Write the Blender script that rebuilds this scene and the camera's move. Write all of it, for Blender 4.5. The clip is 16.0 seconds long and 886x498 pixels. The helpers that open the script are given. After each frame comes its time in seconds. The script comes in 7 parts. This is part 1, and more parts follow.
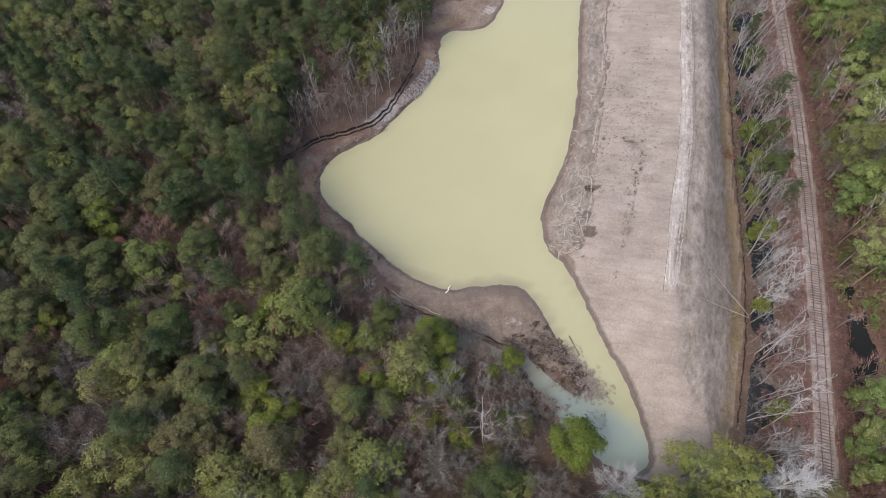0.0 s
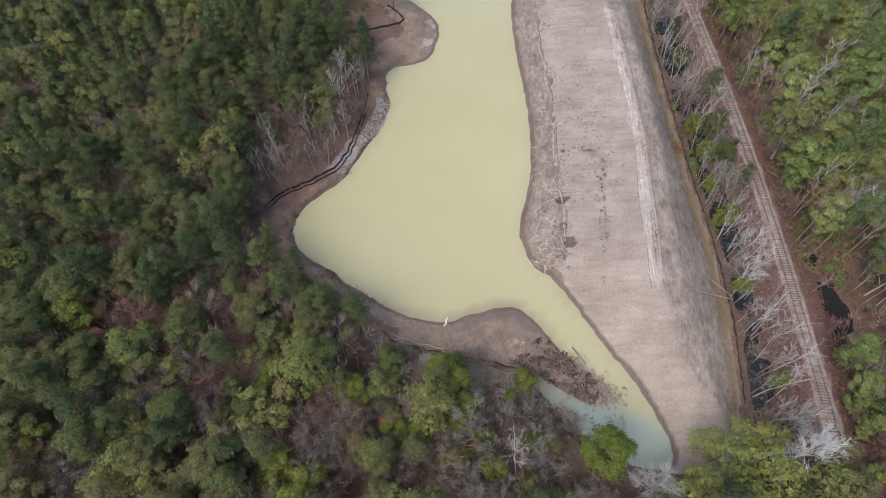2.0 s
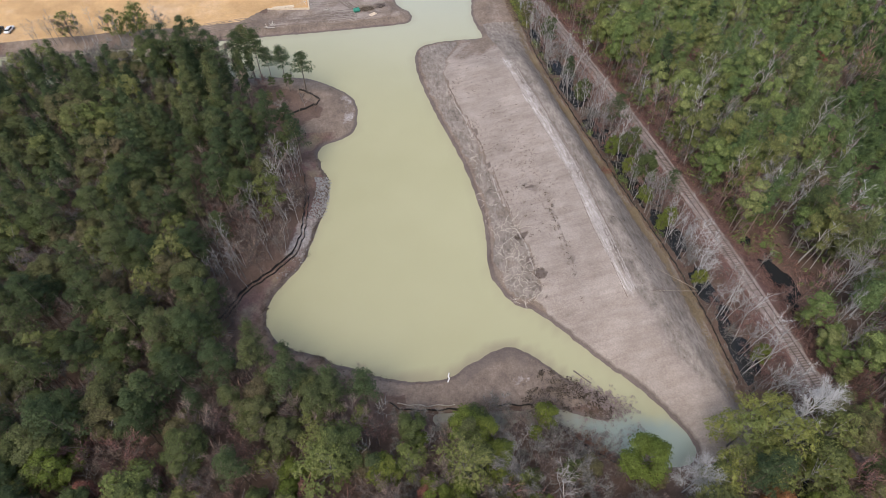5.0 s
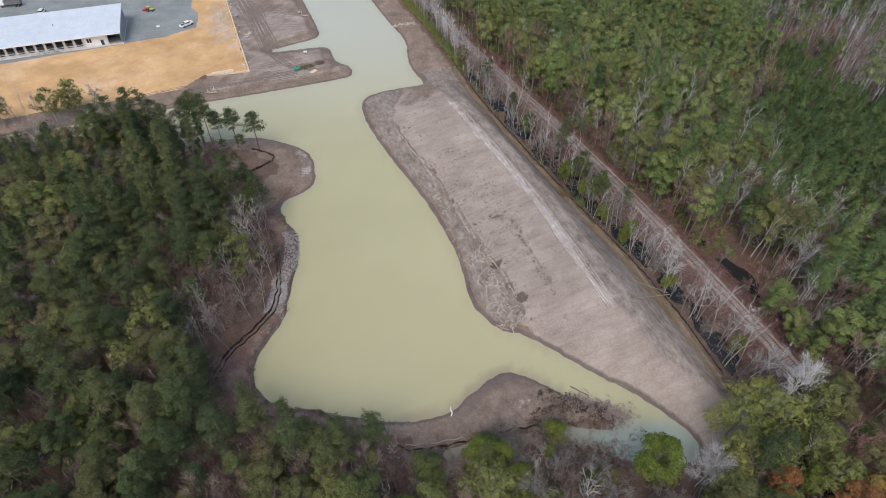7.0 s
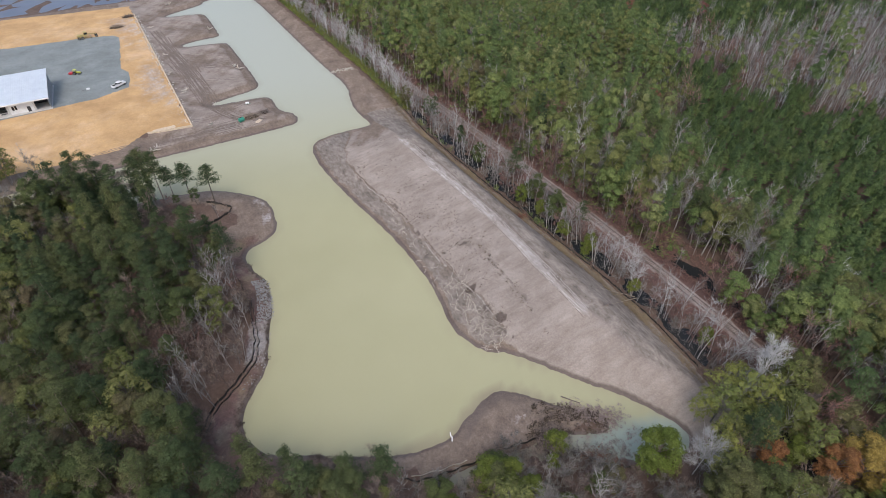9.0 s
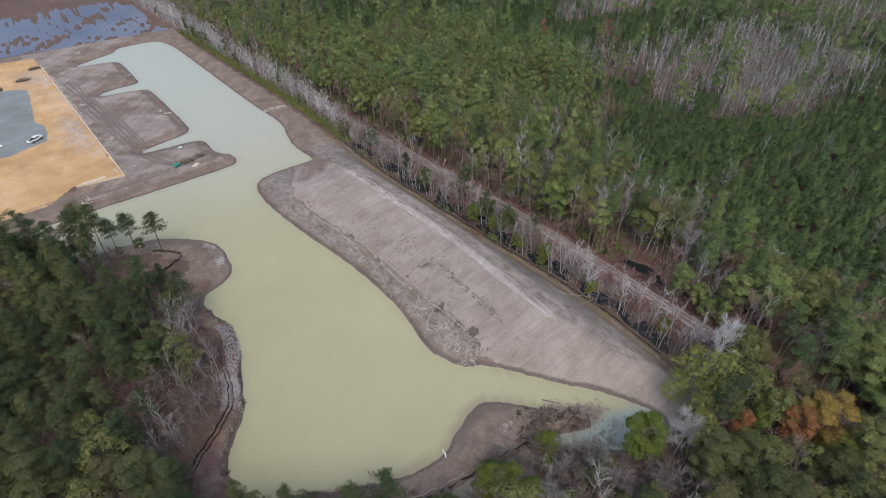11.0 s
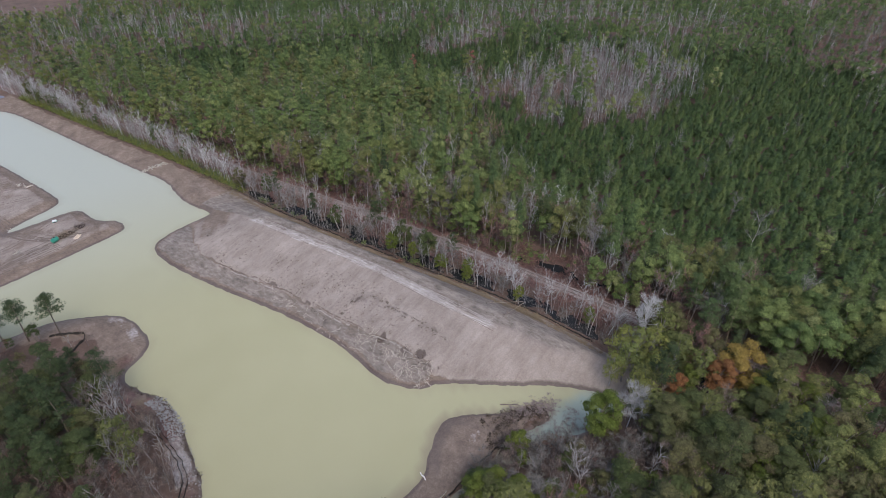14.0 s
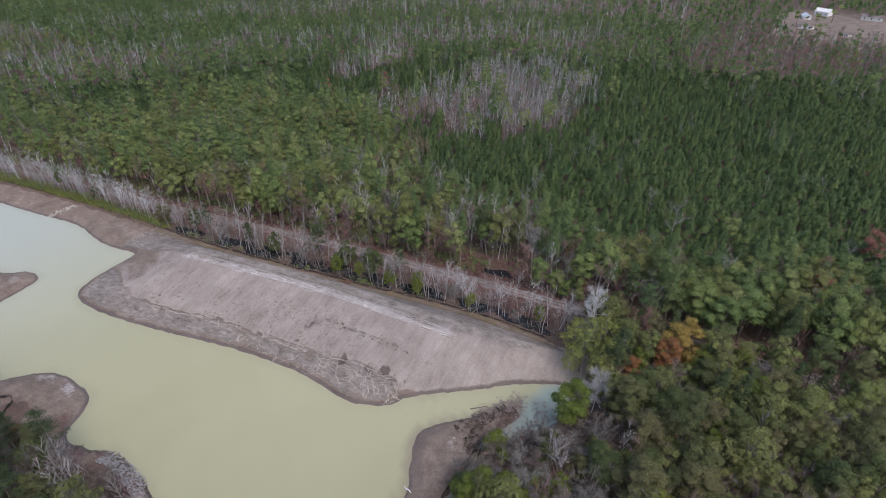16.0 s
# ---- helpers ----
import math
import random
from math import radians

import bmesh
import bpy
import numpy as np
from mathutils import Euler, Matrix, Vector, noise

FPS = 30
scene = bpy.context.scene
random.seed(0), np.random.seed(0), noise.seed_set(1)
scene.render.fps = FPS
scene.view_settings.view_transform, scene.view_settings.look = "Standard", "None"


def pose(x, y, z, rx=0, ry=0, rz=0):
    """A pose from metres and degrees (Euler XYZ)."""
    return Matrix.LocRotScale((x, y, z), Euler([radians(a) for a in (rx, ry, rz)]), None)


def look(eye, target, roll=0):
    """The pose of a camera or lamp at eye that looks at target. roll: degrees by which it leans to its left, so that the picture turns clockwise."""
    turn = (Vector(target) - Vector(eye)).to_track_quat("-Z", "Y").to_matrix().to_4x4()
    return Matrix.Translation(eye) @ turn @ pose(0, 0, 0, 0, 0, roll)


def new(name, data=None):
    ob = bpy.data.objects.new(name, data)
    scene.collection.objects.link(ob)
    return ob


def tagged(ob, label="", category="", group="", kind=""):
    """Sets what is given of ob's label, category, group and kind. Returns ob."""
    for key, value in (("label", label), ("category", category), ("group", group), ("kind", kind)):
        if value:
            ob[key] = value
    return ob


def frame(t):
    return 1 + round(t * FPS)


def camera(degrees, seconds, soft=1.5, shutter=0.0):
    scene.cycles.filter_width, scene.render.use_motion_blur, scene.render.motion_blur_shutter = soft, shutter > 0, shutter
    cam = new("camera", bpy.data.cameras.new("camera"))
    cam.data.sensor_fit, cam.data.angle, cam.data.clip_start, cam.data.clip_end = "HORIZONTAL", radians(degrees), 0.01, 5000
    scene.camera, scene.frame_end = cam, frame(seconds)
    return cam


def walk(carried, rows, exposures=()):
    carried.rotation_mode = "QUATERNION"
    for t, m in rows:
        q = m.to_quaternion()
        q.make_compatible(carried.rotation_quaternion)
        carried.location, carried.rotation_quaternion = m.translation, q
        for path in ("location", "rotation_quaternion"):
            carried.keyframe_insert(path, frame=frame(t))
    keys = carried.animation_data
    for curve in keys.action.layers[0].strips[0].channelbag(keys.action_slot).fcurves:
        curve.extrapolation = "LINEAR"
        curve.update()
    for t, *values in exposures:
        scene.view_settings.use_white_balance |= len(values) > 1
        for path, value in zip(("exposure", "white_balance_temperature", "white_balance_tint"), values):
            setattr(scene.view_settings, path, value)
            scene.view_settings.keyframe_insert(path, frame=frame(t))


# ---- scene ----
# camera: seconds, place, yaw, pitch, roll
cam = camera(77.0, 16.0, soft=0.4)
ROWS = [
    (0, -0.01, 0.00, 101.77, 18.11, -59.28, -0.26),
    (0.5, -2.57, -0.16, 102.03, 15.79, -58.86, -0.16),
    (1, -5.00, -0.30, 102.31, 13.00, -58.31, -0.06),
    (1.5, -7.33, -0.44, 102.58, 9.85, -57.63, 0.01),
    (2, -9.66, -0.58, 102.83, 6.69, -56.82, 0.08),
    (2.5, -12.01, -0.75, 103.04, 3.60, -55.93, 0.11),
    (3, -14.42, -0.92, 103.19, 0.88, -54.97, 0.15),
    (3.5, -16.93, -1.09, 103.31, -1.35, -53.93, 0.18),
    (4, -19.42, -1.30, 103.39, -3.74, -52.88, 0.18),
    (6.5, -31.17, -3.04, 102.97, -16.49, -46.67, -0.11),
    (7, -33.59, -3.09, 103.01, -18.36, -45.60, -0.15),
    (7.5, -35.94, -3.14, 103.08, -20.52, -44.57, -0.19),
    (8, -38.31, -3.17, 103.16, -22.57, -43.62, -0.22),
    (8.5, -40.64, -3.16, 103.28, -24.77, -42.62, -0.24),
    (9, -42.97, -3.13, 103.41, -27.15, -41.65, -0.27),
    (11.5, -54.67, -0.91, 104.17, -39.08, -38.04, -0.05),
    (12, -56.80, -0.10, 104.29, -41.50, -37.39, -0.06),
    (12.5, -58.88, 0.80, 104.40, -44.00, -36.78, -0.07),
    (13, -60.90, 1.80, 104.50, -46.60, -36.22, -0.06),
    (13.5, -62.85, 2.92, 104.59, -49.41, -35.67, -0.06),
    (14, -64.80, 4.17, 104.67, -52.01, -35.20, -0.04),
    (14.5, -66.75, 5.56, 104.71, -54.66, -34.71, -0.00),
    (15, -68.72, 7.07, 104.71, -57.36, -34.29, 0.07),
    (15.5, -70.72, 8.70, 104.70, -60.13, -33.75, 0.14),
    (16, -72.75, 10.41, 104.69, -62.55, -33.14, 0.24),
]
walk(cam, [(t, pose(x, y, z, 90 + pitch, 0, yaw) @ pose(0, 0, 0, 0, 0, roll)) for t, x, y, z, yaw, pitch, roll in ROWS],
     exposures=[(0, -0.06, 6600, 10), (4, -0.17, 6550, 10), (7, -0.37, 6450, 10), (9, -0.40, 6350, 10), (12, -0.50, 6200, 11), (14, -0.50, 6100, 12), (16, -0.44, 6000, 13)])

# ---- light ----
SUN_UP, SUN_ROUND = 54.0, 215.0
world = bpy.data.worlds.new("sky")
scene.world = world
world.use_nodes = True
wn = world.node_tree
wn.nodes.clear()
sky = wn.nodes.new("ShaderNodeTexSky")
sky.sky_type = "NISHITA"
sky.sun_disc = False
sky.sun_elevation, sky.sun_rotation = radians(SUN_UP), radians(SUN_ROUND)
sky.air_density, sky.dust_density, sky.ozone_density = 1.0, 4.0, 0.6
bg = wn.nodes.new("ShaderNodeBackground")
bg.inputs["Strength"].default_value = 0.28
wo = wn.nodes.new("ShaderNodeOutputWorld")
wn.links.new(sky.outputs[0], bg.inputs[0])
wn.links.new(bg.outputs[0], wo.inputs[0])
sun = new("sun", bpy.data.lights.new("sun", "SUN"))
sun.data.energy, sun.data.angle, sun.data.color = 0.84, radians(24), (1.0, 0.95, 0.88)
sun_dir = Vector((math.sin(radians(SUN_ROUND)) * math.cos(radians(SUN_UP)), math.cos(radians(SUN_ROUND)) * math.cos(radians(SUN_UP)), math.sin(radians(SUN_UP))))
sun.matrix_world = look(sun_dir * 200, (0, 0, 0))

rng = np.random.default_rng(7)


# ---- materials ----
def nodes_of(name):
    m = bpy.data.materials.new(name)
    m.use_nodes = True
    nt = m.node_tree
    return m, nt, nt.nodes["Principled BSDF"]


def add(nt, kind, **inputs):
    n = nt.nodes.new("ShaderNode" + kind)
    for k, v in inputs.items():
        n.inputs[k.replace("_", " ")].default_value = v
    return n


def noise_tex(nt, scale, detail=5.0, rough=0.6, coords=None):
    n = add(nt, "TexNoise", Scale=scale, Detail=detail, Roughness=rough)
    if coords is None:
        coords = nt.nodes.new("ShaderNodeTexCoord").outputs["Object"]
    nt.links.new(coords, n.inputs["Vector"])
    return n.outputs["Fac"]


def place(nt):
    return nt.nodes.new("ShaderNodeNewGeometry").outputs["Position"]


def ramp(nt, fac, stops):
    r = nt.nodes.new("ShaderNodeValToRGB")
    e = r.color_ramp.elements
    while len(e) < len(stops):
        e.new(0.5)
    for el, (p, c) in zip(e, stops):
        el.position = p
        el.color = (*c, 1) if len(c) == 3 else c
    nt.links.new(fac, r.inputs[0])
    return r.outputs[0]


def mixc(nt, fac, a, b, mode="MIX"):
    n = nt.nodes.new("ShaderNodeMix")
    n.data_type, n.blend_type = "RGBA", mode
    for sock, v in ((n.inputs[0], fac), (n.inputs[6], a), (n.inputs[7], b)):
        if isinstance(v, (int, float)):
            sock.default_value = v
        elif isinstance(v, tuple):
            sock.default_value = (*v, 1)
        else:
            nt.links.new(v, sock)
    return n.outputs[2]


def maths(nt, op, a, b=0.0, clamp=False):
    n = nt.nodes.new("ShaderNodeMath")
    n.operation, n.use_clamp = op, clamp
    for sock, v in zip(n.inputs, (a, b)):
        if isinstance(v, (int, float)):
            sock.default_value = v
        else:
            nt.links.new(v, sock)
    return n.outputs[0]


def bump(nt, shader, height, strength, distance):
    b = add(nt, "Bump", Strength=strength, Distance=distance)
    nt.links.new(height, b.inputs["Height"])
    nt.links.new(b.outputs[0], shader.inputs["Normal"])


def surface(name, dark, light, scale, rough=0.8, metal=0.0, relief=0.3, fine=6.0):
    """A worn surface: two colours mixed by coarse stains and fine grain, with relief."""
    m, nt, s = nodes_of(name)
    p = place(nt)
    a, b = noise_tex(nt, scale, 4, coords=p), noise_tex(nt, scale * fine, 6, coords=p)
    f = maths(nt, "ADD", maths(nt, "MULTIPLY", a, 0.6), maths(nt, "MULTIPLY", b, 0.4))
    nt.links.new(ramp(nt, f, [(0.36, dark), (0.64, light)]), s.inputs["Base Color"])
    s.inputs["Roughness"].default_value, s.inputs["Metallic"].default_value = rough, metal
    bump(nt, s, b, relief, 0.05)
    return m


def foliage(name, stops, gloss=0.12, through_light=0.30, lace=4.4, gaps=True):
    """Leaves: the tone differs from tree to tree and, less, from spray to spray."""
    m, nt, s = nodes_of(name)
    oi = nt.nodes.new("ShaderNodeObjectInfo").outputs["Random"]
    at = nt.nodes.new("ShaderNodeAttribute")
    at.attribute_name = "tint"
    tone = maths(nt, "FRACT", maths(nt, "ADD", oi, at.outputs["Fac"]))
    col = ramp(nt, tone, stops)
    isl = nt.nodes.new("ShaderNodeNewGeometry").outputs["Random Per Island"]
    col = mixc(nt, 1.0, col, ramp(nt, isl, [(0.0, (0.72, 0.72, 0.72)), (0.5, (0.98, 0.98, 0.98)), (1.0, (1.30, 1.28, 1.20))]), "MULTIPLY")
    fleck = noise_tex(nt, lace, 2.0, 0.6, coords=place(nt))
    col = mixc(nt, 1.0, col, ramp(nt, fleck, [(0.40, (0.52, 0.52, 0.54)), (0.60, (1.46, 1.46, 1.38))]), "MULTIPLY")
    nt.links.new(col, s.inputs["Base Color"])
    s.inputs["Roughness"].default_value = 0.6
    s.inputs["Specular IOR Level"].default_value = gloss
    tr = nt.nodes.new("ShaderNodeBsdfTranslucent")
    nt.links.new(col, tr.inputs["Color"])
    mx = nt.nodes.new("ShaderNodeMixShader")
    mx.inputs[0].default_value = through_light
    nt.links.new(s.outputs[0], mx.inputs[1])
    nt.links.new(tr.outputs[0], mx.inputs[2])
    if not gaps:
        nt.links.new(mx.outputs[0], nt.nodes["Material Output"].inputs[0])
        return m
    # gaps between the leaves of a spray
    gap = nt.nodes.new("ShaderNodeMixShader")
    nt.links.new(ramp(nt, fleck, [(0.425, (0, 0, 0)), (0.445, (1, 1, 1))]), gap.inputs[0])
    nt.links.new(nt.nodes.new("ShaderNodeBsdfTransparent").outputs[0], gap.inputs[1])
    nt.links.new(mx.outputs[0], gap.inputs[2])
    nt.links.new(gap.outputs[0], nt.nodes["Material Output"].inputs[0])
    return m


def bark_material(name, dark, light):
    m, nt, s = nodes_of(name)
    oi = nt.nodes.new("ShaderNodeObjectInfo").outputs["Random"]
    at = nt.nodes.new("ShaderNodeAttribute")
    at.attribute_name = "tint"
    tone = maths(nt, "FRACT", maths(nt, "ADD", oi, at.outputs["Fac"]))
    n = noise_tex(nt, 1.7, 5, coords=place(nt))
    f = maths(nt, "ADD", maths(nt, "MULTIPLY", tone, 0.65), maths(nt, "MULTIPLY", n, 0.45))
    nt.links.new(ramp(nt, f, [(0.2, dark), (0.85, light)]), s.inputs["Base Color"])
    s.inputs["Roughness"].default_value = 0.9
    return m


PINE = foliage("pine_needles", [(0.0, (0.048, 0.070, 0.035)), (0.35, (0.061, 0.086, 0.040)), (0.7, (0.079, 0.100, 0.045)), (1.0, (0.103, 0.115, 0.052))])
YOUNG = foliage("young_pine_needles", [(0.0, (0.072, 0.111, 0.048)), (0.5, (0.093, 0.138, 0.055)), (1.0, (0.122, 0.159, 0.062))])
LEAF = foliage("green_leaves", [(0.0, (0.065, 0.086, 0.036)), (0.3, (0.082, 0.103, 0.041)), (0.6, (0.099, 0.108, 0.049)), (0.85, (0.121, 0.117, 0.058)), (1.0, (0.117, 0.097, 0.063))])
LIME = foliage("lime_leaves", [(0.0, (0.101, 0.133, 0.031)), (1.0, (0.149, 0.168, 0.041))])
OLIVE = foliage("olive_leaves", [(0.0, (0.125, 0.142, 0.055)), (0.5, (0.152, 0.160, 0.062)), (1.0, (0.138, 0.168, 0.058))])
RUST = foliage("rust_leaves", [(0.0, (0.190, 0.085, 0.075)), (0.5, (0.230, 0.110, 0.080)), (1.0, (0.180, 0.100, 0.088))])
ORANGE = foliage("orange_leaves", [(0.0, (0.200, 0.086, 0.052)), (1.0, (0.220, 0.112, 0.052))])
GOLD = foliage("golden_leaves", [(0.0, (0.265, 0.190, 0.055)), (1.0, (0.240, 0.190, 0.062))])
# lighter copies of LEAF and PINE: the east wood's sunlight put into their colour
EASTLEAF = foliage("sunlit_green_leaves", [(0.0, (0.112, 0.160, 0.060)), (0.4, (0.148, 0.196, 0.071)), (0.7, (0.172, 0.210, 0.079)), (1.0, (0.200, 0.222, 0.098))])
EASTPINE = foliage("sunlit_pine_needles", [(0.0, (0.083, 0.125, 0.055)), (0.5, (0.108, 0.153, 0.064)), (1.0, (0.145, 0.184, 0.076))])
TWIGS = foliage("purple_brown_twigs", [(0.0, (0.150, 0.118, 0.108)), (0.5, (0.195, 0.155, 0.140)), (1.0, (0.225, 0.170, 0.150))], 0.1, 0.1, gaps=False)
GREYTWIGS = foliage("grey_twigs", [(0.0, (0.155, 0.145, 0.138)), (0.6, (0.205, 0.194, 0.186)), (1.0, (0.270, 0.260, 0.254))], 0.1, 0.1, gaps=False)
REDTWIGS = foliage("red_brown_twigs", [(0.0, (0.190, 0.105, 0.094)), (0.5, (0.225, 0.135, 0.122)), (1.0, (0.245, 0.165, 0.155))], 0.1, 0.1, gaps=False)
WILLOW = foliage("willow_leaves", [(0.0, (0.184, 0.201, 0.062)), (0.5, (0.215, 0.227, 0.070)), (1.0, (0.179, 0.211, 0.075))])
TUFT = foliage("dark_weeds", [(0.0, (0.072, 0.057, 0.046)), (1.0, (0.135, 0.108, 0.084))], gaps=False)
RUT = surface("churned_mud", (0.110, 0.084, 0.068), (0.215, 0.172, 0.142), 1.5)
PALERUT = surface("pale_dry_track", (0.25, 0.22, 0.195), (0.38, 0.345, 0.315), 1.5)
SHARD = surface("pale_rubble", (0.40, 0.37, 0.33), (0.68, 0.65, 0.60), 1.6)
BARK = bark_material("pine_bark", (0.090, 0.070, 0.055), (0.240, 0.190, 0.150))
GREY = bark_material("pale_grey_bark", (0.150, 0.140, 0.132), (0.370, 0.355, 0.342))
SILVER = bark_material("silver_bark", (0.300, 0.298, 0.298), (0.500, 0.497, 0.495))
OLDLOG = surface("weathered_log", (0.22, 0.185, 0.145), (0.40, 0.345, 0.275), 1.2)
ASHEN = bark_material("ashen_bark", (0.30, 0.298, 0.300), (0.58, 0.578, 0.58))
BROWNWOOD = bark_material("brown_bark", (0.105, 0.082, 0.072), (0.230, 0.190, 0.170))

# bare earth, litter, sand and gravel, spread by the plan
def ground_material():
    m, nt, s = nodes_of("ground")
    p = place(nt)
    big, mid, fine, grit = noise_tex(nt, 0.035, 4, coords=p), noise_tex(nt, 0.25, 6, 0.65, coords=p), noise_tex(nt, 1.6, 6, 0.7, coords=p), noise_tex(nt, 3.4, 5, 0.75, coords=p)
    big2 = noise_tex(nt, 0.11, 5, 0.62, coords=p)
    f = maths(nt, "ADD", maths(nt, "MULTIPLY", mid, 0.55), maths(nt, "MULTIPLY", fine, 0.45))
    masks = []
    for nm in ("earth_a", "earth_b", "earth_c"):
        at = nt.nodes.new("ShaderNodeAttribute")
        at.attribute_name = nm
        sp = nt.nodes.new("ShaderNodeSeparateColor")
        nt.links.new(at.outputs["Color"], sp.inputs[0])
        masks += [sp.outputs[0], sp.outputs[1], sp.outputs[2]]
    soil, sand, gravel, mud, lime, straw, dirt, grey, rust = masks
    # long drag marks across the graded slope
    mp = nt.nodes.new("ShaderNodeMapping")
    mp.inputs["Scale"].default_value = (0.14, 0.9, 0.1)
    nt.links.new(p, mp.inputs["Vector"])
    drag = noise_tex(nt, 1.0, 5, 0.6, coords=mp.outputs[0])
    mp2 = nt.nodes.new("ShaderNodeMapping")
    mp2.inputs["Scale"].default_value = (1.1, 0.42, 0.1)
    mp2.inputs["Rotation"].default_value = (0, 0, 0.5)
    nt.links.new(p, mp2.inputs["Vector"])
    rut = noise_tex(nt, 1.0, 5, 0.6, coords=mp2.outputs[0])
    col = ramp(nt, f, [(0.3, (0.080, 0.054, 0.042)), (0.5, (0.130, 0.088, 0.068)), (0.7, (0.190, 0.130, 0.100))])

    def layer(col, mask, stops, fac, edge=0.35):
        e = maths(nt, "ADD", mask, maths(nt, "MULTIPLY", maths(nt, "SUBTRACT", f, 0.5), edge))
        e = ramp(nt, e, [(0.38, (0, 0, 0)), (0.62, (1, 1, 1))])
        return mixc(nt, e, col, ramp(nt, fac, stops))
    sf = maths(nt, "ADD", maths(nt, "MULTIPLY", f, 0.62), maths(nt, "MULTIPLY", drag, 0.38))
    gf = maths(nt, "ADD", maths(nt, "MULTIPLY", f, 0.5), maths(nt, "MULTIPLY", rut, 0.5))
    df = maths(nt, "ADD", maths(nt, "MULTIPLY", f, 0.8), maths(nt, "MULTIPLY", rut, 0.2))
    col = layer(col, rust, [(0.3, (0.105, 0.060, 0.052)), (0.7, (0.225, 0.138, 0.120))], f)
    col = layer(col, dirt, [(0.36, (0.128, 0.096, 0.075)), (0.5, (0.198, 0.154, 0.122)), (0.62, (0.276, 0.220, 0.178))], df, 0.5)
    col = layer(col, soil, [(0.34, (0.222, 0.186, 0.160)), (0.48, (0.294, 0.250, 0.217)), (0.60, (0.342, 0.297, 0.261))], sf)
    col = layer(col, grey, [(0.38, (0.135, 0.113, 0.096)), (0.50, (0.220, 0.190, 0.164)), (0.60, (0.300, 0.264, 0.230))], gf)
    col = layer(col, straw, [(0.3, (0.120, 0.096, 0.060)), (0.7, (0.255, 0.200, 0.125))], f)
    col = layer(col, sand, [(0.32, (0.420, 0.255, 0.115)), (0.5, (0.540, 0.350, 0.165)), (0.68, (0.640, 0.470, 0.315))], maths(nt, "ADD", maths(nt, "MULTIPLY", df, 0.5), maths(nt, "MULTIPLY", big, 0.5)))
    col = layer(col, gravel, [(0.36, (0.180, 0.206, 0.206)), (0.64, (0.250, 0.278, 0.275))], df, 0.1)
    col = layer(col, lime, [(0.36, (0.260, 0.230, 0.212)), (0.5, (0.400, 0.366, 0.344)), (0.64, (0.560, 0.525, 0.500))], gf, 0.9)
    col = layer(col, mud, [(0.3, (0.100, 0.078, 0.066)), (0.7, (0.165, 0.130, 0.110))], f, 0.5)
    col = mixc(nt, 1.0, col, ramp(nt, grit, [(0.32, (0.80, 0.80, 0.80)), (0.68, (1.17, 1.17, 1.17))]), "MULTIPLY")
    col = mixc(nt, 1.0, col, ramp(nt, big2, [(0.36, (0.86, 0.85, 0.84)), (0.64, (1.11, 1.11, 1.11))]), "MULTIPLY")
    nt.links.new(col, s.inputs["Base Color"])
    nt.links.new(maths(nt, "SUBTRACT", 0.95, maths(nt, "MULTIPLY", mud, 0.35)), s.inputs["Roughness"])
    bump(nt, s, maths(nt, "ADD", fine, maths(nt, "MULTIPLY", grit, 0.5)), 0.42, 0.25)
    return m


def water_material(name, deep, shallow, rough, ripple):
    m, nt, s = nodes_of(name)
    p = place(nt)
    at = nt.nodes.new("ShaderNodeAttribute")
    at.attribute_name = "silt_and_sky"
    sp = nt.nodes.new("ShaderNodeSeparateColor")
    nt.links.new(at.outputs["Color"], sp.inputs[0])
    n = noise_tex(nt, 0.02, 3, coords=p)
    a = ramp(nt, n, [(0.35, deep), (0.65, shallow)])
    e = maths(nt, "ADD", sp.outputs[0], maths(nt, "MULTIPLY", maths(nt, "SUBTRACT", noise_tex(nt, 0.3, 5, coords=p), 0.5), 0.6))
    # northern water: sky reflection mixed into the colour as a paler grey
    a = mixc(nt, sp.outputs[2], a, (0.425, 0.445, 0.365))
    a = mixc(nt, ramp(nt, e, [(0.25, (0, 0, 0)), (0.75, (1, 1, 1))]), a, (0.300, 0.355, 0.300))
    nt.links.new(mixc(nt, maths(nt, "MULTIPLY", sp.outputs[1], 0.75), a, (0.255, 0.222, 0.155)), s.inputs["Base Color"])
    s.inputs["Roughness"].default_value = rough
    s.inputs["IOR"].default_value = 1.33
    bump(nt, s, noise_tex(nt, 1.2, 3, coords=p), ripple, 0.05)
    return m


GROUND = ground_material()
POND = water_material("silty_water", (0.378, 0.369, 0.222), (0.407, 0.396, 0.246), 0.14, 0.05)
SWAMP = water_material("dark_swamp_water", (0.020, 0.022, 0.024), (0.035, 0.036, 0.036), 0.06, 0.08)
# the sky's reflection on the marsh is put into its blue base colour
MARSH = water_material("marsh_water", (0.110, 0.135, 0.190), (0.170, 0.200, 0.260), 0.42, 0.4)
ROCK = surface("grey_stone", (0.13, 0.125, 0.12), (0.40, 0.39, 0.38), 2.2)
ROCKTAN = surface("tan_stone", (0.26, 0.24, 0.20), (0.52, 0.49, 0.43), 1.6)
STEEL = surface("rusty_rail_steel", (0.100, 0.080, 0.072), (0.210, 0.175, 0.160), 3, 0.65, 0.2)
TIE = surface("creosote_tie_wood", (0.085, 0.066, 0.058), (0.200, 0.160, 0.140), 0.6)
BALLAST = surface("ballast_stone", (0.165, 0.130, 0.118), (0.335, 0.280, 0.260), 0.7, relief=0.9)
FABRIC = surface("black_silt_fabric", (0.016, 0.015, 0.014), (0.050, 0.045, 0.040), 1.2)
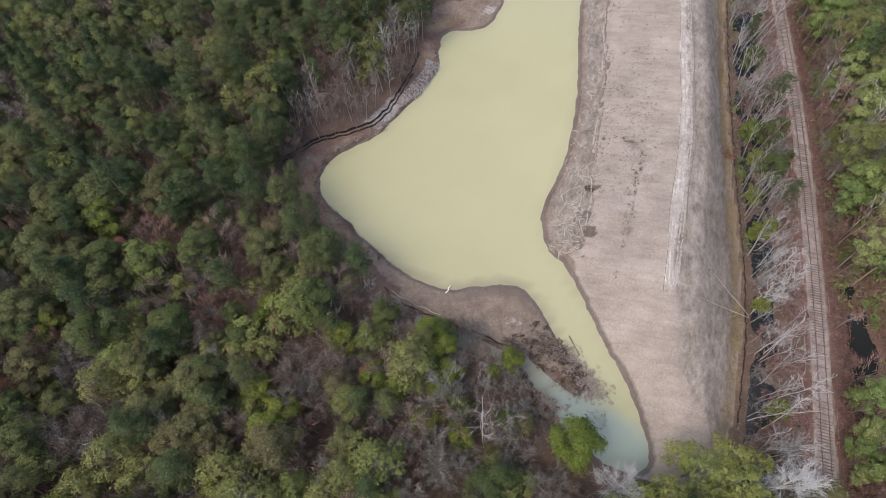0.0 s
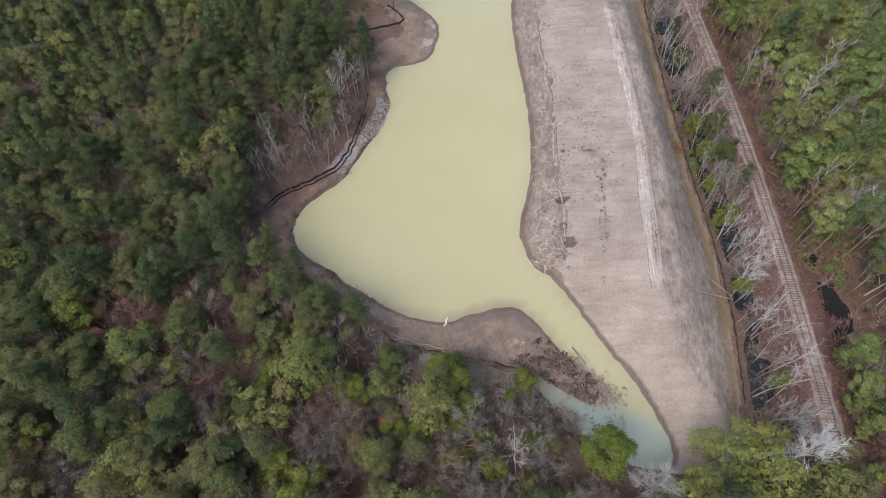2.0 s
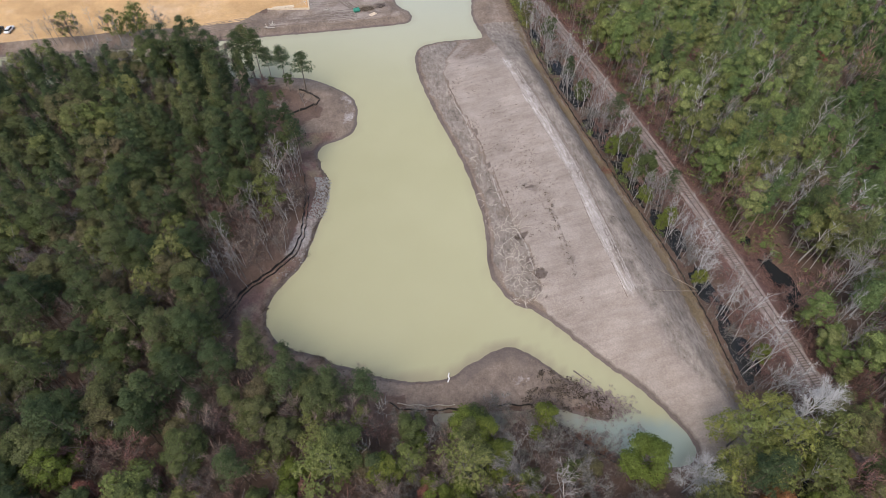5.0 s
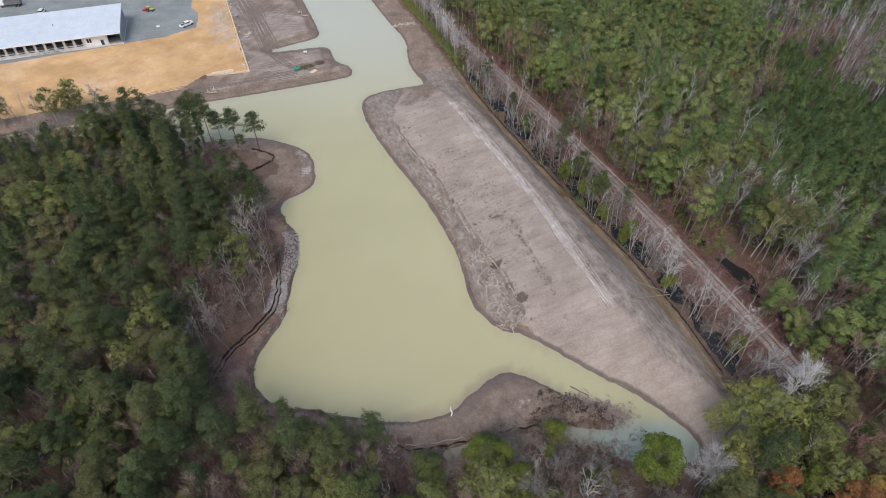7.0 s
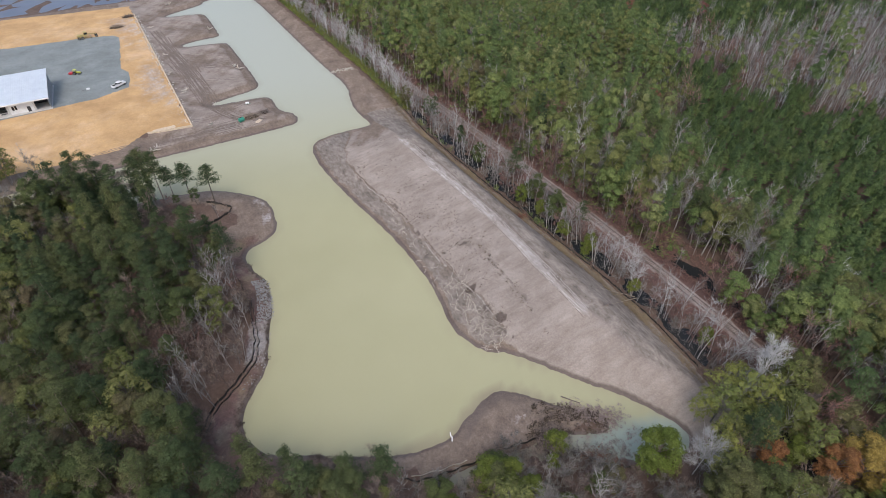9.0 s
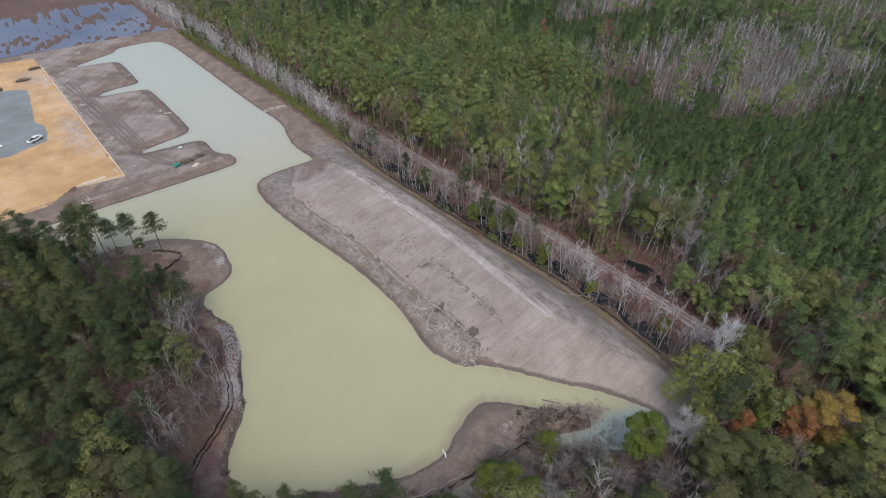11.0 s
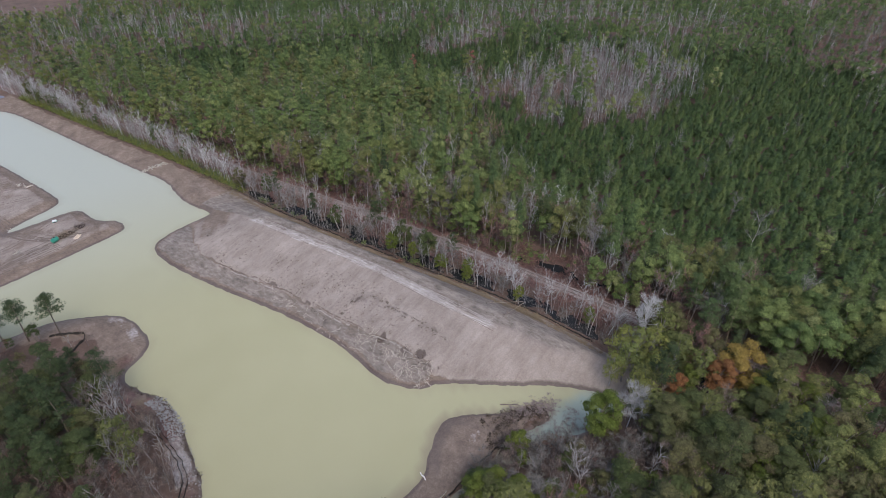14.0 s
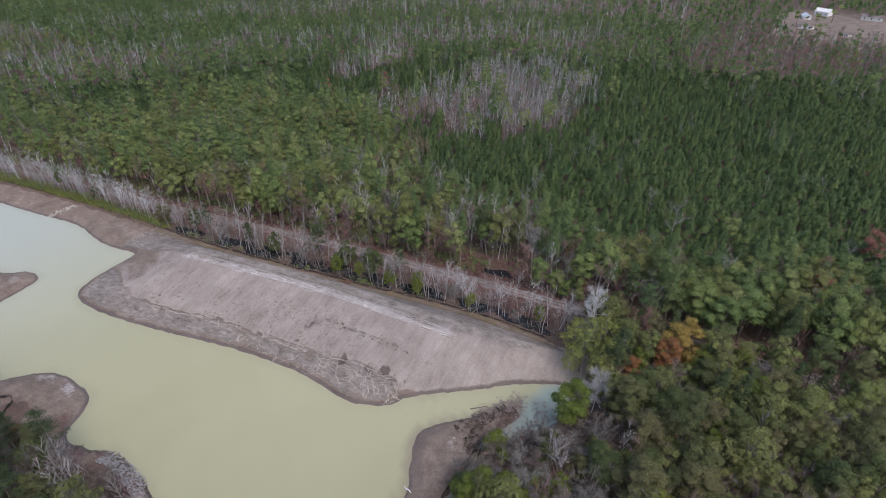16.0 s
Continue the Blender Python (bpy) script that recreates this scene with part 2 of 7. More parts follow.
PALEFABRIC = surface("pale_silt_fabric", (0.34, 0.31, 0.27), (0.56, 0.53, 0.48), 1.0)
POSTWOOD = surface("weathered_wood", (0.17, 0.13, 0.10), (0.34, 0.28, 0.22), 2.5)
LUMBER = surface("fresh_lumber", (0.50, 0.40, 0.28), (0.72, 0.62, 0.48), 1.5)
LOGWOOD = surface("bleached_log", (0.36, 0.32, 0.27), (0.60, 0.55, 0.48), 1.2)
WHITEPIPE = surface("white_plastic", (0.74, 0.74, 0.74), (0.84, 0.84, 0.83), 2.0, 0.4, relief=0.05)
ROOFMETAL = surface("pale_blue_white_roof_metal", (0.56, 0.62, 0.68), (0.66, 0.72, 0.77), 0.3, 0.45, 0.1, 0.1)
WALLMETAL = surface("off_white_wall_metal", (0.50, 0.50, 0.48), (0.62, 0.61, 0.59), 0.6, 0.5, 0.0, 0.1)
SIDEMETAL = surface("grey_side_metal", (0.26, 0.28, 0.30), (0.34, 0.36, 0.38), 0.6, 0.5, 0.0, 0.1)
CONCRETE = surface("pale_concrete", (0.42, 0.41, 0.40), (0.58, 0.57, 0.55), 1.0)
DARK = surface("dark_interior", (0.030, 0.030, 0.034), (0.055, 0.052, 0.052), 1.0)
RUBBER = surface("black_rubber", (0.015, 0.015, 0.015), (0.035, 0.033, 0.032), 4.0)
WHITECAR = surface("white_car_paint", (0.72, 0.72, 0.72), (0.80, 0.80, 0.80), 1.0, 0.25, relief=0.0)
GLASS = surface("dark_car_glass", (0.012, 0.014, 0.017), (0.020, 0.022, 0.025), 1.0, 0.06, relief=0.0)
REDPAINT = surface("red_machine_paint", (0.42, 0.03, 0.04), (0.55, 0.05, 0.06), 1.5, 0.4)
LEMON = surface("yellow_green_machine_paint", (0.42, 0.45, 0.05), (0.58, 0.58, 0.10), 1.5, 0.4)
YELLOW = surface("dull_yellow_machine_paint", (0.36, 0.27, 0.10), (0.50, 0.40, 0.17), 1.5, 0.5)
GREENPAINT = surface("teal_green_plastic", (0.03, 0.20, 0.14), (0.05, 0.30, 0.21), 1.5, 0.4)
SHINGLE = surface("grey_brown_shingles", (0.16, 0.13, 0.12), (0.26, 0.22, 0.20), 1.2)
WHITEWALL = surface("white_siding", (0.66, 0.66, 0.66), (0.78, 0.78, 0.77), 1.0)
STEELGREY = surface("grey_steel", (0.16, 0.16, 0.16), (0.30, 0.30, 0.30), 2.0, 0.45, 0.5)


# ---- mesh helpers ----
def quads_mesh(name, q, material, tint=None, normals=None):
    """One mesh from separate faces of k corners, an array of n x k x 3; normals: one a face, that of the crown it belongs to."""
    q = np.asarray(q, dtype=np.float32)
    n, k = q.shape[:2]
    me = bpy.data.meshes.new(name)
    me.vertices.add(k * n)
    me.vertices.foreach_set("co", q.ravel())
    me.loops.add(k * n)
    me.loops.foreach_set("vertex_index", np.arange(k * n, dtype=np.int32))
    me.polygons.add(n)
    me.polygons.foreach_set("loop_start", np.arange(0, k * n, k, dtype=np.int32))
    me.materials.append(material)
    if tint is not None:
        a = me.attributes.new("tint", "FLOAT", "POINT")
        a.data.foreach_set("value", np.repeat(np.asarray(tint, dtype=np.float32), k))
    if normals is not None:
        a = me.attributes.new("custom_normal", "FLOAT_VECTOR", "POINT")
        a.data.foreach_set("vector", np.repeat(np.asarray(normals, dtype=np.float32), k, axis=0).ravel())
    me.update()
    return me


def leaf_mesh(name, leaf, material, tint=None):
    """Leaf sprays: rows of three corners and the crown's normal there. Plain ribbons have no fourth row."""
    if leaf.shape[1] == 3:
        return quads_mesh(name, leaf, material, tint)
    return quads_mesh(name, leaf[:, :3], material, tint, leaf[:, 3])


def with_normals(tri, n):
    """Triangles wound to face the way of their crown's normals n, which become a fourth row."""
    n = n / (np.linalg.norm(n, axis=1)[:, None] + 1e-9)
    g = np.cross(tri[:, 1] - tri[:, 0], tri[:, 2] - tri[:, 0])
    back = (g * n).sum(1) < 0
    tri[back] = tri[back][:, ::-1]
    return np.concatenate([tri, n[:, None]], 1)


def part(name, bm, material, parent, label="", smooth=False):
    me = bpy.data.meshes.new(name)
    bm.to_mesh(me)
    bm.free()
    me.materials.append(material)
    if smooth:
        for f in me.polygons:
            f.use_smooth = True
    ob = new(name, me)
    ob.parent = parent
    if label:
        ob["label"] = label
    return ob


def mesh_part(name, me, parent, label=""):
    ob = new(name, me)
    ob.parent = parent
    if label:
        ob["label"] = label
    return ob


def root(name, label, category, group="", m=None):
    ob = tagged(new(name), label, category, group)
    if m is not None:
        ob.matrix_world = m
    return ob


def box(bm, x0, y0, z0, x1, y1, z1, bevel=0.0, taper=0.0):
    r = bmesh.ops.create_cube(bm, size=1.0)
    vs = r["verts"]
    for v in vs:
        t = taper if v.co.z > 0 else 0.0
        cx, cy = (x0 + x1) / 2, (y0 + y1) / 2
        x, y = (x1 if v.co.x > 0 else x0), (y1 if v.co.y > 0 else y0)
        v.co = Vector((cx + (x - cx) * (1 - t), cy + (y - cy) * (1 - t), z1 if v.co.z > 0 else z0))
    if bevel:
        es = list({e for v in vs for e in v.link_edges})
        bmesh.ops.bevel(bm, geom=es, offset=bevel, segments=2, affect="EDGES")
    return bm


def rod(bm, a, b, ra, rb=None, k=8):
    """A round bar from a to b."""
    a, b = Vector(a), Vector(b)
    rb = ra if rb is None else rb
    d = b - a
    m = Matrix.Translation((a + b) / 2) @ d.to_track_quat("Z", "Y").to_matrix().to_4x4()
    bmesh.ops.create_cone(bm, cap_ends=True, segments=k, radius1=ra, radius2=rb, depth=d.length, matrix=m)
    return bm


def tubes(segs, k=4):
    """Quads of tapered limbs: rows of p0, p1, r0, r1."""
    segs = np.asarray(segs, dtype=float).reshape(-1, 8)
    p0, p1, r0, r1 = segs[:, :3], segs[:, 3:6], segs[:, 6], segs[:, 7]
    d = p1 - p0
    d /= np.linalg.norm(d, axis=1)[:, None] + 1e-9
    up = np.where(np.abs(d[:, 2:3]) > 0.9, np.array([[1.0, 0, 0]]), np.array([[0, 0, 1.0]]))
    u = np.cross(d, up)
    u /= np.linalg.norm(u, axis=1)[:, None] + 1e-9
    v = np.cross(d, u)
    out = []
    for i in range(k):
        a, b = 2 * math.pi * i / k, 2 * math.pi * (i + 1) / k
        ca, cb = u * math.cos(a) + v * math.sin(a), u * math.cos(b) + v * math.sin(b)
        out.append(np.stack([p0 + ca * r0[:, None], p0 + cb * r0[:, None], p1 + cb * r1[:, None], p1 + ca * r1[:, None]], 1))
    return np.concatenate(out)


def sprays(r, centre, radius, count, size, squash=0.75, slim=0.6, axis_at=None, loose=False):
    """Leaf sprays on and in a round clump, turned outwards and up. axis_at: the crown's middle, which shapes the light on it."""
    d = r.normal(size=(count, 3))
    d /= np.linalg.norm(d, axis=1)[:, None]
    d[:, 2] = np.where(d[:, 2] < -0.35, -d[:, 2], d[:, 2])
    rad = radius * (0.62 + 0.7 * r.uniform(0, 1.0, (count, 1)) ** 1.7 if loose else r.uniform(0.35, 1.0, (count, 1)) ** 0.5)
    c = np.asarray(centre) + d * rad * np.array([1, 1, squash])
    n = d * 0.80 + np.array([0, 0, 0.70]) + r.normal(size=(count, 3)) * 0.20
    n /= np.linalg.norm(n, axis=1)[:, None]
    t = np.cross(n, r.normal(size=(count, 3)))
    t /= np.linalg.norm(t, axis=1)[:, None] + 1e-9
    b = np.cross(n, t)
    s = size * r.uniform(0.6, 1.35, (count, 1))
    j = lambda: r.normal(size=(count, 3)) * 0.12 * s
    tri = np.stack([c - t * s + b * s * slim * 0.5 + j(), c - b * s * slim + n * s * 0.1 + j(), c + t * s + b * s * slim * 0.6 + j()], 1)
    out = d * 0.45 + np.array([0, 0, 0.80]) + n * 0.35 + r.normal(size=(count, 3)) * 0.26
    if axis_at is not None:
        w = c - np.asarray(axis_at)
        out = out + 0.40 * w / (np.linalg.norm(w, axis=1)[:, None] + 1e-9)
    return with_normals(tri, out)


def clump_core(r, centre, radius, squash=0.75, sides=6, rings=2):
    """The dense inside of a leaf clump: an uneven dome of a few faces."""
    a = np.arange(sides) * 2 * math.pi / sides + r.uniform(0, 6.28)
    rows = [np.tile([[0.0, 0.0, 1.0]], (sides, 1))]
    for z in ((0.55, -0.35) if rings == 2 else (-0.1,)):
        w = math.sqrt(1 - z * z) * r.uniform(0.8, 1.15, sides)
        rows.append(np.stack([np.cos(a) * w, np.sin(a) * w, np.full(sides, z)], 1))
    tri = []
    for u, v in zip(rows, rows[1:]):
        u2, v2 = np.roll(u, -1, 0), np.roll(v, -1, 0)
        tri.append(np.stack([u, v, v2], 1))
        if u is not rows[0]:
            tri.append(np.stack([u, v2, u2], 1))
    tri = np.concatenate(tri)
    n = tri.mean(1) * 0.6 + np.array([0, 0, 0.9])
    return with_normals(np.asarray(centre) + tri * radius * np.array([1, 1, squash]), n)


# ---- plan ----
WEST_SHORE = [(-184, 180), (-150, 172), (-110, 167), (-78, 164), (-58, 162), (-45, 160), (-37.6, 156), (-30, 148.6), (-27.5, 142), (-28, 135), (-29, 130), (-33, 126.7), (-38, 125),
              (-39.6, 121.5), (-38.7, 116), (-37, 110), (-37.3, 104), (-38.6, 98), (-40.8, 92), (-42, 87.5), (-44, 82.5), (-47.2, 78.6), (-50.3, 74.5), (-51.6, 70), (-51.2, 66.5),
              (-49, 62.6), (-44.5, 59.5), (-40, 57.6), (-37.8, 55.6), (-33, 53.6), (-28, 51), (-23, 49.3), (-18, 48.7), (-14.5, 48.8), (-11, 50.6), (-7.8, 51.9), (-3.5, 53.7),
              (0.5, 53.2), (4.5, 49.8), (7.5, 46.2), (11, 43), (14.7, 40.3)]
BACKWATER = [(16, 37.5), (14, 35), (9.5, 36.6), (5.5, 38.4), (2.4, 39.8), (4.6, 36.2), (8.6, 32.6), (12.4, 29.4), (17, 26.6), (22, 25), (26, 25)]
EAST_SHORE = [(28.4, 28), (26.8, 32.3), (24.6, 37), (21.7, 41.6), (18, 46), (14, 51.7), (10.3, 57), (6.5, 61.4), (2.6, 64), (0.2, 68.5), (-0.9, 73.5), (-0.6, 78), (0.5, 85), (1.0, 92), (0.6, 100), (0, 108),
              (-1.6, 119), (-4.2, 133), (-6.6, 150), (-7.2, 160), (-6.3, 168), (-3.8, 172.3), (3, 174.4), (11, 174.6), (18.8, 175), (17.5, 183), (17.3, 190), (18.5, 198), (20.5, 206), (21, 215), (20, 224),
              (18.5, 240), (15, 302), (13, 332), (9, 346), (3, 349)]
NORTH_SHORE = [(-8, 349), (-13, 347), (-16, 342.5), (-25, 338), (-34, 333.6), (-33.5, 331), (-22, 329), (-16.5, 325.5), (-15.3, 312), (-14.8, 294), (-16.5, 290.7), (-26, 289.6), (-32.5, 287.2), (-31.5, 284.6),
               (-22, 283), (-15, 281), (-13, 276), (-11.5, 252), (-10.7, 234), (-11.2, 227), (-14, 224), (-23, 221.6), (-30.3, 219.6), (-30, 217.6), (-20, 216.8), (-12, 215.8), (-9.4, 213), (-9.2, 205), (-8, 200.8),
               (-5, 197), (-4.6, 192), (-7.5, 188.4), (-21, 187.6), (-38, 187), (-52, 187), (-68, 186.5), (-90, 186), (-130, 187), (-182, 189)]


def smooth_loop(pts, steps=4):
    p = np.array(pts, dtype=float)
    a, b, c, d = np.roll(p, 1, 0), p, np.roll(p, -1, 0), np.roll(p, -2, 0)
    out = []
    for i in range(steps):
        t = i / steps
        out.append(0.5 * (2 * b + (c - a) * t + (2 * a - 5 * b + 4 * c - d) * t * t + (3 * b - a - 3 * c + d) * t ** 3))
    return np.stack(out, 1).reshape(-1, 2)


SHORE = smooth_loop(WEST_SHORE + BACKWATER + EAST_SHORE + NORTH_SHORE)


def to_shore(x, y):
    """Distance to the waterline, positive on land."""
    shape = np.shape(x)
    p = np.stack([np.ravel(x), np.ravel(y)], 1).astype(np.float32)
    best = np.full(len(p), 1e12, np.float32)
    inside = np.zeros(len(p), bool)
    q = np.roll(SHORE, -1, 0)
    for (ax, ay), (bx, by) in zip(SHORE, q):
        dx, dy = bx - ax, by - ay
        t = np.clip(((p[:, 0] - ax) * dx + (p[:, 1] - ay) * dy) / (dx * dx + dy * dy + 1e-9), 0, 1)
        best = np.minimum(best, (p[:, 0] - ax - t * dx) ** 2 + (p[:, 1] - ay - t * dy) ** 2)
        if ay != by:
            inside ^= ((ay > p[:, 1]) != (by > p[:, 1])) & (p[:, 0] < dx * (p[:, 1] - ay) / dy + ax)
    return (np.sqrt(best) * np.where(inside, -1, 1)).reshape(shape)


def line(pairs, y):
    k = np.array(sorted(pairs), dtype=float)
    return np.interp(y, k[:, 0], k[:, 1])


# x of the lines that run north, by y
def crest_x(y):
    return line([(24, 35), (45, 29), (61, 26.6), (80, 25.8), (98, 25.8), (119, 24), (150, 20.6), (176, 19)], y)


def toe_x(y):
    return line([(20, 39.5), (42, 41.5), (57, 42), (72, 41), (98, 37.8), (128, 34.8), (160, 32.4), (190, 33), (225, 31.5), (335, 23), (420, 16)], y)


def rail_x(y):
    return (rail_line(np.asarray(y) - 14.0) + rail_line(np.asarray(y) + 14.0) + 2 * rail_line(y)) / 4


def rail_line(y):
    return line([(-120, 60), (-40, 58), (44, 56.2), (62, 55.6), (77, 55), (95, 53.8), (110, 52.6), (131, 50.6), (158, 47.3), (191, 43.4), (225, 40), (300, 33), (400, 24), (520, 13)], y)


def channel_x(y):
    """Middle of the outlet channel and, further north, of the pond."""
    return line([(20, 28), (26, 27), (37, 20.5), (46, 13.5), (54, 6), (60, -2), (70, -10), (400, -12)], y)


def crest_z(y):
    return line([(24, 1.0), (34, 2.2), (48, 4.6), (60, 5.8), (80, 6.3), (150, 6.0), (162, 4.2), (174, 1.6), (180, 1.2)], y)


def step(a, b, v):
    t = np.clip((v - a) / (b - a), 0, 1)
    return t * t * (3 - 2 * t)


def wave(x, y, s, seed=0.0):
    """Cheap rolling unevenness."""
    return (np.sin(x * s + seed) * np.cos(y * s * 1.13 - seed * 2) + 0.6 * np.sin(x * s * 2.3 - y * s * 1.7 + seed * 3) + 0.4 * np.cos(x * s * 4.1 + y * s * 3.7 + seed)) / 2


def yard_edge(x, y):
    """Positive inside the sandy yard."""
    e = -(x - line([(150, -41.0), (200, -41.3), (335, -49.5), (345, -50.5)], y))
    s = y - line([(-200, 192), (-66, 194), (-57, 202.5), (-41, 200)], x)
    n = line([(-200, 372), (-62, 352), (-40, 350)], x) - y
    return np.minimum(np.minimum(e, s), n)


SCARP = [(40, 8.5), (66, 9.4), (75, 9.4), (84, 8.4), (88, 7.4), (103, 6.2), (115, 5.3), (127, 3.8), (142, 1.4), (152, 1.2), (160, 3), (170, 9)]


def relief(x, y, d):
    """Height of the ground."""
    bank = 1.3 * step(-0.5, 6, d) + 0.25 * step(-0.2, 0.8, d) - 0.12
    z = np.where(d > 0, bank, np.maximum(d * 0.35, -2.0) - 0.02)
    z = z + np.where(d > 3, 0.15 * wave(x, y, 0.21) * step(3, 9, d), 0)
    spit = step(70, 55, y) * step(20, 10, x) * step(-32, -24, x) * step(36, 41, y)
    z = np.where(d > 0, z * (1 - 0.5 * spit), z)
    # graded berm
    cx, tx, cz = crest_x(y), toe_x(y), crest_z(y)
    on = (x > channel_x(y)) & (y > 22) & (y < 182) & (d > 0)
    west = cz * np.clip(d / (d + np.maximum(cx - x, 0) + 1e-6), 0, 1) ** 0.85 + 0.10 * wave(x, y, 0.5, 2) + 0.13 * np.sin(y * 2.1 + 1.2 * np.sin(x * 0.5)) * step(3, 7, d) * step(64, 50, y)
    east = cz + (0.5 - cz) * np.clip((x - cx - 5) / np.maximum(tx - cx - 6, 1), 0, 1) ** 1.15 + 0.05 * wave(x, y, 0.7, 1)
    ledge = line(SCARP, y)
    west = west - 0.35 * step(0.35, -0.35, x - ledge) * step(62, 70, y) * step(158, 140, y) * step(0.5, 2.5, d)
    berm = np.where(x < cx, west, east)
    z = np.where(on & (x < tx), np.maximum(berm, np.minimum(z, 0.5)), z)
    # ditch, swamp, track
    rx = rail_x(y)
    swamp = step(0, 3, x - tx) * step(-4.2, -8.0, x - rx) * step(-10, 5, y)
    swamp = np.maximum(swamp, step(4.0, 6.5, x - rx) * step(15, 10, x - rx) * step(42, 47, y) * step(80, 72, y))
    z = np.where(x > tx, z - swamp * (1.32 + 0.45 * wave(x, y, 0.33, 5)), z)
    tr = np.abs(x - rx)
    z = np.where((tr < 4.5) & (y < 480), np.maximum(z, 2.0 * step(4.5, 1.9, tr)), z)
    z = np.where((x > tx + 0.2) & (x < tx + 1.4) & (y > 30) & (y < 350), z - 0.5, z)
    # yard
    ye = yard_edge(x, y)
    z = np.where(d > 0, z + 1.0 * step(-5, 1.5, ye), z)
    flood = step(41.5, 40, y + 0.12 * (x + 10)) * step(33.5, 36.5, y) * step(-22, -16, x) * step(5, 1, x)
    z = z - flood * (1.35 + 0.5 * wave(x, y, 0.5, 11))
    # marsh beyond the north bank
    marsh = step(361, 366, y + 0.04 * x) * step(480, 440, y) * step(26, 16, x + 0.06 * (y - 360)) * (x > -220)
    z = z - marsh * (1.45 + 0.45 * wave(x, y, 0.10, 3) + 0.45 * wave(x, y, 0.31, 8) + 0.3 * wave(x, y, 0.83, 1))
    return z


def axis(core, spacing, low, high):
    a = list(np.arange(core[0], core[1] + 0.01, spacing))
    s, v = spacing, core[1]
    while v < high:
        s *= 1.16
        v += s
        a.append(v)
    s, v = spacing, core[0]
    while v > low:
        s *= 1.16
        v -= s
        a.insert(0, v)
    return np.array(a)


def grid_mesh(name, xs, ys, z, material):
    nx, ny = len(xs), len(ys)
    X, Y = np.meshgrid(xs, ys)
    me = bpy.data.meshes.new(name)
    me.vertices.add(nx * ny)
    me.vertices.foreach_set("co", np.stack([X, Y, z], -1).astype(np.float32).ravel())
    i = (np.arange(ny - 1)[:, None] * nx + np.arange(nx - 1)[None, :]).ravel()
    f = np.stack([i, i + 1, i + 1 + nx, i + nx], 1).astype(np.int32)
    me.loops.add(f.size)
    me.loops.foreach_set("vertex_index", f.ravel())
    me.polygons.add(len(f))
    me.polygons.foreach_set("loop_start", np.arange(0, f.size, 4, dtype=np.int32))
    me.polygons.foreach_set("use_smooth", np.ones(len(f), bool))
    me.materials.append(material)
    me.update()
    return me


def weights(me, name, r, g, b):
    a = me.attributes.new(name, "FLOAT_COLOR", "POINT")
    c = np.stack([np.ravel(r), np.ravel(g), np.ravel(b), np.ones(np.size(r))], 1).astype(np.float32)
    a.data.foreach_set("color", c.ravel())


# ---- ground ----
gx, gy = axis((-66, 60), 0.85, -4200, 4200), axis((22, 352), 0.95, -4200, 4200)
GX, GY = np.meshgrid(gx, gy)
GD = to_shore(GX, GY)
wob = 0.8 * wave(GX, GY, 0.45, 1) + 0.5 * wave(GX, GY, 1.3, 4)
GD = GD + 0.45 * wave(GX, GY, 0.9, 2) * step(6, 1, np.abs(GD)) * 0.6
GZ = relief(GX, GY, GD)
gme = grid_mesh("ground", gx, gy, GZ, GROUND)
cx, tx, rx, ye = crest_x(GY), toe_x(GY), rail_x(GY), yard_edge(GX, GY)
land = GD > 0
inberm = land & (GX > channel_x(GY)) & (GX < tx) & (GY > 24) & (GY < 182)
ripple = 1.3 * wave(GX, GY, 0.16, 3)
scarp_x = line(SCARP, GY)
soil = np.where(inberm, np.maximum(step(-0.8, 0.6, GX - scarp_x + 0.7 * wob), step(1.4, 2.6, GD + 0.5 * wob) * step(68, 62, GY)), 0)
dirt = np.where(inberm, 1, 0) * step(-0.5, 2.2, GD) * 0.9
greyw = np.where(inberm, step(cx - 0.4 - 3 * step(70, 50, GY), cx + 1.0 + 5 * step(70, 50, GY), GX + ripple * 0.4), 0) * step(30, 50, GY + 0.8 * (GX - cx) + 2 * wob)
greyw = np.where(inberm & (GX < cx), step(0.9, 2.2, GD + 0.6 * wob) * step(62, 66, GY) * (0.75 + 0.3 * wave(GX, GY, 0.3, 3)) * step(0.4, -0.6, GX - scarp_x + 0.7 * wob), greyw)
limew = np.where(inberm, np.maximum(np.maximum(step(1.5, 0.3, np.abs(GX - cx + 0.5 + 0.2 * ripple)), 0.7 * step(1.0, 0.2, np.abs(GX - cx - 1.0 + 0.2 * ripple))), 0.3 * step(2, 1.0, np.abs(GX - cx - 0.4))) * step(54, 62, GY) * step(158, 150, GY) * (0.72 + 0.3 * wave(GX, GY, 0.13, 6)), 0)
# east bank road north of the berm
eb = (GX > 5) & land & (GY >= 172) & (GX < tx + 3) & (GY < 366)
dirt = np.where(eb, step(0.3, 1.2, GD) * step(tx - 1, tx - 3, GX + wob), dirt)
soil = np.where(eb, step(3, 6, GD) * step(tx - 2, tx - 6, GX + wob) * (0.34 + 0.12 * wave(GX, GY, 0.09, 2)), soil)
soil = np.where(eb & (GY < 190), np.maximum(soil, step(190, 176, GY) * step(3, 6, GD) * step(tx, tx - 4, GX) * 0.75), soil)
soil = np.where(inberm & (GY > 140), soil * np.clip(1.0 - 0.55 * step(146, 166, GY) + 0.35 * wave(GX, GY, 0.17, 5) * step(142, 150, GY) + 0.2 * wave(GX, GY, 0.6, 3) * step(142, 150, GY), 0, 1), soil)
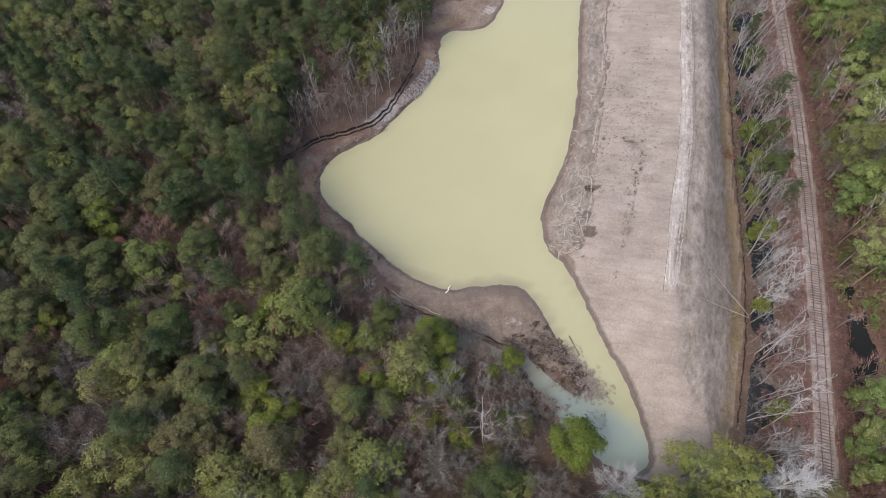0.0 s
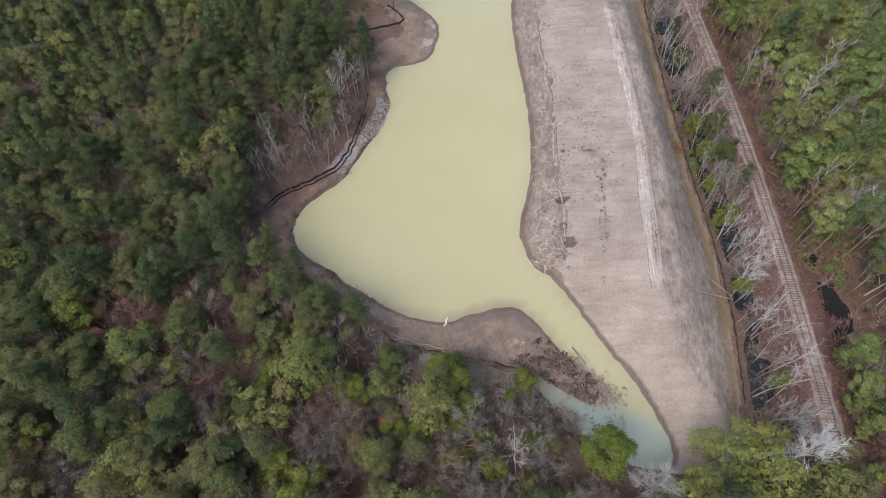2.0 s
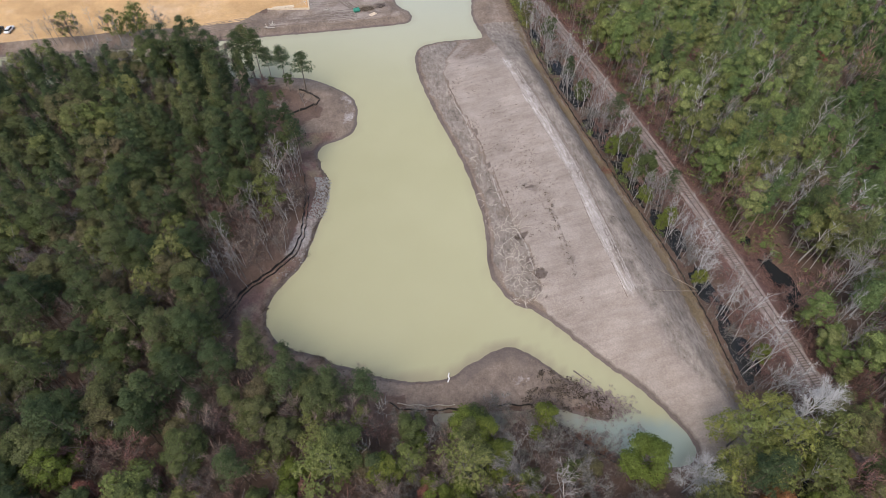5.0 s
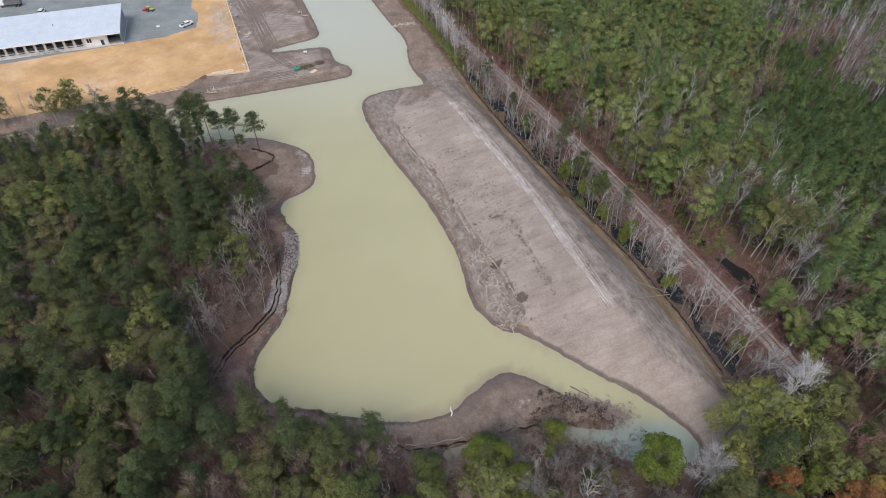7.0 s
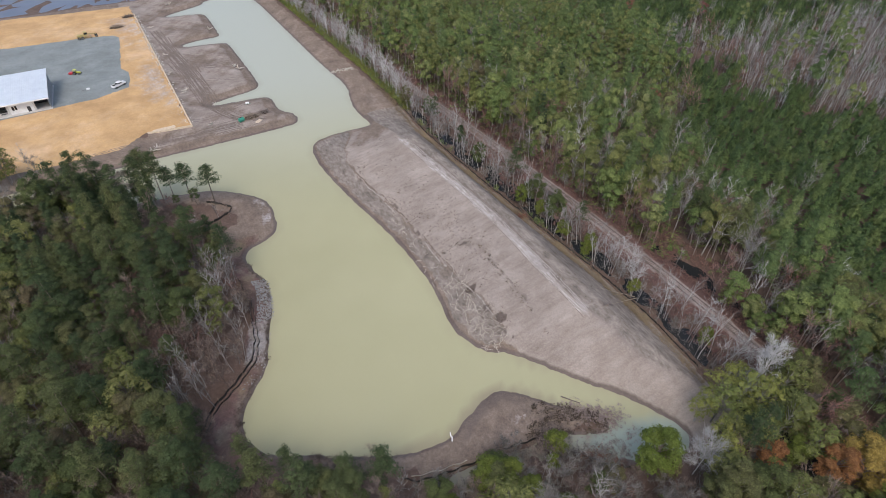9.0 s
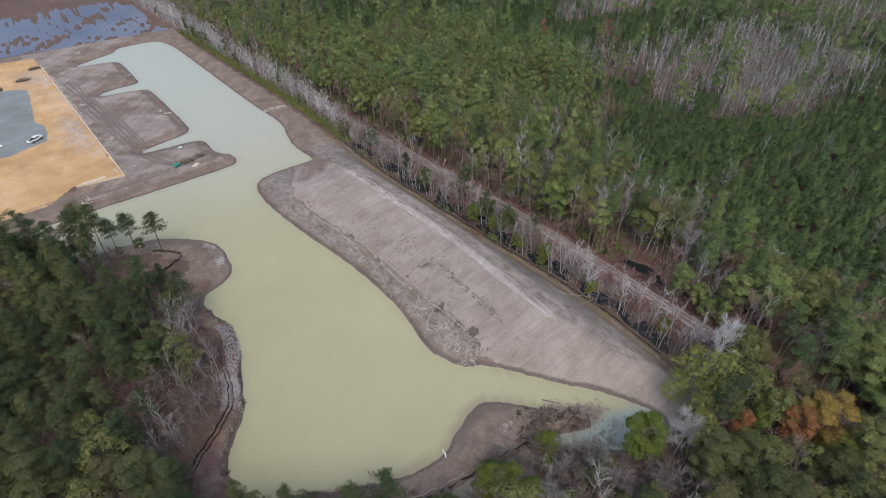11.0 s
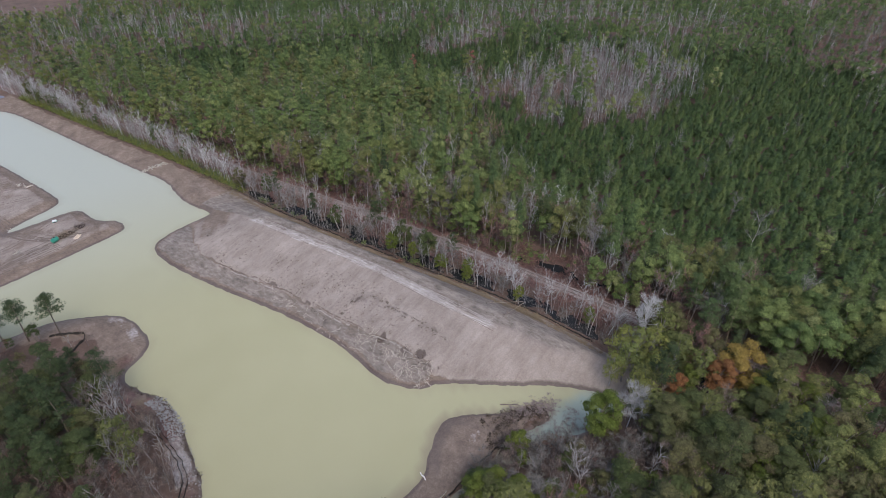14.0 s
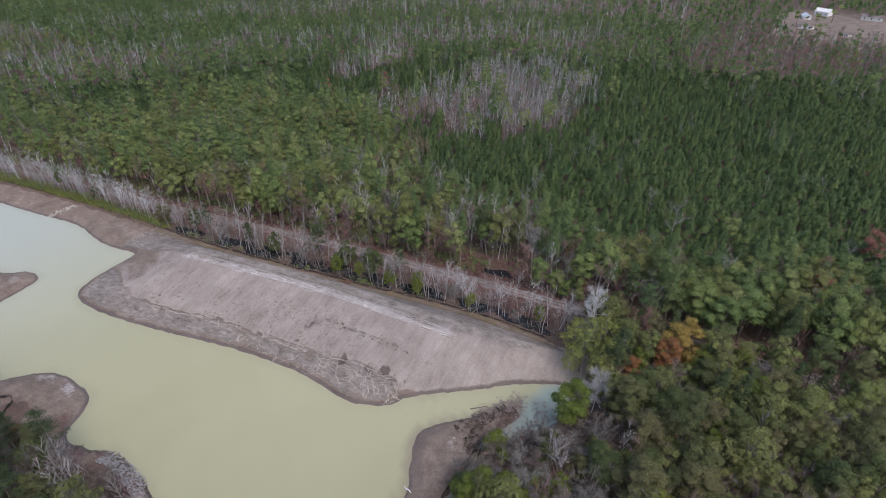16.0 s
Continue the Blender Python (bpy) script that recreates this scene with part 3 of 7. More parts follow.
straw = step(2.4, 1.0, np.abs(GX - tx + 0.9 + 0.6 * wob)) * step(34, 44, GY) * step(176, 160, GY) * (0.50 + 0.32 * wave(GX, GY, 0.23, 9))
# banks of the west wood, the spit and the yard
def west_band(y):
    return line([(40, 3), (50, 4), (60, 5), (70, 7), (78, 6), (86, 4), (95, 4.6), (110, 5), (122, 6.5), (135, 12), (146, 12), (156, 7), (165, 3)], y)
wl = land & (GX < 10) & (GY < 176) & ~inberm
band = np.where((GX > -24) & (GY < 52), 6.5, west_band(GY) * 0.9)
rust_bank = np.where(wl & (GX < -34) & (GY < 130), step(0.6, 1.6, GD) * step(band + 2, band, GD + wob), 0)
dirt = np.where(wl & ((GY > 42) | (GX < -26)), step(0.2, 1.0, GD) * step(band + 1.2, band - 1.2, GD + wob) * (GX > -70), dirt)
spit = (GX > -24) & (GX < 17) & (GY > 41.0 - 0.12 * (GX + 10)) & (GY < 55) & land
dirt = np.where(spit, np.maximum(dirt, step(0.2, 1.0, GD)), dirt)
nb = land & (GX < -2) & (GX > -56) & (GY > 184) & (ye < 0.5) & (GY < 364)
dirt = np.where(nb, step(0.2, 1.2, GD), dirt)
soil = np.where(nb, step(2.0, 5.0, GD) * (0.54 + 0.25 * wave(GX, GY, 0.13, 5) + 0.12 * wave(GX, GY, 0.6, 2)), soil)
nb2 = land & (GY > 340) & (GY < 364) & (GX > -230) & (GX < tx)
dirt = np.where(nb2 & (ye < 0.5), step(0.2, 1.2, GD), dirt)
dirt = np.where(land & (GY > 180) & (GY < 200) & (GX < -50) & (GX > -140) & (ye < 0.5), 1.0, dirt)
sandw = np.where(land, step(-0.6, 1.0, ye + 0.7 * wob), 0)
def lot(x, y):
    e = line([(238, -70), (241, -62), (245, -58.8), (256, -57.6), (262, -58.2), (266, -60.5), (282, -59.6), (305, -58.6), (312, -63), (400, -64)], y) - x
    s = y - line([(-200, 230), (-88, 238.5), (-72, 239.8), (-57, 246)], x)
    n = line([(-200, 323), (-120, 315.5), (-75, 312), (-60, 309)], x) - y
    return np.minimum(np.minimum(e, s), n)
gravelw = np.where(land, step(-0.4, 0.5, lot(GX, GY) + 0.35 * wob), 0)
mudw = np.where(land, np.clip(0.5 + (0.85 - GD - 0.3 * wob) * 0.42, 0, 0.85), 0.85)
mudw = np.where(spit, np.maximum(mudw, 0.55 * step(5.0, 2.0, GD + wob) * step(-20, -10, GX) * step(6, 0, GX)), mudw)
patch = np.zeros_like(GX)
for px, py, pa, pb in ((8.2, 81.3, 1.9, 1.0), (8.3, 73.6, 1.3, 1.4), (9.6, 70.0, 1.7, 1.7), (9.1, 66.2, 0.6, 0.6), (9.9, 63.8, 0.6, 0.5), (14, 96, 1.4, 0.8), (5.4, 122, 0.5, 2.2), (6.6, 108, 0.5, 2.0)):
    patch = np.maximum(patch, step(1.25, 0.75, np.hypot((GX - px) / pa, (GY - py) / pb) + 0.3 * wob + 0.3 * wave(GX, GY, 1.3, 4)))
weedline = step(1.1, 0.4, np.abs(GX - line([(64, 16.4), (70, 17.4), (84, 17.2), (95, 15), (104, 13.5)], GY) + 0.5 * wob)) * step(64, 68, GY) * step(106, 98, GY) * (0.44 + 0.25 * wave(GX, GY, 1.1, 5))
scarp = step(0.9, 0.35, np.abs(GX - scarp_x + 0.3 * wob)) * step(84, 88, GY) * step(160, 150, GY) * (0.44 + 0.25 * wave(GX, GY, 0.8, 7))
mudw = np.maximum(mudw, np.maximum(patch * 0.74, np.maximum(weedline, scarp)))
marsh = step(360, 366, GY + 0.04 * GX) * step(500, 450, GY) * step(26, 14, GX) * (GX > -230)
rustw = step(9.5, 5.5, np.abs(GX - rx) + 2 * wob + 2 * (GX < rx)) * (0.62 + 0.22 * wave(GX, GY, 0.11, 7) + 0.22 * wave(GX, GY, 0.55, 4)) * (GY > -60) * (GY < 480) * (GX > tx + 2)
rustw = np.maximum(rustw, marsh * 0.36)
rustw = np.maximum(rustw, rust_bank * (0.55 + 0.2 * wave(GX, GY, 0.4, 2)))
straw = np.maximum(straw, rust_bank * (0.38 + 0.25 * wave(GX, GY, 0.31, 5)))
dirt = np.where(rust_bank > 0.1, dirt * (0.42 + 0.3 * wave(GX, GY, 0.5, 4)), dirt)
def cleared(x, y):
    """Positive inside the far cleared field."""
    return np.minimum(np.minimum(x - 452 + 0.2 * (y + 40), 612 + 0.35 * (y + 40) - x), np.minimum(-y - 16, y + 190)) + 8 * wave(x, y, 0.05, 2)
field = step(-20, 5, cleared(GX, GY))
dirt = np.maximum(dirt, field * 0.9)
soil = np.maximum(soil, field * step(-60, -100, GY) * 0.5)
track2 = step(3.0, 1.5, np.abs(GY - line([(340, 8), (545, -18), (640, -30)], GX))) * (GX > 345) * (GX < 640)
dirt, soil = np.maximum(dirt, track2), np.maximum(soil, track2)
# light wash on the west bank and the point
limew = np.maximum(limew, np.where(land & (GX > -76) & (GX < -40) & (GY > 202) & (GY < 335), step(-74, -46, GX + 0.12 * (GY - 240)) * (0.42 + 0.14 * wave(GX, GY, 0.06, 5) + 0.05 * wave(GX, GY, 0.5, 2)) * step(0.0, 1.5, ye), 0))
limew = np.maximum(limew, np.where(wl, step(4.2, 2.4, np.abs(GD - 1.8)) * step(80, 86, GY) * step(101, 96, GY) * 0.55, 0))
limew = np.maximum(limew, np.where(wl & (GX > -38), step(2.6, 1.2, np.abs(GD - 2.4)) * step(129, 133, GY) * step(152, 146, GY) * (0.42 + 0.2 * wave(GX, GY, 0.6, 4)), 0))
limew = np.maximum(limew, np.where(spit, (0.42 + 0.14 * wave(GX, GY, 1.4, 2)) * step(1.3, 0.4, np.hypot((GX + 0.5) / 3.6, (GY - 45.6) / 1.6) + 0.3 * wave(GX, GY, 0.9, 3)), 0))
greyw = np.maximum(greyw, step(2.6, 1.6, np.abs(GX - rx) + 0.4 * wob) * (GY < 480) * (GY > -100) * 0.7)
weights(gme, "earth_a", soil, sandw, gravelw)
weights(gme, "earth_b", mudw, limew, straw)
weights(gme, "earth_c", dirt, greyw, rustw)
tagged(new("ground", gme), "bare graded earth, leaf litter, sand and gravel ground", "ground", kind="structure")


def ground_z(x, y):
    """Height of the ground sheet at a place."""
    x, y = np.atleast_1d(np.asarray(x, float)), np.atleast_1d(np.asarray(y, float))
    i = np.clip(np.searchsorted(gx, x) - 1, 0, len(gx) - 2)
    j = np.clip(np.searchsorted(gy, y) - 1, 0, len(gy) - 2)
    u, v = (x - gx[i]) / (gx[i + 1] - gx[i]), (y - gy[j]) / (gy[j + 1] - gy[j])
    return GZ[j, i] * (1 - u) * (1 - v) + GZ[j, i + 1] * u * (1 - v) + GZ[j + 1, i] * (1 - u) * v + GZ[j + 1, i + 1] * u * v


def gz(x, y):
    return float(ground_z(x, y)[0])


def shore_d(x, y):
    """Distance to the waterline at a place, from the ground's grid."""
    i = min(max(int(np.searchsorted(gx, x)) - 1, 0), len(gx) - 2)
    j = min(max(int(np.searchsorted(gy, y)) - 1, 0), len(gy) - 2)
    u, v = (x - gx[i]) / (gx[i + 1] - gx[i]), (y - gy[j]) / (gy[j + 1] - gy[j])
    return float(GD[j, i] * (1 - u) * (1 - v) + GD[j, i + 1] * u * (1 - v) + GD[j + 1, i] * (1 - u) * v + GD[j + 1, i + 1] * u * v)


# ---- water ----
wx, wy = np.arange(-190, 40.1, 2.0), np.arange(20, 354.1, 2.0)
WX, WY = np.meshgrid(wx, wy)
WD = to_shore(WX, WY)
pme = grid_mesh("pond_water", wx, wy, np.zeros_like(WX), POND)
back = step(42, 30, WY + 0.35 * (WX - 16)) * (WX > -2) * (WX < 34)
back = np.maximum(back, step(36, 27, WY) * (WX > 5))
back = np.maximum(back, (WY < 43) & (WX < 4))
# last weight pales the north as painted sky reflection; the others are backwater, shallows
weights(pme, "silt_and_sky", back, step(-2.2, -0.3, WD + 0.6 * wave(WX, WY, 0.4, 1)) * (0.22 + 0.78 * step(-34, -22, WX) * step(14, 6, WX) * step(62, 54, WY)), step(120, 240, WY + 0.3 * WX))
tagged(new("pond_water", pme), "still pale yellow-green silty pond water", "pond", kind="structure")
sx, sy = np.arange(24, 76.1, 2.0), np.arange(-20, 362.1, 3.0)
SX, SY = np.meshgrid(sx, sy)
sme = grid_mesh("swamp_water", sx, sy, np.where((SX > toe_x(SY) + 1), 0.22, -1.5), SWAMP)
weights(sme, "silt_and_sky", np.zeros_like(SX), np.zeros_like(SX), np.zeros_like(SX))
tagged(new("swamp_water", sme), "dark still water standing in the swampy ditch", "swamp", kind="structure")
mx_, my_ = np.arange(-230, 32.1, 6.0), np.arange(362, 486.1, 6.0)
MXX, MYY = np.meshgrid(mx_, my_)
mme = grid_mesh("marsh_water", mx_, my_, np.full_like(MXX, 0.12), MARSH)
weights(mme, "silt_and_sky", np.zeros_like(MXX), np.zeros_like(MXX), np.zeros_like(MXX))
tagged(new("marsh_water", mme), "shallow marsh water coloured sky-blue between brown weeds", "marsh", kind="structure")


# ---- trees ----
def unit(v):
    v = np.asarray(v, float)
    return v / (np.linalg.norm(v) + 1e-9)


def bent_stem(r, height, r0, r1, n=5, lean=0.03, base=(0, 0, -0.4)):
    p, out = np.array(base, float), []
    d = unit([r.normal() * lean, r.normal() * lean, 1])
    for i in range(n):
        q = p + d * (height - base[2]) / n
        a, b = r0 + (r1 - r0) * i / n, r0 + (r1 - r0) * (i + 1) / n
        out.append([*p, *q, a, b])
        p, d = q, unit(d + r.normal(size=3) * lean)
    return out, p


def along(stem, t):
    k = min(int(t * len(stem)), len(stem) - 1)
    s = stem[k]
    f = t * len(stem) - k
    return np.array(s[:3]) * (1 - f) + np.array(s[3:6]) * f


def pine_tree(r, h=20.0, spread=3.2, cards=560, size=0.42, low=0.42, n=17, k=4):
    """Wood and needle sprays of a tall pine with tufted, uneven boughs."""
    stem, top = bent_stem(r, h, 0.24, 0.06, 6, 0.02)
    segs, leaf = list(stem), []
    for i in range(n):
        t = low + (1 - low) * (i + r.uniform(0, 0.8)) / n
        p = along(stem, min(t, 0.99))
        a = i * 2.4 + r.uniform(-0.5, 0.5)
        w = spread * (1.1 - 0.75 * (t - low) / (1 - low)) * r.uniform(0.55, 1.15)
        q = p + np.array([math.cos(a) * w, math.sin(a) * w, w * r.uniform(0.05, 0.45)])
        segs.append([*p, *q, 0.07, 0.02])
        c = int(cards / n)
        mid = np.array([0, 0, h * 0.6])
        big = spread * 0.40 * r.uniform(0.75, 1.25)
        leaf.append(sprays(r, q, big, int(c * 0.6), size, squash=0.6, slim=0.5, axis_at=mid))
        leaf.append(sprays(r, p * 0.45 + q * 0.55, spread * 0.35, c - int(c * 0.6), size, squash=0.6, slim=0.5, axis_at=mid))
    leaf.append(sprays(r, top, 0.9, int(cards * 0.08), size, slim=0.42))
    return tubes(segs, k), np.concatenate(leaf)


def leafy_tree(r, h=14.0, spread=3.4, cards=620, size=0.42, clumps=22, low=0.35, k=4, core=2):
    """Wood and leaf sprays of a broad-crowned tree."""
    stem, top = bent_stem(r, h * 0.8, 0.22, 0.06, 5, 0.05)
    segs, leaf = list(stem), []
    for i in range(clumps):
        u = (i + 0.5) / clumps
        t = low + (1 - low) * u
        a = i * 2.4 + r.uniform(-0.6, 0.6)
        w = spread * math.sin(math.pi * min(0.95, 0.22 + 0.72 * u)) ** 0.8 * r.uniform(0.45, 1.05)
        q = np.array([top[0] * t + math.cos(a) * w, top[1] * t + math.sin(a) * w, h * t * r.uniform(0.93, 1.05)])
        p = along(stem, min(0.95, t * 0.85))
        segs.append([*p, *((p + q) / 2 + [0, 0, 0.25]), 0.07, 0.045])
        segs.append([*((p + q) / 2 + [0, 0, 0.25]), *q, 0.045, 0.015])
        big = spread * 0.42 * r.uniform(0.7, 1.25)
        mid = np.array([0, 0, h * 0.62])
        leaf.append(sprays(r, q, big, int(cards / clumps), size, squash=0.7, axis_at=mid))
        if core:
            leaf.append(clump_core(r, q, big * 0.72, 0.7, 6 if core == 2 else 5, core))
    return tubes(segs, k), np.concatenate(leaf)


def bare_tree(r, h=14.0, levels=3, kids=7, r0=0.13, angle=0.45, low=0.4, droop=0.0, twigs=3, reach=0.2, n=5, k=3):
    """Wood quads of a leafless tree."""
    stem, top = bent_stem(r, h * 0.9, r0, r0 * 0.22, n, 0.05)
    segs = list(stem)

    def grow(p, d, length, rad, lev):
        mid = p + d * length * 0.5
        d2 = unit(d + r.normal(size=3) * 0.2 + np.array([0, 0, 0.22 - droop]))
        end = mid + d2 * length * 0.5
        if lev > 0:
            segs.append([*p, *mid, rad, rad * 0.8])
            segs.append([*mid, *end, rad * 0.8, rad * 0.45])
            for _ in range(twigs):
                t = r.uniform(0.25, 1.0)
                s = p + (mid - p) * min(1, t * 2) if t < 0.5 else mid + (end - mid) * (t - 0.5) * 2
                grow(s, unit(d + r.normal(size=3) * angle), length * r.uniform(0.45, 0.75), max(rad * 0.55, 0.02), lev - 1)
        else:
            segs.append([*p, *end, rad, rad * 0.5])
    for i in range(kids):
        t = low + (1 - low) * (i + r.uniform(0, 0.9)) / kids
        a = i * 2.4 + r.uniform(-0.5, 0.5)
        d = unit([math.cos(a) * angle * 1.3, math.sin(a) * angle * 1.3, 0.8])
        grow(along(stem, min(0.99, t)), d, h * reach * (1.3 - 0.65 * t), r0 * 0.45, levels - 1)
    return tubes(segs, k)


def twiggy(r, h, quads, cards, size, spread, width=0.045):
    """Fine twigs, thin ribbons that fan up and out of a bare crown."""
    c = quads.mean(1)
    c = c[c[:, 2] > h * 0.35]
    p = c[r.integers(0, len(c), cards)] + r.normal(size=(cards, 3)) * spread * 0.4
    d = np.stack([p[:, 0], p[:, 1], np.full(cards, h * 0.22)], 1) / (h * 0.3) + r.normal(size=(cards, 3)) * 0.45
    d /= np.linalg.norm(d, axis=1)[:, None]
    l = size * r.uniform(0.7, 1.5, (cards, 1))
    u = np.cross(d, r.normal(size=(cards, 3)))
    u *= size * width / (np.linalg.norm(u, axis=1)[:, None] + 1e-9)
    q = p + d * l
    return np.stack([p - u, p + u, q], 1)


def lobed_crown(r, h, spread, lobes, cards, size, pine=False, sides=7):
    """A full far crown: large uneven lobes of leaf sprays, ringed round a top lobe or, on a pine, stacked to a tip."""
    leaf, mid = [], np.array([0, 0, h * 0.55])
    for i in range(lobes):
        u = i / max(lobes - 1, 1)
        a = i * 2.4 + r.uniform(-0.5, 0.5)
        if pine:
            w, rad, z, sq = spread * r.uniform(0.1, 0.45) * (1 - u), spread * (1.0 - 0.68 * u) * r.uniform(0.85, 1.15), h * (0.46 + 0.50 * u), 0.85
        else:
            w, rad, z, sq = spread * (0.62 if u < 0.99 else 0.1) * r.uniform(0.75, 1.15), spread * r.uniform(0.36, 0.66), h * (0.44 + 0.46 * u * r.uniform(0.85, 1.0)), 0.95
        c = np.array([math.cos(a) * w, math.sin(a) * w, z])
        leaf.append(clump_core(r, c, rad * 0.66, sq, sides, 2))
        leaf.append(sprays(r, c, rad, int(cards / lobes), size, squash=sq, slim=0.5, axis_at=mid, loose=True))
    return np.concatenate(leaf)


def far_trunk(h, k=3):
    return tubes([[0, 0, -0.3, 0, 0, h, 0.17, 0.06]], k)


def fan(r, h, quads, cards, size, spread, width=0.045):
    """The same twigs as narrow blades, to join to the wood."""
    t = twiggy(r, h, quads, cards, size, spread, width)
    tip = t[:, 2] + (t[:, 1] - t[:, 0]) * 0.25
    return np.stack([t[:, 0], t[:, 1], tip, t[:, 2]], 1)


def small_pine(r, h=7.5, wide=1.0, shoots=34):
    """Far young pine: a dense, blunt cone of upswept shoots."""
    i = np.arange(shoots)
    v = (i + r.uniform(0, 1, shoots)) / shoots
    u = 0.40 + 0.58 * v
    a = i * 2.4 + r.uniform(-0.5, 0.5, shoots)
    w = (1.75 * (1 - v) ** 0.7 + 0.12) * wide * r.uniform(0.7, 1.25, shoots)
    d = np.stack([np.cos(a), np.sin(a), np.zeros(shoots)], 1)
    side = np.stack([-np.sin(a), np.cos(a), np.zeros(shoots)], 1) * (r.uniform(0.28, 0.5, shoots) * wide)[:, None]
    z = np.array([[0, 0, 1.0]])
    foot = d * (w * 0.35)[:, None] + z * (h * u)[:, None]
    tip = d * (w * 1.1)[:, None] + z * (h * u + r.uniform(-0.1, 0.75, shoots))[:, None]
    leaf = [with_normals(np.stack([foot - side, tip, foot + side], 1), d * 0.45 + z * 1.0 + r.normal(size=(shoots, 3)) * 0.22)]
    b = np.arange(6) * 1.047 + r.uniform(0, 1)
    ring = np.stack([np.cos(b) * 1.15 * wide, np.sin(b) * 1.15 * wide, h * (0.45 + r.uniform(-0.06, 0.06, 6))], 1)
    top = np.tile([[0, 0, h * 0.9]], (6, 1))
    tri = np.stack([top, ring, np.roll(ring, -1, 0)], 1)
    n = tri.mean(1) * np.array([1, 1, 0])
    leaf.append(with_normals(tri, n / np.linalg.norm(n, axis=1)[:, None] * 0.5 + z * 0.8))
    return None, np.concatenate(leaf)


HIGH = {"pine": [], "tuft": [], "leafy": [], "bare": [], "white": [], "twig": [], "pole": []}
for i in range(4):
    r = np.random.default_rng(100 + i)
    HIGH["pine"].append(pine_tree(r, 19 + 1.5 * i % 4, 3.0 + 0.25 * i, 2300, 0.27))
    HIGH["tuft"].append(pine_tree(r, 15.5 + i % 2, 3.5, 3200, 0.26, low=0.54, n=22))
    HIGH["leafy"].append(leafy_tree(r, 12.5 + i, 3.4 + 0.2 * i, 2300, 0.27, 24))
    HIGH["bare"].append((bare_tree(r, 13.5 + i, 3, 12, 0.12, 0.42, 0.38, twigs=3, reach=0.17), None))
    HIGH["white"].append((bare_tree(r, 11 + i, 4, 8, 0.11, 0.5, 0.35, twigs=3, reach=0.24), None))
    HIGH["pole"].append((bare_tree(r, 13 + 1.3 * i, 3, 7, 0.12, 0.30, 0.5, twigs=2, reach=0.15), None))
    b = bare_tree(r, 10.5 + i, 3, 9, 0.10, 0.62, 0.22, twigs=3, reach=0.28)
    HIGH["twig"].append((b, twiggy(r, 10.5 + i, b, 800, 1.0, 0.6)))
MID = {"pine": [], "leafy": [], "bare": [], "twig": []}
LITE = {"pine": [], "leafy": [], "bare": [], "twig": [], "young": []}
LOW = {"pine": [], "leafy": [], "bare": [], "twig": [], "young": []}
for i in range(4):
    r = np.random.default_rng(300 + i)
    MID["pine"].append((far_trunk(15), lobed_crown(r, 17 + i, 2.7, 9, 420, 0.34, True, 5)))
    MID["leafy"].append((leafy_tree(r, 13.5 + i, 3.0, 24, 0.38, 5, k=3, core=0)[0], lobed_crown(r, 13.5 + i, 3.1, 12, 430, 0.34, False, 5)))
    b = bare_tree(r, 14 + i, 2, 9, 0.085, 0.36, 0.42, twigs=4, reach=0.19, n=3)
    MID["bare"].append((np.concatenate([b, fan(r, 14 + i, b, 60, 1.1, 0.5, 0.03)]), None))
    b = bare_tree(r, 11 + i, 2, 6, 0.11, 0.6, 0.3, twigs=2, reach=0.26, n=3)
    MID["twig"].append((b, twiggy(r, 11 + i, b, 200, 1.3, 0.8, 0.035)))
    LITE["pine"].append((far_trunk(13), lobed_crown(r, 15.5 + i, 2.5, 6, 150, 0.42, True, 5)))
    LITE["leafy"].append((far_trunk(9), lobed_crown(r, 13 + i, 2.9, 8, 150, 0.42, False, 5)))
    LOW["pine"].append((far_trunk(12, 2), lobed_crown(r, 13 + i, 2.5, 3, 42, 0.7, True, 5)))
    LOW["leafy"].append((far_trunk(8, 2), lobed_crown(r, 11.5 + i, 2.9, 3, 42, 0.7, False, 5)))
    b = bare_tree(r, 12 + i, 1, 6, 0.10, 0.34, 0.40, reach=0.20, n=2, k=2)
    LOW["bare"].append((np.concatenate([b, fan(r, 12 + i, b, 20, 1.4, 0.6, 0.028)]), None))
    b = bare_tree(r, 10 + i, 1, 5, 0.10, 0.45, 0.3, reach=0.25, n=2, k=2)
    LOW["twig"].append((b, twiggy(r, 10 + i, b, 38, 1.9, 1.0, 0.04)))
    LOW["young"].append(small_pine(r, 6.6 + 0.7 * i, 1.5, 18))
    LITE["young"].append(small_pine(r, 6.6 + 0.7 * i, 1.4, 42))
    for k in ("bare", "twig"):
        LITE[k].append(LOW[k][-1])

PALE = bark_material("pale_bark", (0.240, 0.232, 0.226), (0.440, 0.430, 0.420))
WOODS = {"tuft": BARK, "pole": PALE, "willow": GREY, "ashen": ASHEN, "eleafy": BROWNWOOD, "epine": BARK, "pine": BARK, "young": BARK, "leafy": BROWNWOOD, "bare": GREY, "white": SILVER, "twig": BROWNWOOD, "lime": BROWNWOOD, "olive": GREY, "rust": BROWNWOOD, "orange": BROWNWOOD, "gold": BROWNWOOD, "greytwig": GREY, "redtwig": BROWNWOOD}
LEAVES = {"tuft": PINE, "willow": WILLOW, "eleafy": EASTLEAF, "epine": EASTPINE, "pine": PINE, "young": YOUNG, "leafy": LEAF, "lime": LIME, "olive": OLIVE, "rust": RUST, "orange": ORANGE, "gold": GOLD, "twig": TWIGS, "greytwig": GREYTWIGS, "redtwig": REDTWIGS}
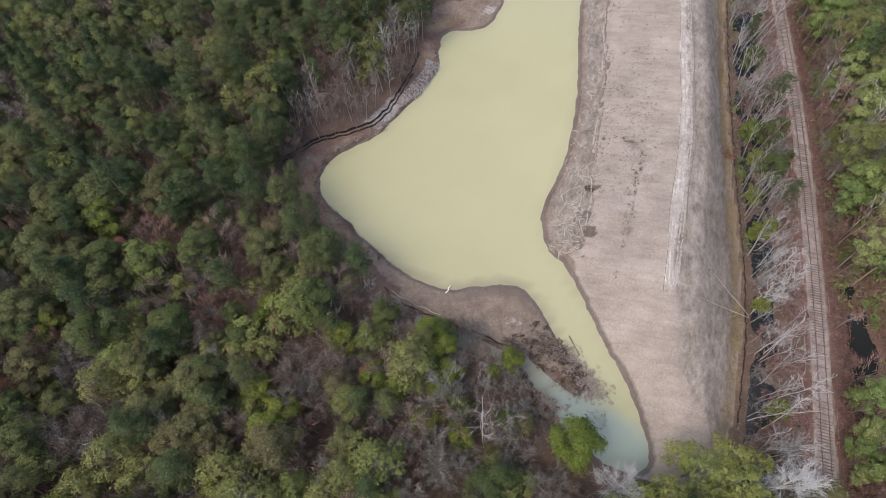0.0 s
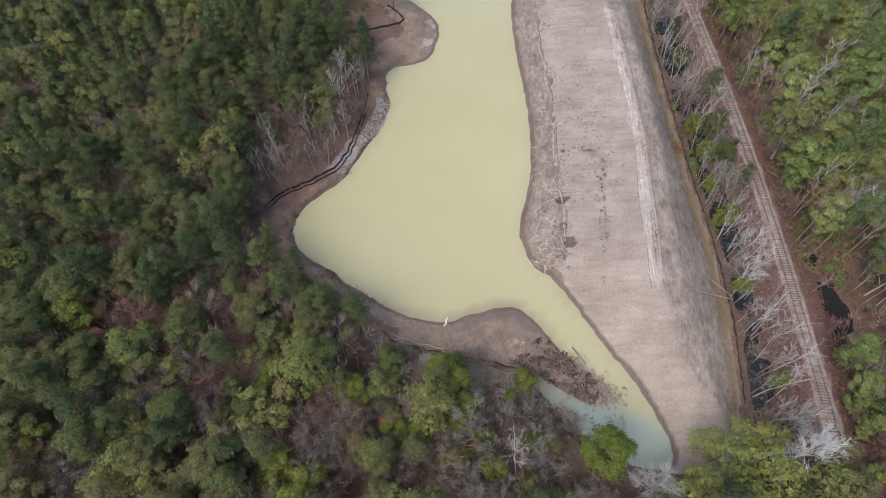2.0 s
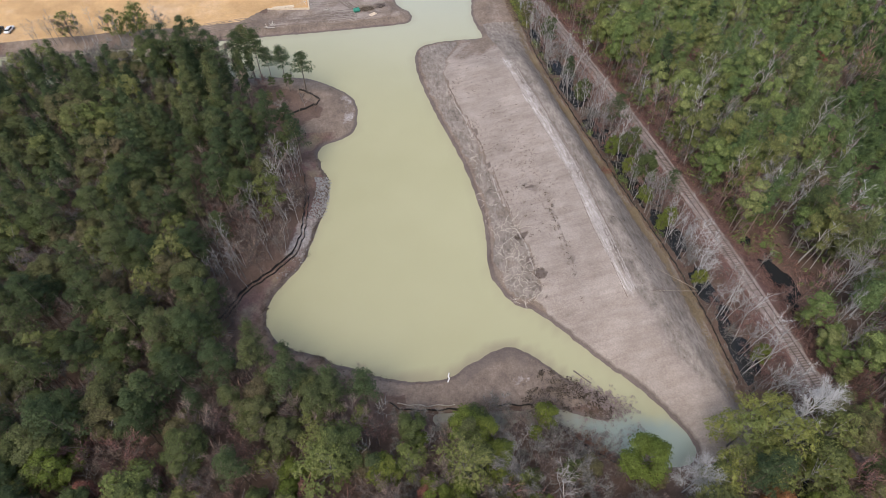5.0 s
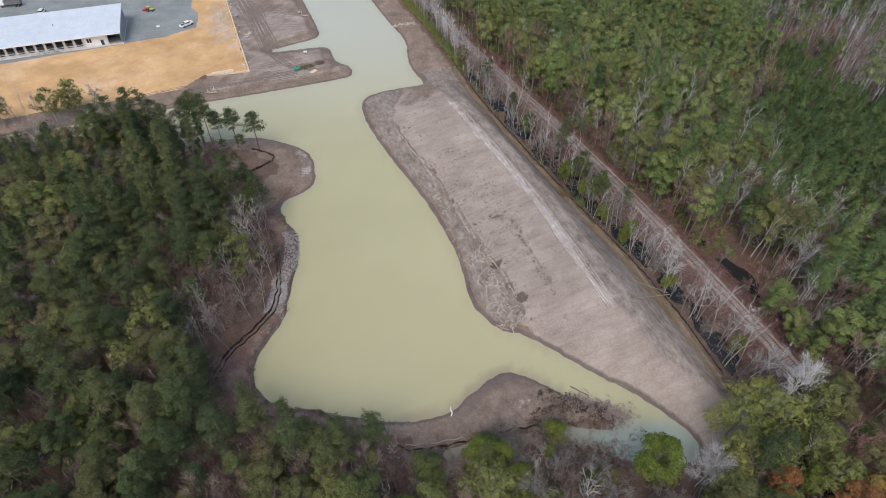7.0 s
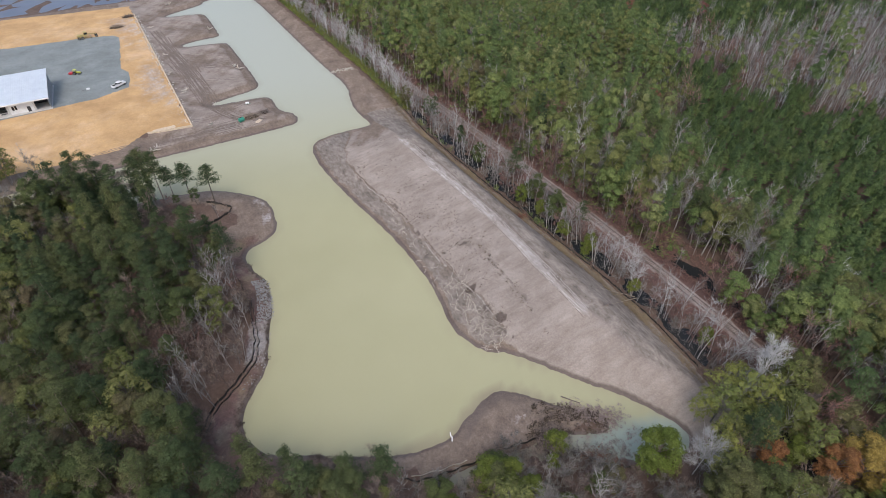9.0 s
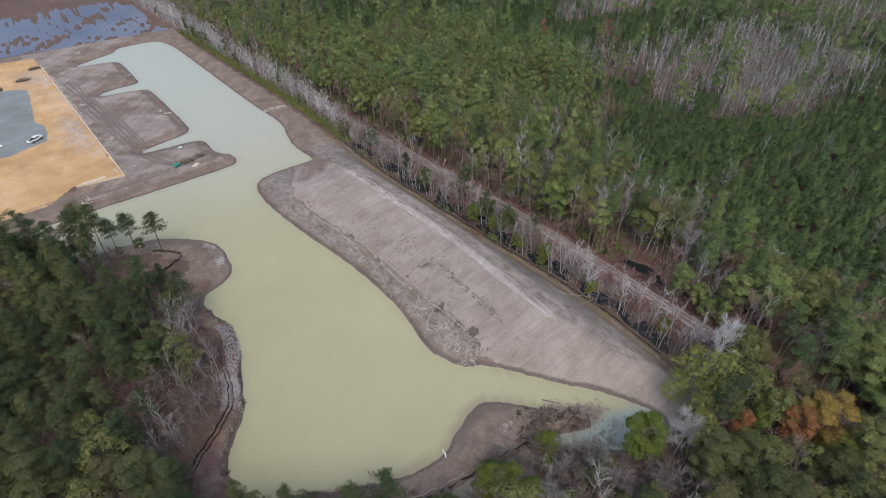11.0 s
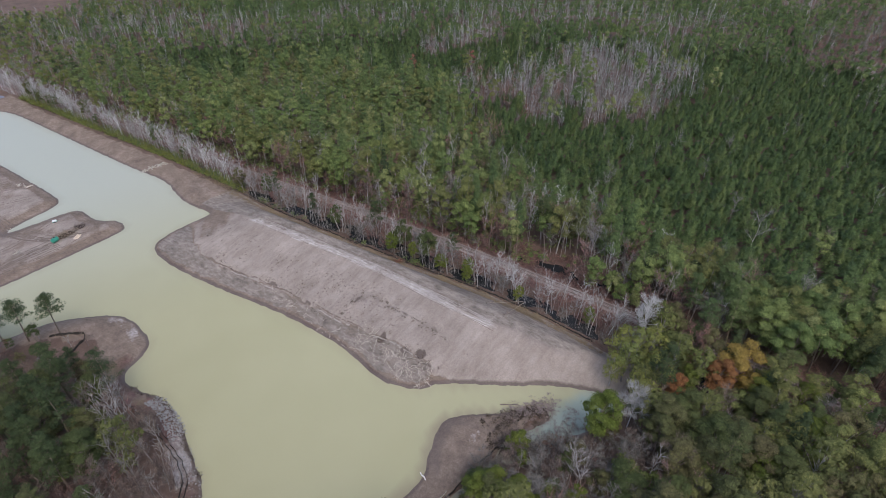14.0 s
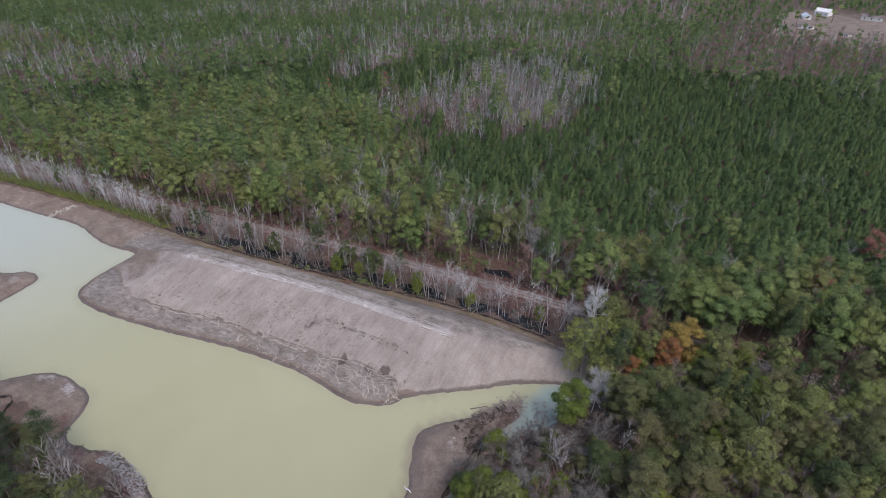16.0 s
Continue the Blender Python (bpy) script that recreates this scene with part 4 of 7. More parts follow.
SHAPE = {"willow": "leafy", "ashen": "bare", "eleafy": "leafy", "epine": "pine", "lime": "leafy", "olive": "leafy", "rust": "leafy", "orange": "leafy", "gold": "leafy", "greytwig": "twig", "redtwig": "twig"}
TREE_TAGS = {
    "tuft": ("pine_tree", "slender pine with a bare trunk and a tufted rounded crown", "pine tree", "pines on the point"),
    "pine": ("pine_tree", "tall dark green pine tree with tufted boughs", "pine tree", "pines of the near wood"),
    "leafy": ("broadleaf_tree", "green broadleaf tree with a rounded leafy crown", "tree", "broadleaf trees of the near wood"),
    "lime": ("lime_green_tree", "bright yellow-green leafy tree beside the bank", "tree", "bright green trees"),
    "olive": ("olive_tree_crown", "olive-yellow thinly leaved tree turning in autumn", "tree", "olive-yellow trees"),
    "rust": ("rusty_red_tree", "small rusty-red autumn-leaved tree in the wood", "tree", "rusty red trees"),
    "orange": ("orange_tree", "orange-red autumn-leaved tree among green crowns", "tree", "orange trees"),
    "gold": ("golden_tree", "golden-yellow autumn-leaved tree", "tree", "golden trees"),
    "willow": ("willow_tree", "thin yellow-green willow at the foot of the berm", "tree", "willows at the berm's end"),
    "epine": ("green_pine_tree", "large pine with a full crown in a sunlit green", "pine tree", "green pines by the track"),
    "eleafy": ("light_green_tree", "light green broadleaf tree with a full crown", "tree", "light green trees"),
    "pole": ("pale_bare_tree", "tall pale leafless tree with a straight slender trunk", "tree", "pale bare trees of the swamp"),
    "bare": ("bare_tree", "pale grey leafless tree with a thin straight trunk", "tree", "bare grey trees"),
    "twig": ("bare_brown_tree", "leafless brown-purple tree with dense fine twigs", "tree", "bare brown trees"),
    "white": ("white_bare_tree", "whitish leafless tree with spreading limbs in the swamp", "tree", "white bare trees"),
    "redtwig": ("bare_red_tree", "leafless red-brown tree with dense fine twigs", "tree", "bare red-brown trees"),
    "greytwig": ("bare_grey_tree", "leafless grey tree with dense fine twigs", "tree", "bare twiggy grey trees"),
}
MODEL = {}


def model(kind, i):
    """The meshes of one kind and shape, made once."""
    if (kind, i) not in MODEL:
        w, l = HIGH[SHAPE.get(kind, kind)][i]
        if kind in ("olive", "willow"):
            l = l[::2 if kind == "olive" else 3]
        MODEL[kind, i] = (quads_mesh("trunk", w, WOODS[kind]), None if l is None else leaf_mesh("crown", l, LEAVES[kind]))
    return MODEL[kind, i]


def tree(kind, x, y, scale=1.0, turn=None, i=None, label="", lean=0.0, z=None):
    i = int(rng.integers(0, 4)) if i is None else i
    name, lab, cat, grp = TREE_TAGS[kind]
    wood, crown = model(kind, i)
    turn = rng.uniform(0, 360) if turn is None else turn
    s = scale * np.array([rng.uniform(0.9, 1.12)] * 2 + [rng.uniform(0.9, 1.1)])
    ob = root(name, label or lab, cat, grp, pose(x, y, gz(x, y) if z is None else z, lean, 0, turn) @ Matrix.Diagonal((*s, 1)))
    mesh_part("trunk", wood, ob)
    if crown:
        mesh_part("crown", crown, ob)
    return ob


def scatter(x0, x1, y0, y1, cell, r, jitter=0.42):
    X, Y = np.meshgrid(np.arange(x0, x1, cell), np.arange(y0, y1, cell))
    X = X + (np.arange(len(X)) % 2)[:, None] * cell / 2
    X, Y = X + r.uniform(-jitter, jitter, X.shape) * cell, Y + r.uniform(-jitter, jitter, Y.shape) * cell
    return X.ravel(), Y.ravel()


def stand(name, label, lod, rows, r, wide=1.0):
    """Many far trees joined into one wood: rows of kind, x, y, scale."""
    bins = {}
    for kind, x, y, s in rows:
        sets = lod[SHAPE.get(kind, kind)]
        w, l = sets[int(r.integers(0, len(sets)))]
        a = r.uniform(0, 6.283)
        v = wide if l is not None else 1.0
        c, n = math.cos(a) * s * v, math.sin(a) * s * v
        m = np.array([[c, -n, 0], [n, c, 0], [0, 0, s * r.uniform(0.85, 1.15)]])
        o = np.array([x, y, gz(x, y)])
        t = r.uniform(0, 1)
        for key, q in (("w" + kind, w), ("l" + kind, l)):
            if q is not None:
                b = bins.setdefault(key, ([], []))
                g = q @ m.T
                if key[0] == "l" and q.shape[1] == 4:
                    g[:, :3] += o
                    g[:, 3] /= np.linalg.norm(g[:, 3], axis=1)[:, None] + 1e-9
                else:
                    g += o
                b[0].append(g)
                b[1].append(np.full(len(q), t))
    holder = tagged(new(name), label, "woods", kind="stuff")
    for key, (q, t) in sorted(bins.items()):
        mat = (WOODS if key[0] == "w" else LEAVES)[key[1:]]
        me = (quads_mesh if key[0] == "w" else leaf_mesh)(name, np.concatenate(q), mat, np.concatenate(t))
        mesh_part("trunks" if key[0] == "w" else "crowns", me, holder)
    return holder


def choose(r, table):
    k = list(table)
    p = np.array([table[i] for i in k], float)
    return k[int(r.choice(len(k), p=p / p.sum()))]


# single trees that stand out
tree("lime", -28.5, 30.0, 0.72, i=0, label="bright lime-green leafy tree standing out of the wood")
tree("lime", 14.2, 24.0, 1.08, i=1, label="bright green leafy tree at the channel's end")
tree("lime", 1.0, 36.0, 0.55, i=2)
tree("lime", -14.2, 35.8, 0.78, i=3)
tree("lime", -8.7, 30.0, 0.66, i=1)
tree("lime", -20.5, 24.5, 0.6, i=2)
tree("lime", -38.5, 17.0, 0.75, i=0)
tree("lime", -33, 11, 0.8, i=3)
tree("rust", -48.0, 21.5, 0.62, i=0)
tree("rust", -65.5, 15.3, 0.5, i=1)
tree("rust", -83, 14, 0.6, i=2)
tree("rust", -104, 62, 0.6, i=3)
tree("orange", 33.4, 14.3, 0.76, i=0, label="small orange-red autumn-leaved tree beside a silver bare tree")
tree("orange", 41.5, 7.8, 0.9, i=1)
tree("gold", 46.6, 5.0, 1.05, i=2, label="golden-yellow autumn-leaved tree beside an orange one")
tree("willow", 33.5, 26.6, 1.0, i=0, label="thin yellow-green willow-like tree at the foot of the berm")
tree("willow", 37.5, 29.8, 0.85, i=1)
tree("willow", 29.5, 21.5, 0.8, i=2)
tree("willow", 40.5, 23.5, 0.9, i=3)
tree("willow", 35.5, 20.0, 0.85, i=0)
tree("willow", 31.0, 28.5, 0.7, i=1)
tree("willow", 38.0, 25.5, 1.0, i=2)
tree("willow", 43.5, 30.5, 0.7, i=0)
tree("willow", 25.5, 18.5, 0.8, i=3)
tree("olive", 54.5, 190, 1.35, i=0, label="tall pale yellow-green tree at the edge of the far wood")


def silver_tree(x, y, seed, h, label, lean=0.0, turn=0.0, wide=0.8, low=0.22, fine=2600, limbs=12, reach=0.32):
    r = np.random.default_rng(seed)
    ob = root("silver_bare_tree", label, "tree", "", pose(x, y, gz(x, y), lean, 0, turn))
    wood = bare_tree(r, h, 4, limbs, 0.14, wide, low, twigs=3, reach=reach)
    mesh_part("trunk", quads_mesh("trunk", wood, SILVER), ob)
    mesh_part("crown", quads_mesh("crown", twiggy(r, h, wood, fine, 1.1, 0.6, 0.024), SILVER), ob)
    return ob


silver_tree(21.8, 20.2, 5, 13.0, "round silver-white leafless tree at the channel's end", wide=0.85, low=0.36, reach=0.22)
silver_tree(45.2, 27.0, 6, 20.0, "tall pale leafless tree beside the track", 2, 75, 0.30, 0.45, 700, 10, 0.19)
silver_tree(46.8, 28.2, 7, 18.0, "pale leafless tree with a slender trunk", -2, 60, 0.30, 0.45, 500, 9, 0.19)
silver_tree(47.5, 36.0, 8, 11.0, "pale leafless tree standing in the swamp", 6, 30, 0.34, 0.42, 200, 6)
tree("redtwig", 45.0, 16.7, 1.15, i=1)
tree("lime", 44.0, -0.8, 0.85, i=2)
for px, py, ps in ((61, 10.5, 0.95), (56.5, 15.5, 0.8), (67, 16, 0.95), (63, 21, 0.85), (69, 8, 0.9)):
    tree("epine", px, py, ps)
for px, py in ((64, 3), (67.5, -2), (71, -8), (59, -3), (75, -3), (78, 4)):
    tree("eleafy", px, py, 1.0)
for px, py, ps in ((36.3, 6.2, 0.5), (34.5, 9.5, 0.45), (30.0, 12.0, 0.5), (42.0, 2.5, 0.5), (38.5, 4.0, 0.45)):
    tree("leafy", px, py, ps)
# the pines on the point
for px, py, ps, pi in ((-42.4, 149.6, 0.80, 0), (-48.6, 153.6, 0.82, 1), (-56.0, 157.6, 1.0, 2), (-58.5, 160.0, 1.05, 3), (-60.5, 157.0, 1.0, 0), (-53.0, 156.5, 0.7, 1)):
    tree("tuft", px, py, ps, i=pi, label="tall slender pine on the wooded point above the water")
for px, py, ps, pi in ((-66, 152, 1.0, 0), (-70, 156, 1.05, 2), (-66, 146, 0.98, 3), (-74, 151, 1.0, 1), (-75, 160, 1.05, 0), (-79, 157, 0.95, 2), (-70, 161, 0.9, 3), (-84, 160, 0.85, 1)):
    tree("pine", px, py, ps, i=pi)
r = np.random.default_rng(19)
for px in np.arange(-132, -90, 2.2):
    tree(choose(r, {"olive": 0.5, "bare": 2.0, "twig": 2.0, "greytwig": 1.0}), px + r.normal(), 189.0 + r.uniform(-0.8, 2.0), r.uniform(0.6, 0.95), label="thin half-bare tree on the bank below the sandy yard")
for px, py in zip(*scatter(-128, -66, 156, 166.5, 3.4, r)):
    if shore_d(px, py) > 1.2 and px < -64 - 0.6 * (py - 156):
        tree(choose(r, {"olive": 1.4, "bare": 1.0, "twig": 2.6, "leafy": 2.0, "pine": 1.0} if px > -88 else {"olive": 1.0, "bare": 1.6, "twig": 2.6, "greytwig": 2.2}), px, py, r.uniform(0.85, 1.1), label="tree of the wood's far shore beside the narrow channel")

# ---- near woods ----
SPECIAL = ((13, 23.6), (19.9, 19.6), (33.4, 14.3), (40.2, 7.4), (46, 5.2), (16.5, 19), (10, 22.5), (44.5, 27), (36.5, 6.5), (30.5, 12.5), (42, 4))
r = np.random.default_rng(21)
near, count = [], {}
X, Y = scatter(-178, 62, -62, 178, 4.15, r)
D = to_shore(X, Y)


def west_wood(x, y, d):
    """Kinds of tree in the wood round the pond, or none."""
    n1, n2 = float(wave(x, y, 0.045, 2)), float(wave(x, y, 0.10, 6))
    if x > 14 or y < 8:
        t = {"leafy": 3.4, "olive": 2.8, "pine": 0.8, "twig": 1.3, "greytwig": 0.5, "rust": 0.12, "lime": 0.5}
        if x < 14:
            t["twig"], t["greytwig"], t["redtwig"] = 3.0, 1.8, 0.8
        if n1 > 0.25:
            t["pine"] += 1.2
    elif y < 42:
        t = {"leafy": 2.4, "twig": 3.0, "greytwig": 1.8, "pine": 1.2, "olive": 0.7, "lime": 0.6, "redtwig": 0.7, "rust": 0.12}
        if x > -14:
            t = {"greytwig": 3.4, "twig": 1.4, "leafy": 0.6, "lime": 0.9, "bare": 0.8}
    else:
        t = {"pine": 3.8, "leafy": 2.6, "olive": 0.35, "twig": 2.4, "greytwig": 0.6, "redtwig": 0.6}
        if n1 > 0.3:
            t = {"pine": 4, "leafy": 2, "olive": 0.3, "twig": 0.7}
        if n1 < -0.45:
            t = {"pine": 2.4, "leafy": 2.6, "olive": 1.0, "twig": 2.2, "greytwig": 0.8}
    if y > 104:
        t = {"pine": 7, "leafy": 1.2, "twig": 0.5, "olive": 0.2}
    if x < -82:
        t = {"pine": 2.8, "leafy": 2.8, "olive": 0.8, "twig": 2.0, "greytwig": 0.9} if y < 112 else {"pine": 4.4, "leafy": 2.2, "olive": 0.4, "twig": 1.0}
    if -66 < x < -42 and 70 < y < 116 and d < 15:
        t = {"bare": 4.0, "twig": 2.2, "greytwig": 0.8, "olive": 0.8, "leafy": 0.8}
    if n2 < -0.75 and r.uniform() < 0.5:
        return None
    return t


for x, y, d in zip(X, Y, D):
    if d < (4.6 if -52 < x < -22 and y > 42 else 3.2 if y > 42 else 1.6) or y < -30 - 0.6 * max(0, x - 10) or x < -112 - 0.62 * (y + 20) * (y < 98) - 73 * (y >= 98):
        continue
    if y > 168 or (x > -30 and 41.5 - 0.15 * (x + 10) < y and y < 170 and x < 30) or (x > 24 and y > 24 - 0.2 * (x - 24) and x < 45):
        continue
    lim = float(west_band(y)) * 0.9 - 1.2
    if x < 12 and y > 44 and d < lim + 0.6:
        continue
    if min(math.hypot(x - a, y - b) for a, b in SPECIAL) < 4.5 or abs(x - float(rail_x(y))) < 4.0 or (x > float(rail_x(y)) and y > 25):
        continue
    if x > 38 and y > 30:
        continue
    if -30 < x < 8 and y > 37.2 - 0.15 * (x + 10):
        continue
    if y > 128 and x > -64 + 0.35 * (y - 128) and y < 162:
        # thin growth on the point
        if r.uniform() < 0.8 and d > 6.5:
            near.append((choose(r, {"twig": 3, "bare": 0.5, "redtwig": 1, "leafy": 1.2, "greytwig": 1}), x, y, 0.0))
        continue
    t = west_wood(x, y, d)
    if t:
        near.append((choose(r, t), x, y, d))
# the 300 of a kind that stand nearest the pond are trees of their own
near.sort(key=lambda k: (k[1] + 25) ** 2 + (k[2] - 55) ** 2)
far_rows = []
LIMIT = {"redtwig": 40, "pine": 150, "leafy": 160, "bare": 70, "twig": 90, "greytwig": 80, "olive": 90, "lime": 70, "rust": 20}
for kind, x, y, d in near:
    count[kind] = count.get(kind, 0) + 1
    edge = 0.55 if d == 0 else 0.8 if d < 8 else 1.0
    edge *= 1.05 if y > 118 and d > 0 else 0.72 if -32 < x < 14 and 28 < y < 42 else 1.0
    s = edge * r.uniform(0.72, 1.12) * {"pine": 0.86, "bare": 0.95, "rust": 0.6, "twig": 0.9, "greytwig": 0.85, "lime": 0.72}.get(kind, 0.92)
    if count[kind] <= LIMIT[kind]:
        tree(kind, x, y, s)
    else:
        far_rows.append((kind, x, y, s))
stand("wood", "mixed pine and broadleaf wood behind the pond", MID, far_rows, r, 1.15)

# brown undergrowth between the crowns
r = np.random.default_rng(23)
X, Y = scatter(-150, 60, -50, 160, 3.5, r)
under = []
for x, y, d in zip(X, Y, to_shore(X, Y)):
    if d < 8 or (y > 26 and x > -28) or (y > 128 and x > -64) or x < -110 - 0.5 * (y + 20) or abs(x - float(rail_x(y))) < 6:
        continue
    under.append((choose(r, {"twig": 3.0, "redtwig": 1.6, "greytwig": 1.2, "olive": 0.8}), x, y, r.uniform(0.5, 0.85)))
stand("undergrowth", "brown leafless undergrowth between the trees of the wood", LITE, under, r, 1.3)

# slender bare trunks on the west bank
r = np.random.default_rng(27)
X, Y = scatter(-68, -41, 68, 116, 2.3, r)
for x, y in zip(X, Y):
    d = shore_d(x, y)
    if float(west_band(y)) * 0.9 - 0.4 < d < 14 and r.uniform() < 0.42:
        tree(choose(r, {"bare": 1.2, "pole": 3, "twig": 1.1}), x, y, r.uniform(0.55, 0.85))

# thicket behind the spit
r = np.random.default_rng(29)
X, Y = scatter(-26, 15, 16, 41, 2.9, r)
for x, y in zip(X, Y):
    if shore_d(x, y) < 0.8 or y > 40.8 - 0.15 * (x + 10):
        continue
    k = choose(r, {"greytwig": 3.0, "twig": 1.6, "bare": 1.6, "leafy": 0.7, "lime": 0.25})
    tree(k, x, y, r.uniform(0.42, 0.66))

# ---- swamp strip along the track ----
r = np.random.default_rng(33)
swamp_rows = []
for y in np.arange(26, 470, 0.70):
    tx, rx = float(toe_x(y)), float(rail_x(y))
    x = tx + 1.6 + (rx - tx - 5.2) * 0.68 * r.uniform(0.0, 1.0)
    k = choose(r, {"pole": 3.0, "bare": 3.0, "greytwig": 0.7, "redtwig": 1.2, "leafy": 0.25} if y < 180 else {"ashen": 5.0, "bare": 1.5, "redtwig": 0.6, "leafy": 0.3})
    s = r.uniform(0.55, 0.95) * (0.7 if k in ("greytwig", "redtwig") else 1.0)
    if y < 78 and r.uniform() < 0.3:
        k = "white"
    if y < 180:
        tree(k, x, y, s, lean=r.uniform(-8, 8))
    else:
        swamp_rows.append((k, x, y, s))
stand("swamp_wood", "bare grey trees crowding the wet ditch beside the track", MID, swamp_rows, r)
for x, y, s in ((43.5, 117, 0.75), (46.8, 88, 0.6), (44.5, 80, 0.55), (42.0, 99, 0.45), (41.5, 88, 0.5), (42.5, 79, 0.42), (39.8, 107, 0.5), (38.2, 141, 0.62), (37.4, 160, 0.62), (47.5, 42, 0.5), (44, 62, 0.4)):
    tree("lime" if s < 0.56 else "pine", x, y, s, label="small green tree in the swampy strip beside the track")

# scrub crowding the east side of the track
r = np.random.default_rng(37)
for y in np.arange(24, 150, 1.15):
    x = float(rail_x(y)) + 3.4 + 5.5 * r.uniform() ** 1.3
    if 46 < y < 75 and x > float(rail_x(y)) + 4.4:
        continue
    tree(choose(r, {"redtwig": 3.0, "greytwig": 1.0, "olive": 1.3, "eleafy": 0.9, "bare": 1.0}), x, y, r.uniform(0.32, 0.62))

# ---- east woods ----
r = np.random.default_rng(44)
mid_rows, lite_rows, plant_rows, low_rows = [], [], [], []


def east_kind(x, y):
    e = x - float(rail_x(y))
    if e < 16 and y < 10:
        return {"eleafy": 2.4, "olive": 2.6, "leafy": 2.0, "redtwig": 1.6, "greytwig": 0.8, "pine": 0.6}
    n1, n2, n3 = float(wave(x, y, 0.04, 9)), float(wave(x, y, 0.09, 3)), float(wave(x, y, 0.21, 4))
    far = math.hypot(x + 60, y)
    if cleared(x, y) > 0:
        return {"eleafy": 1, "greytwig": 2} if r.uniform() < 0.04 else None
    g = min(((x - 223) / 60) ** 2 + ((y - 120) / 42) ** 2, ((x - 247) / 46) ** 2 + ((y - 226) / 15) ** 2, ((x - 168) / 24) ** 2 + ((y - 162) / 15) ** 2 + 0.2) + 0.9 * n2 + 0.75 * n3
    if g < 1:
        return {"ashen": 8, "greytwig": 2.5, "redtwig": 0.7, "eleafy": 0.5, "epine": 0.4, "young": 1.2}
    if 4.6 < e < 11.5 and 47 < y < 74:
        return None
    if e < 9:
        return {"redtwig": 2.3, "bare": 1.4, "ashen": 1.4, "eleafy": 2.2, "olive": 2.2, "epine": 1.0, "greytwig": 0.6} if e > 3.8 and r.uniform() < 0.95 and not (47 < y < 74 and e > 4.6) else None
    w = ((x - 104) / 52) ** 2 + ((y - 205) / 72) ** 2 + 0.7 * n2 + 0.5 * n3
    if w < 1:
        return {"eleafy": 3.8, "leafy": 0.8, "olive": 1.6, "epine": 3.2, "redtwig": 0.5, "bare": 1.0, "ashen": 0.5, "greytwig": 0.7}
    if e < 22 + 26 * float(step(30, 110, y)) + 14 * n1 + 8 * n3:
        return {"epine": 3.2, "eleafy": 2.0, "leafy": 0.9, "pine": 0.8, "olive": 1.4, "bare": 1.9, "ashen": 1.5, "greytwig": 2.0, "redtwig": 2.1}
    if x < 200 and 120 < y < 190 and n2 + 0.5 * n3 > 0.45:
        return {"redtwig": 3.5, "greytwig": 2.0, "bare": 1.5, "olive": 1}
    if y < 6 - 0.05 * x + 10 * n2 and x < 100 + 20 * n2:
        return {"eleafy": 2.8, "epine": 2.4, "olive": 1.6, "twig": 1.4, "redtwig": 0.7, "greytwig": 0.8, "rust": 0.15}
    if 320 < x < 470 and -100 < y < 40 + 20 * n1:
        return {"redtwig": 3.0, "greytwig": 3.0, "epine": 1.4, "young": 2.0, "ashen": 1.0} if x + 0.9 * y > 318 + 25 * n2 else {"young": 12, "epine": 1, "greytwig": 0.5}
    b1, b2 = abs(far - 445 - 16 * n1) - 26 - 24 * n2, abs(far - 565 - 26 * n1) - 20 - 26 * n2
    if (b1 < 0 and y > 90) or (b2 < 0 and y > 60):
        return {"greytwig": 2, "ashen": 6.0, "epine": 0.6, "young": 4.0}
    if far > 390 and y > 330 and x < 180:
        return {"eleafy": 1.6, "olive": 1.0, "greytwig": 1.6, "redtwig": 0.5, "ashen": 2.0, "young": 3.5}
    if far > 360:
        return {"epine": 1.4, "young": 6.5, "eleafy": 0.3, "greytwig": 0.35, "ashen": 0.25}
    return {"young": 30, "bare": 0.10, "greytwig": 0.30, "eleafy": 0.06, "epine": 0.12, "rust": 0.02}


def in_view(x, y):
    """The reach of the woods that the walk looks over."""
    far = math.hypot(x + 60, y)
    a = math.degrees(math.atan2(x + 60, y))
    return far < (540 if a < 20 else 830) and -8 < a < 118 and not (x < float(toe_x(y)) + 1 and y < 366) and not (x < 30 and 360 < y < 470)


for x0, x1, cell in ((24, 118, 3.35), (118, 320, 3.1), (320, 480, 4.8), (480, 800, 9.5)):
    X, Y = scatter(x0, x1, -170, 740, cell, r)
    for x, y in zip(X, Y):
        if not in_view(x, y) or abs(x - float(rail_x(y))) < 3.6 or (x < float(rail_x(y)) and not (x > 60 and y < 24)):
            continue
        if y < 24 and x < 62 and y > -75:
            continue
        t = east_kind(x, y)
        if not t:
            continue
        far = math.hypot(x + 60, y)
        if x < 320 and far > 390 and r.uniform() < 0.42:
            continue
        k = choose(r, t)
        s = r.uniform(0.75, 1.12) * (1.12 if x < 85 and k in ("eleafy", "olive") else 1.15 if k in ("bare", "greytwig", "redtwig") and x < 180 else 0.95 if k == "ashen" else 1.0)
        if x > 320:
            s *= 1.2 if x < 480 else 1.6
        elif k not in ("young", "ashen", "bare", "greytwig") and x > 118:
            if r.uniform() < 0.30:
                continue
            s *= 1.15
        if k == "young":
            (plant_rows if far < 390 else low_rows).append((k, x, y, s * (1.0 if far < 390 or x > 320 else 1.35)))
        elif far < 205:
            mid_rows.append((k, x, y, s))
        elif far < 360:
            lite_rows.append((k, x, y, s))
        else:
            low_rows.append((k, x, y, s * 1.05))
X, Y = scatter(140, 300, 60, 190, 4.2, r)
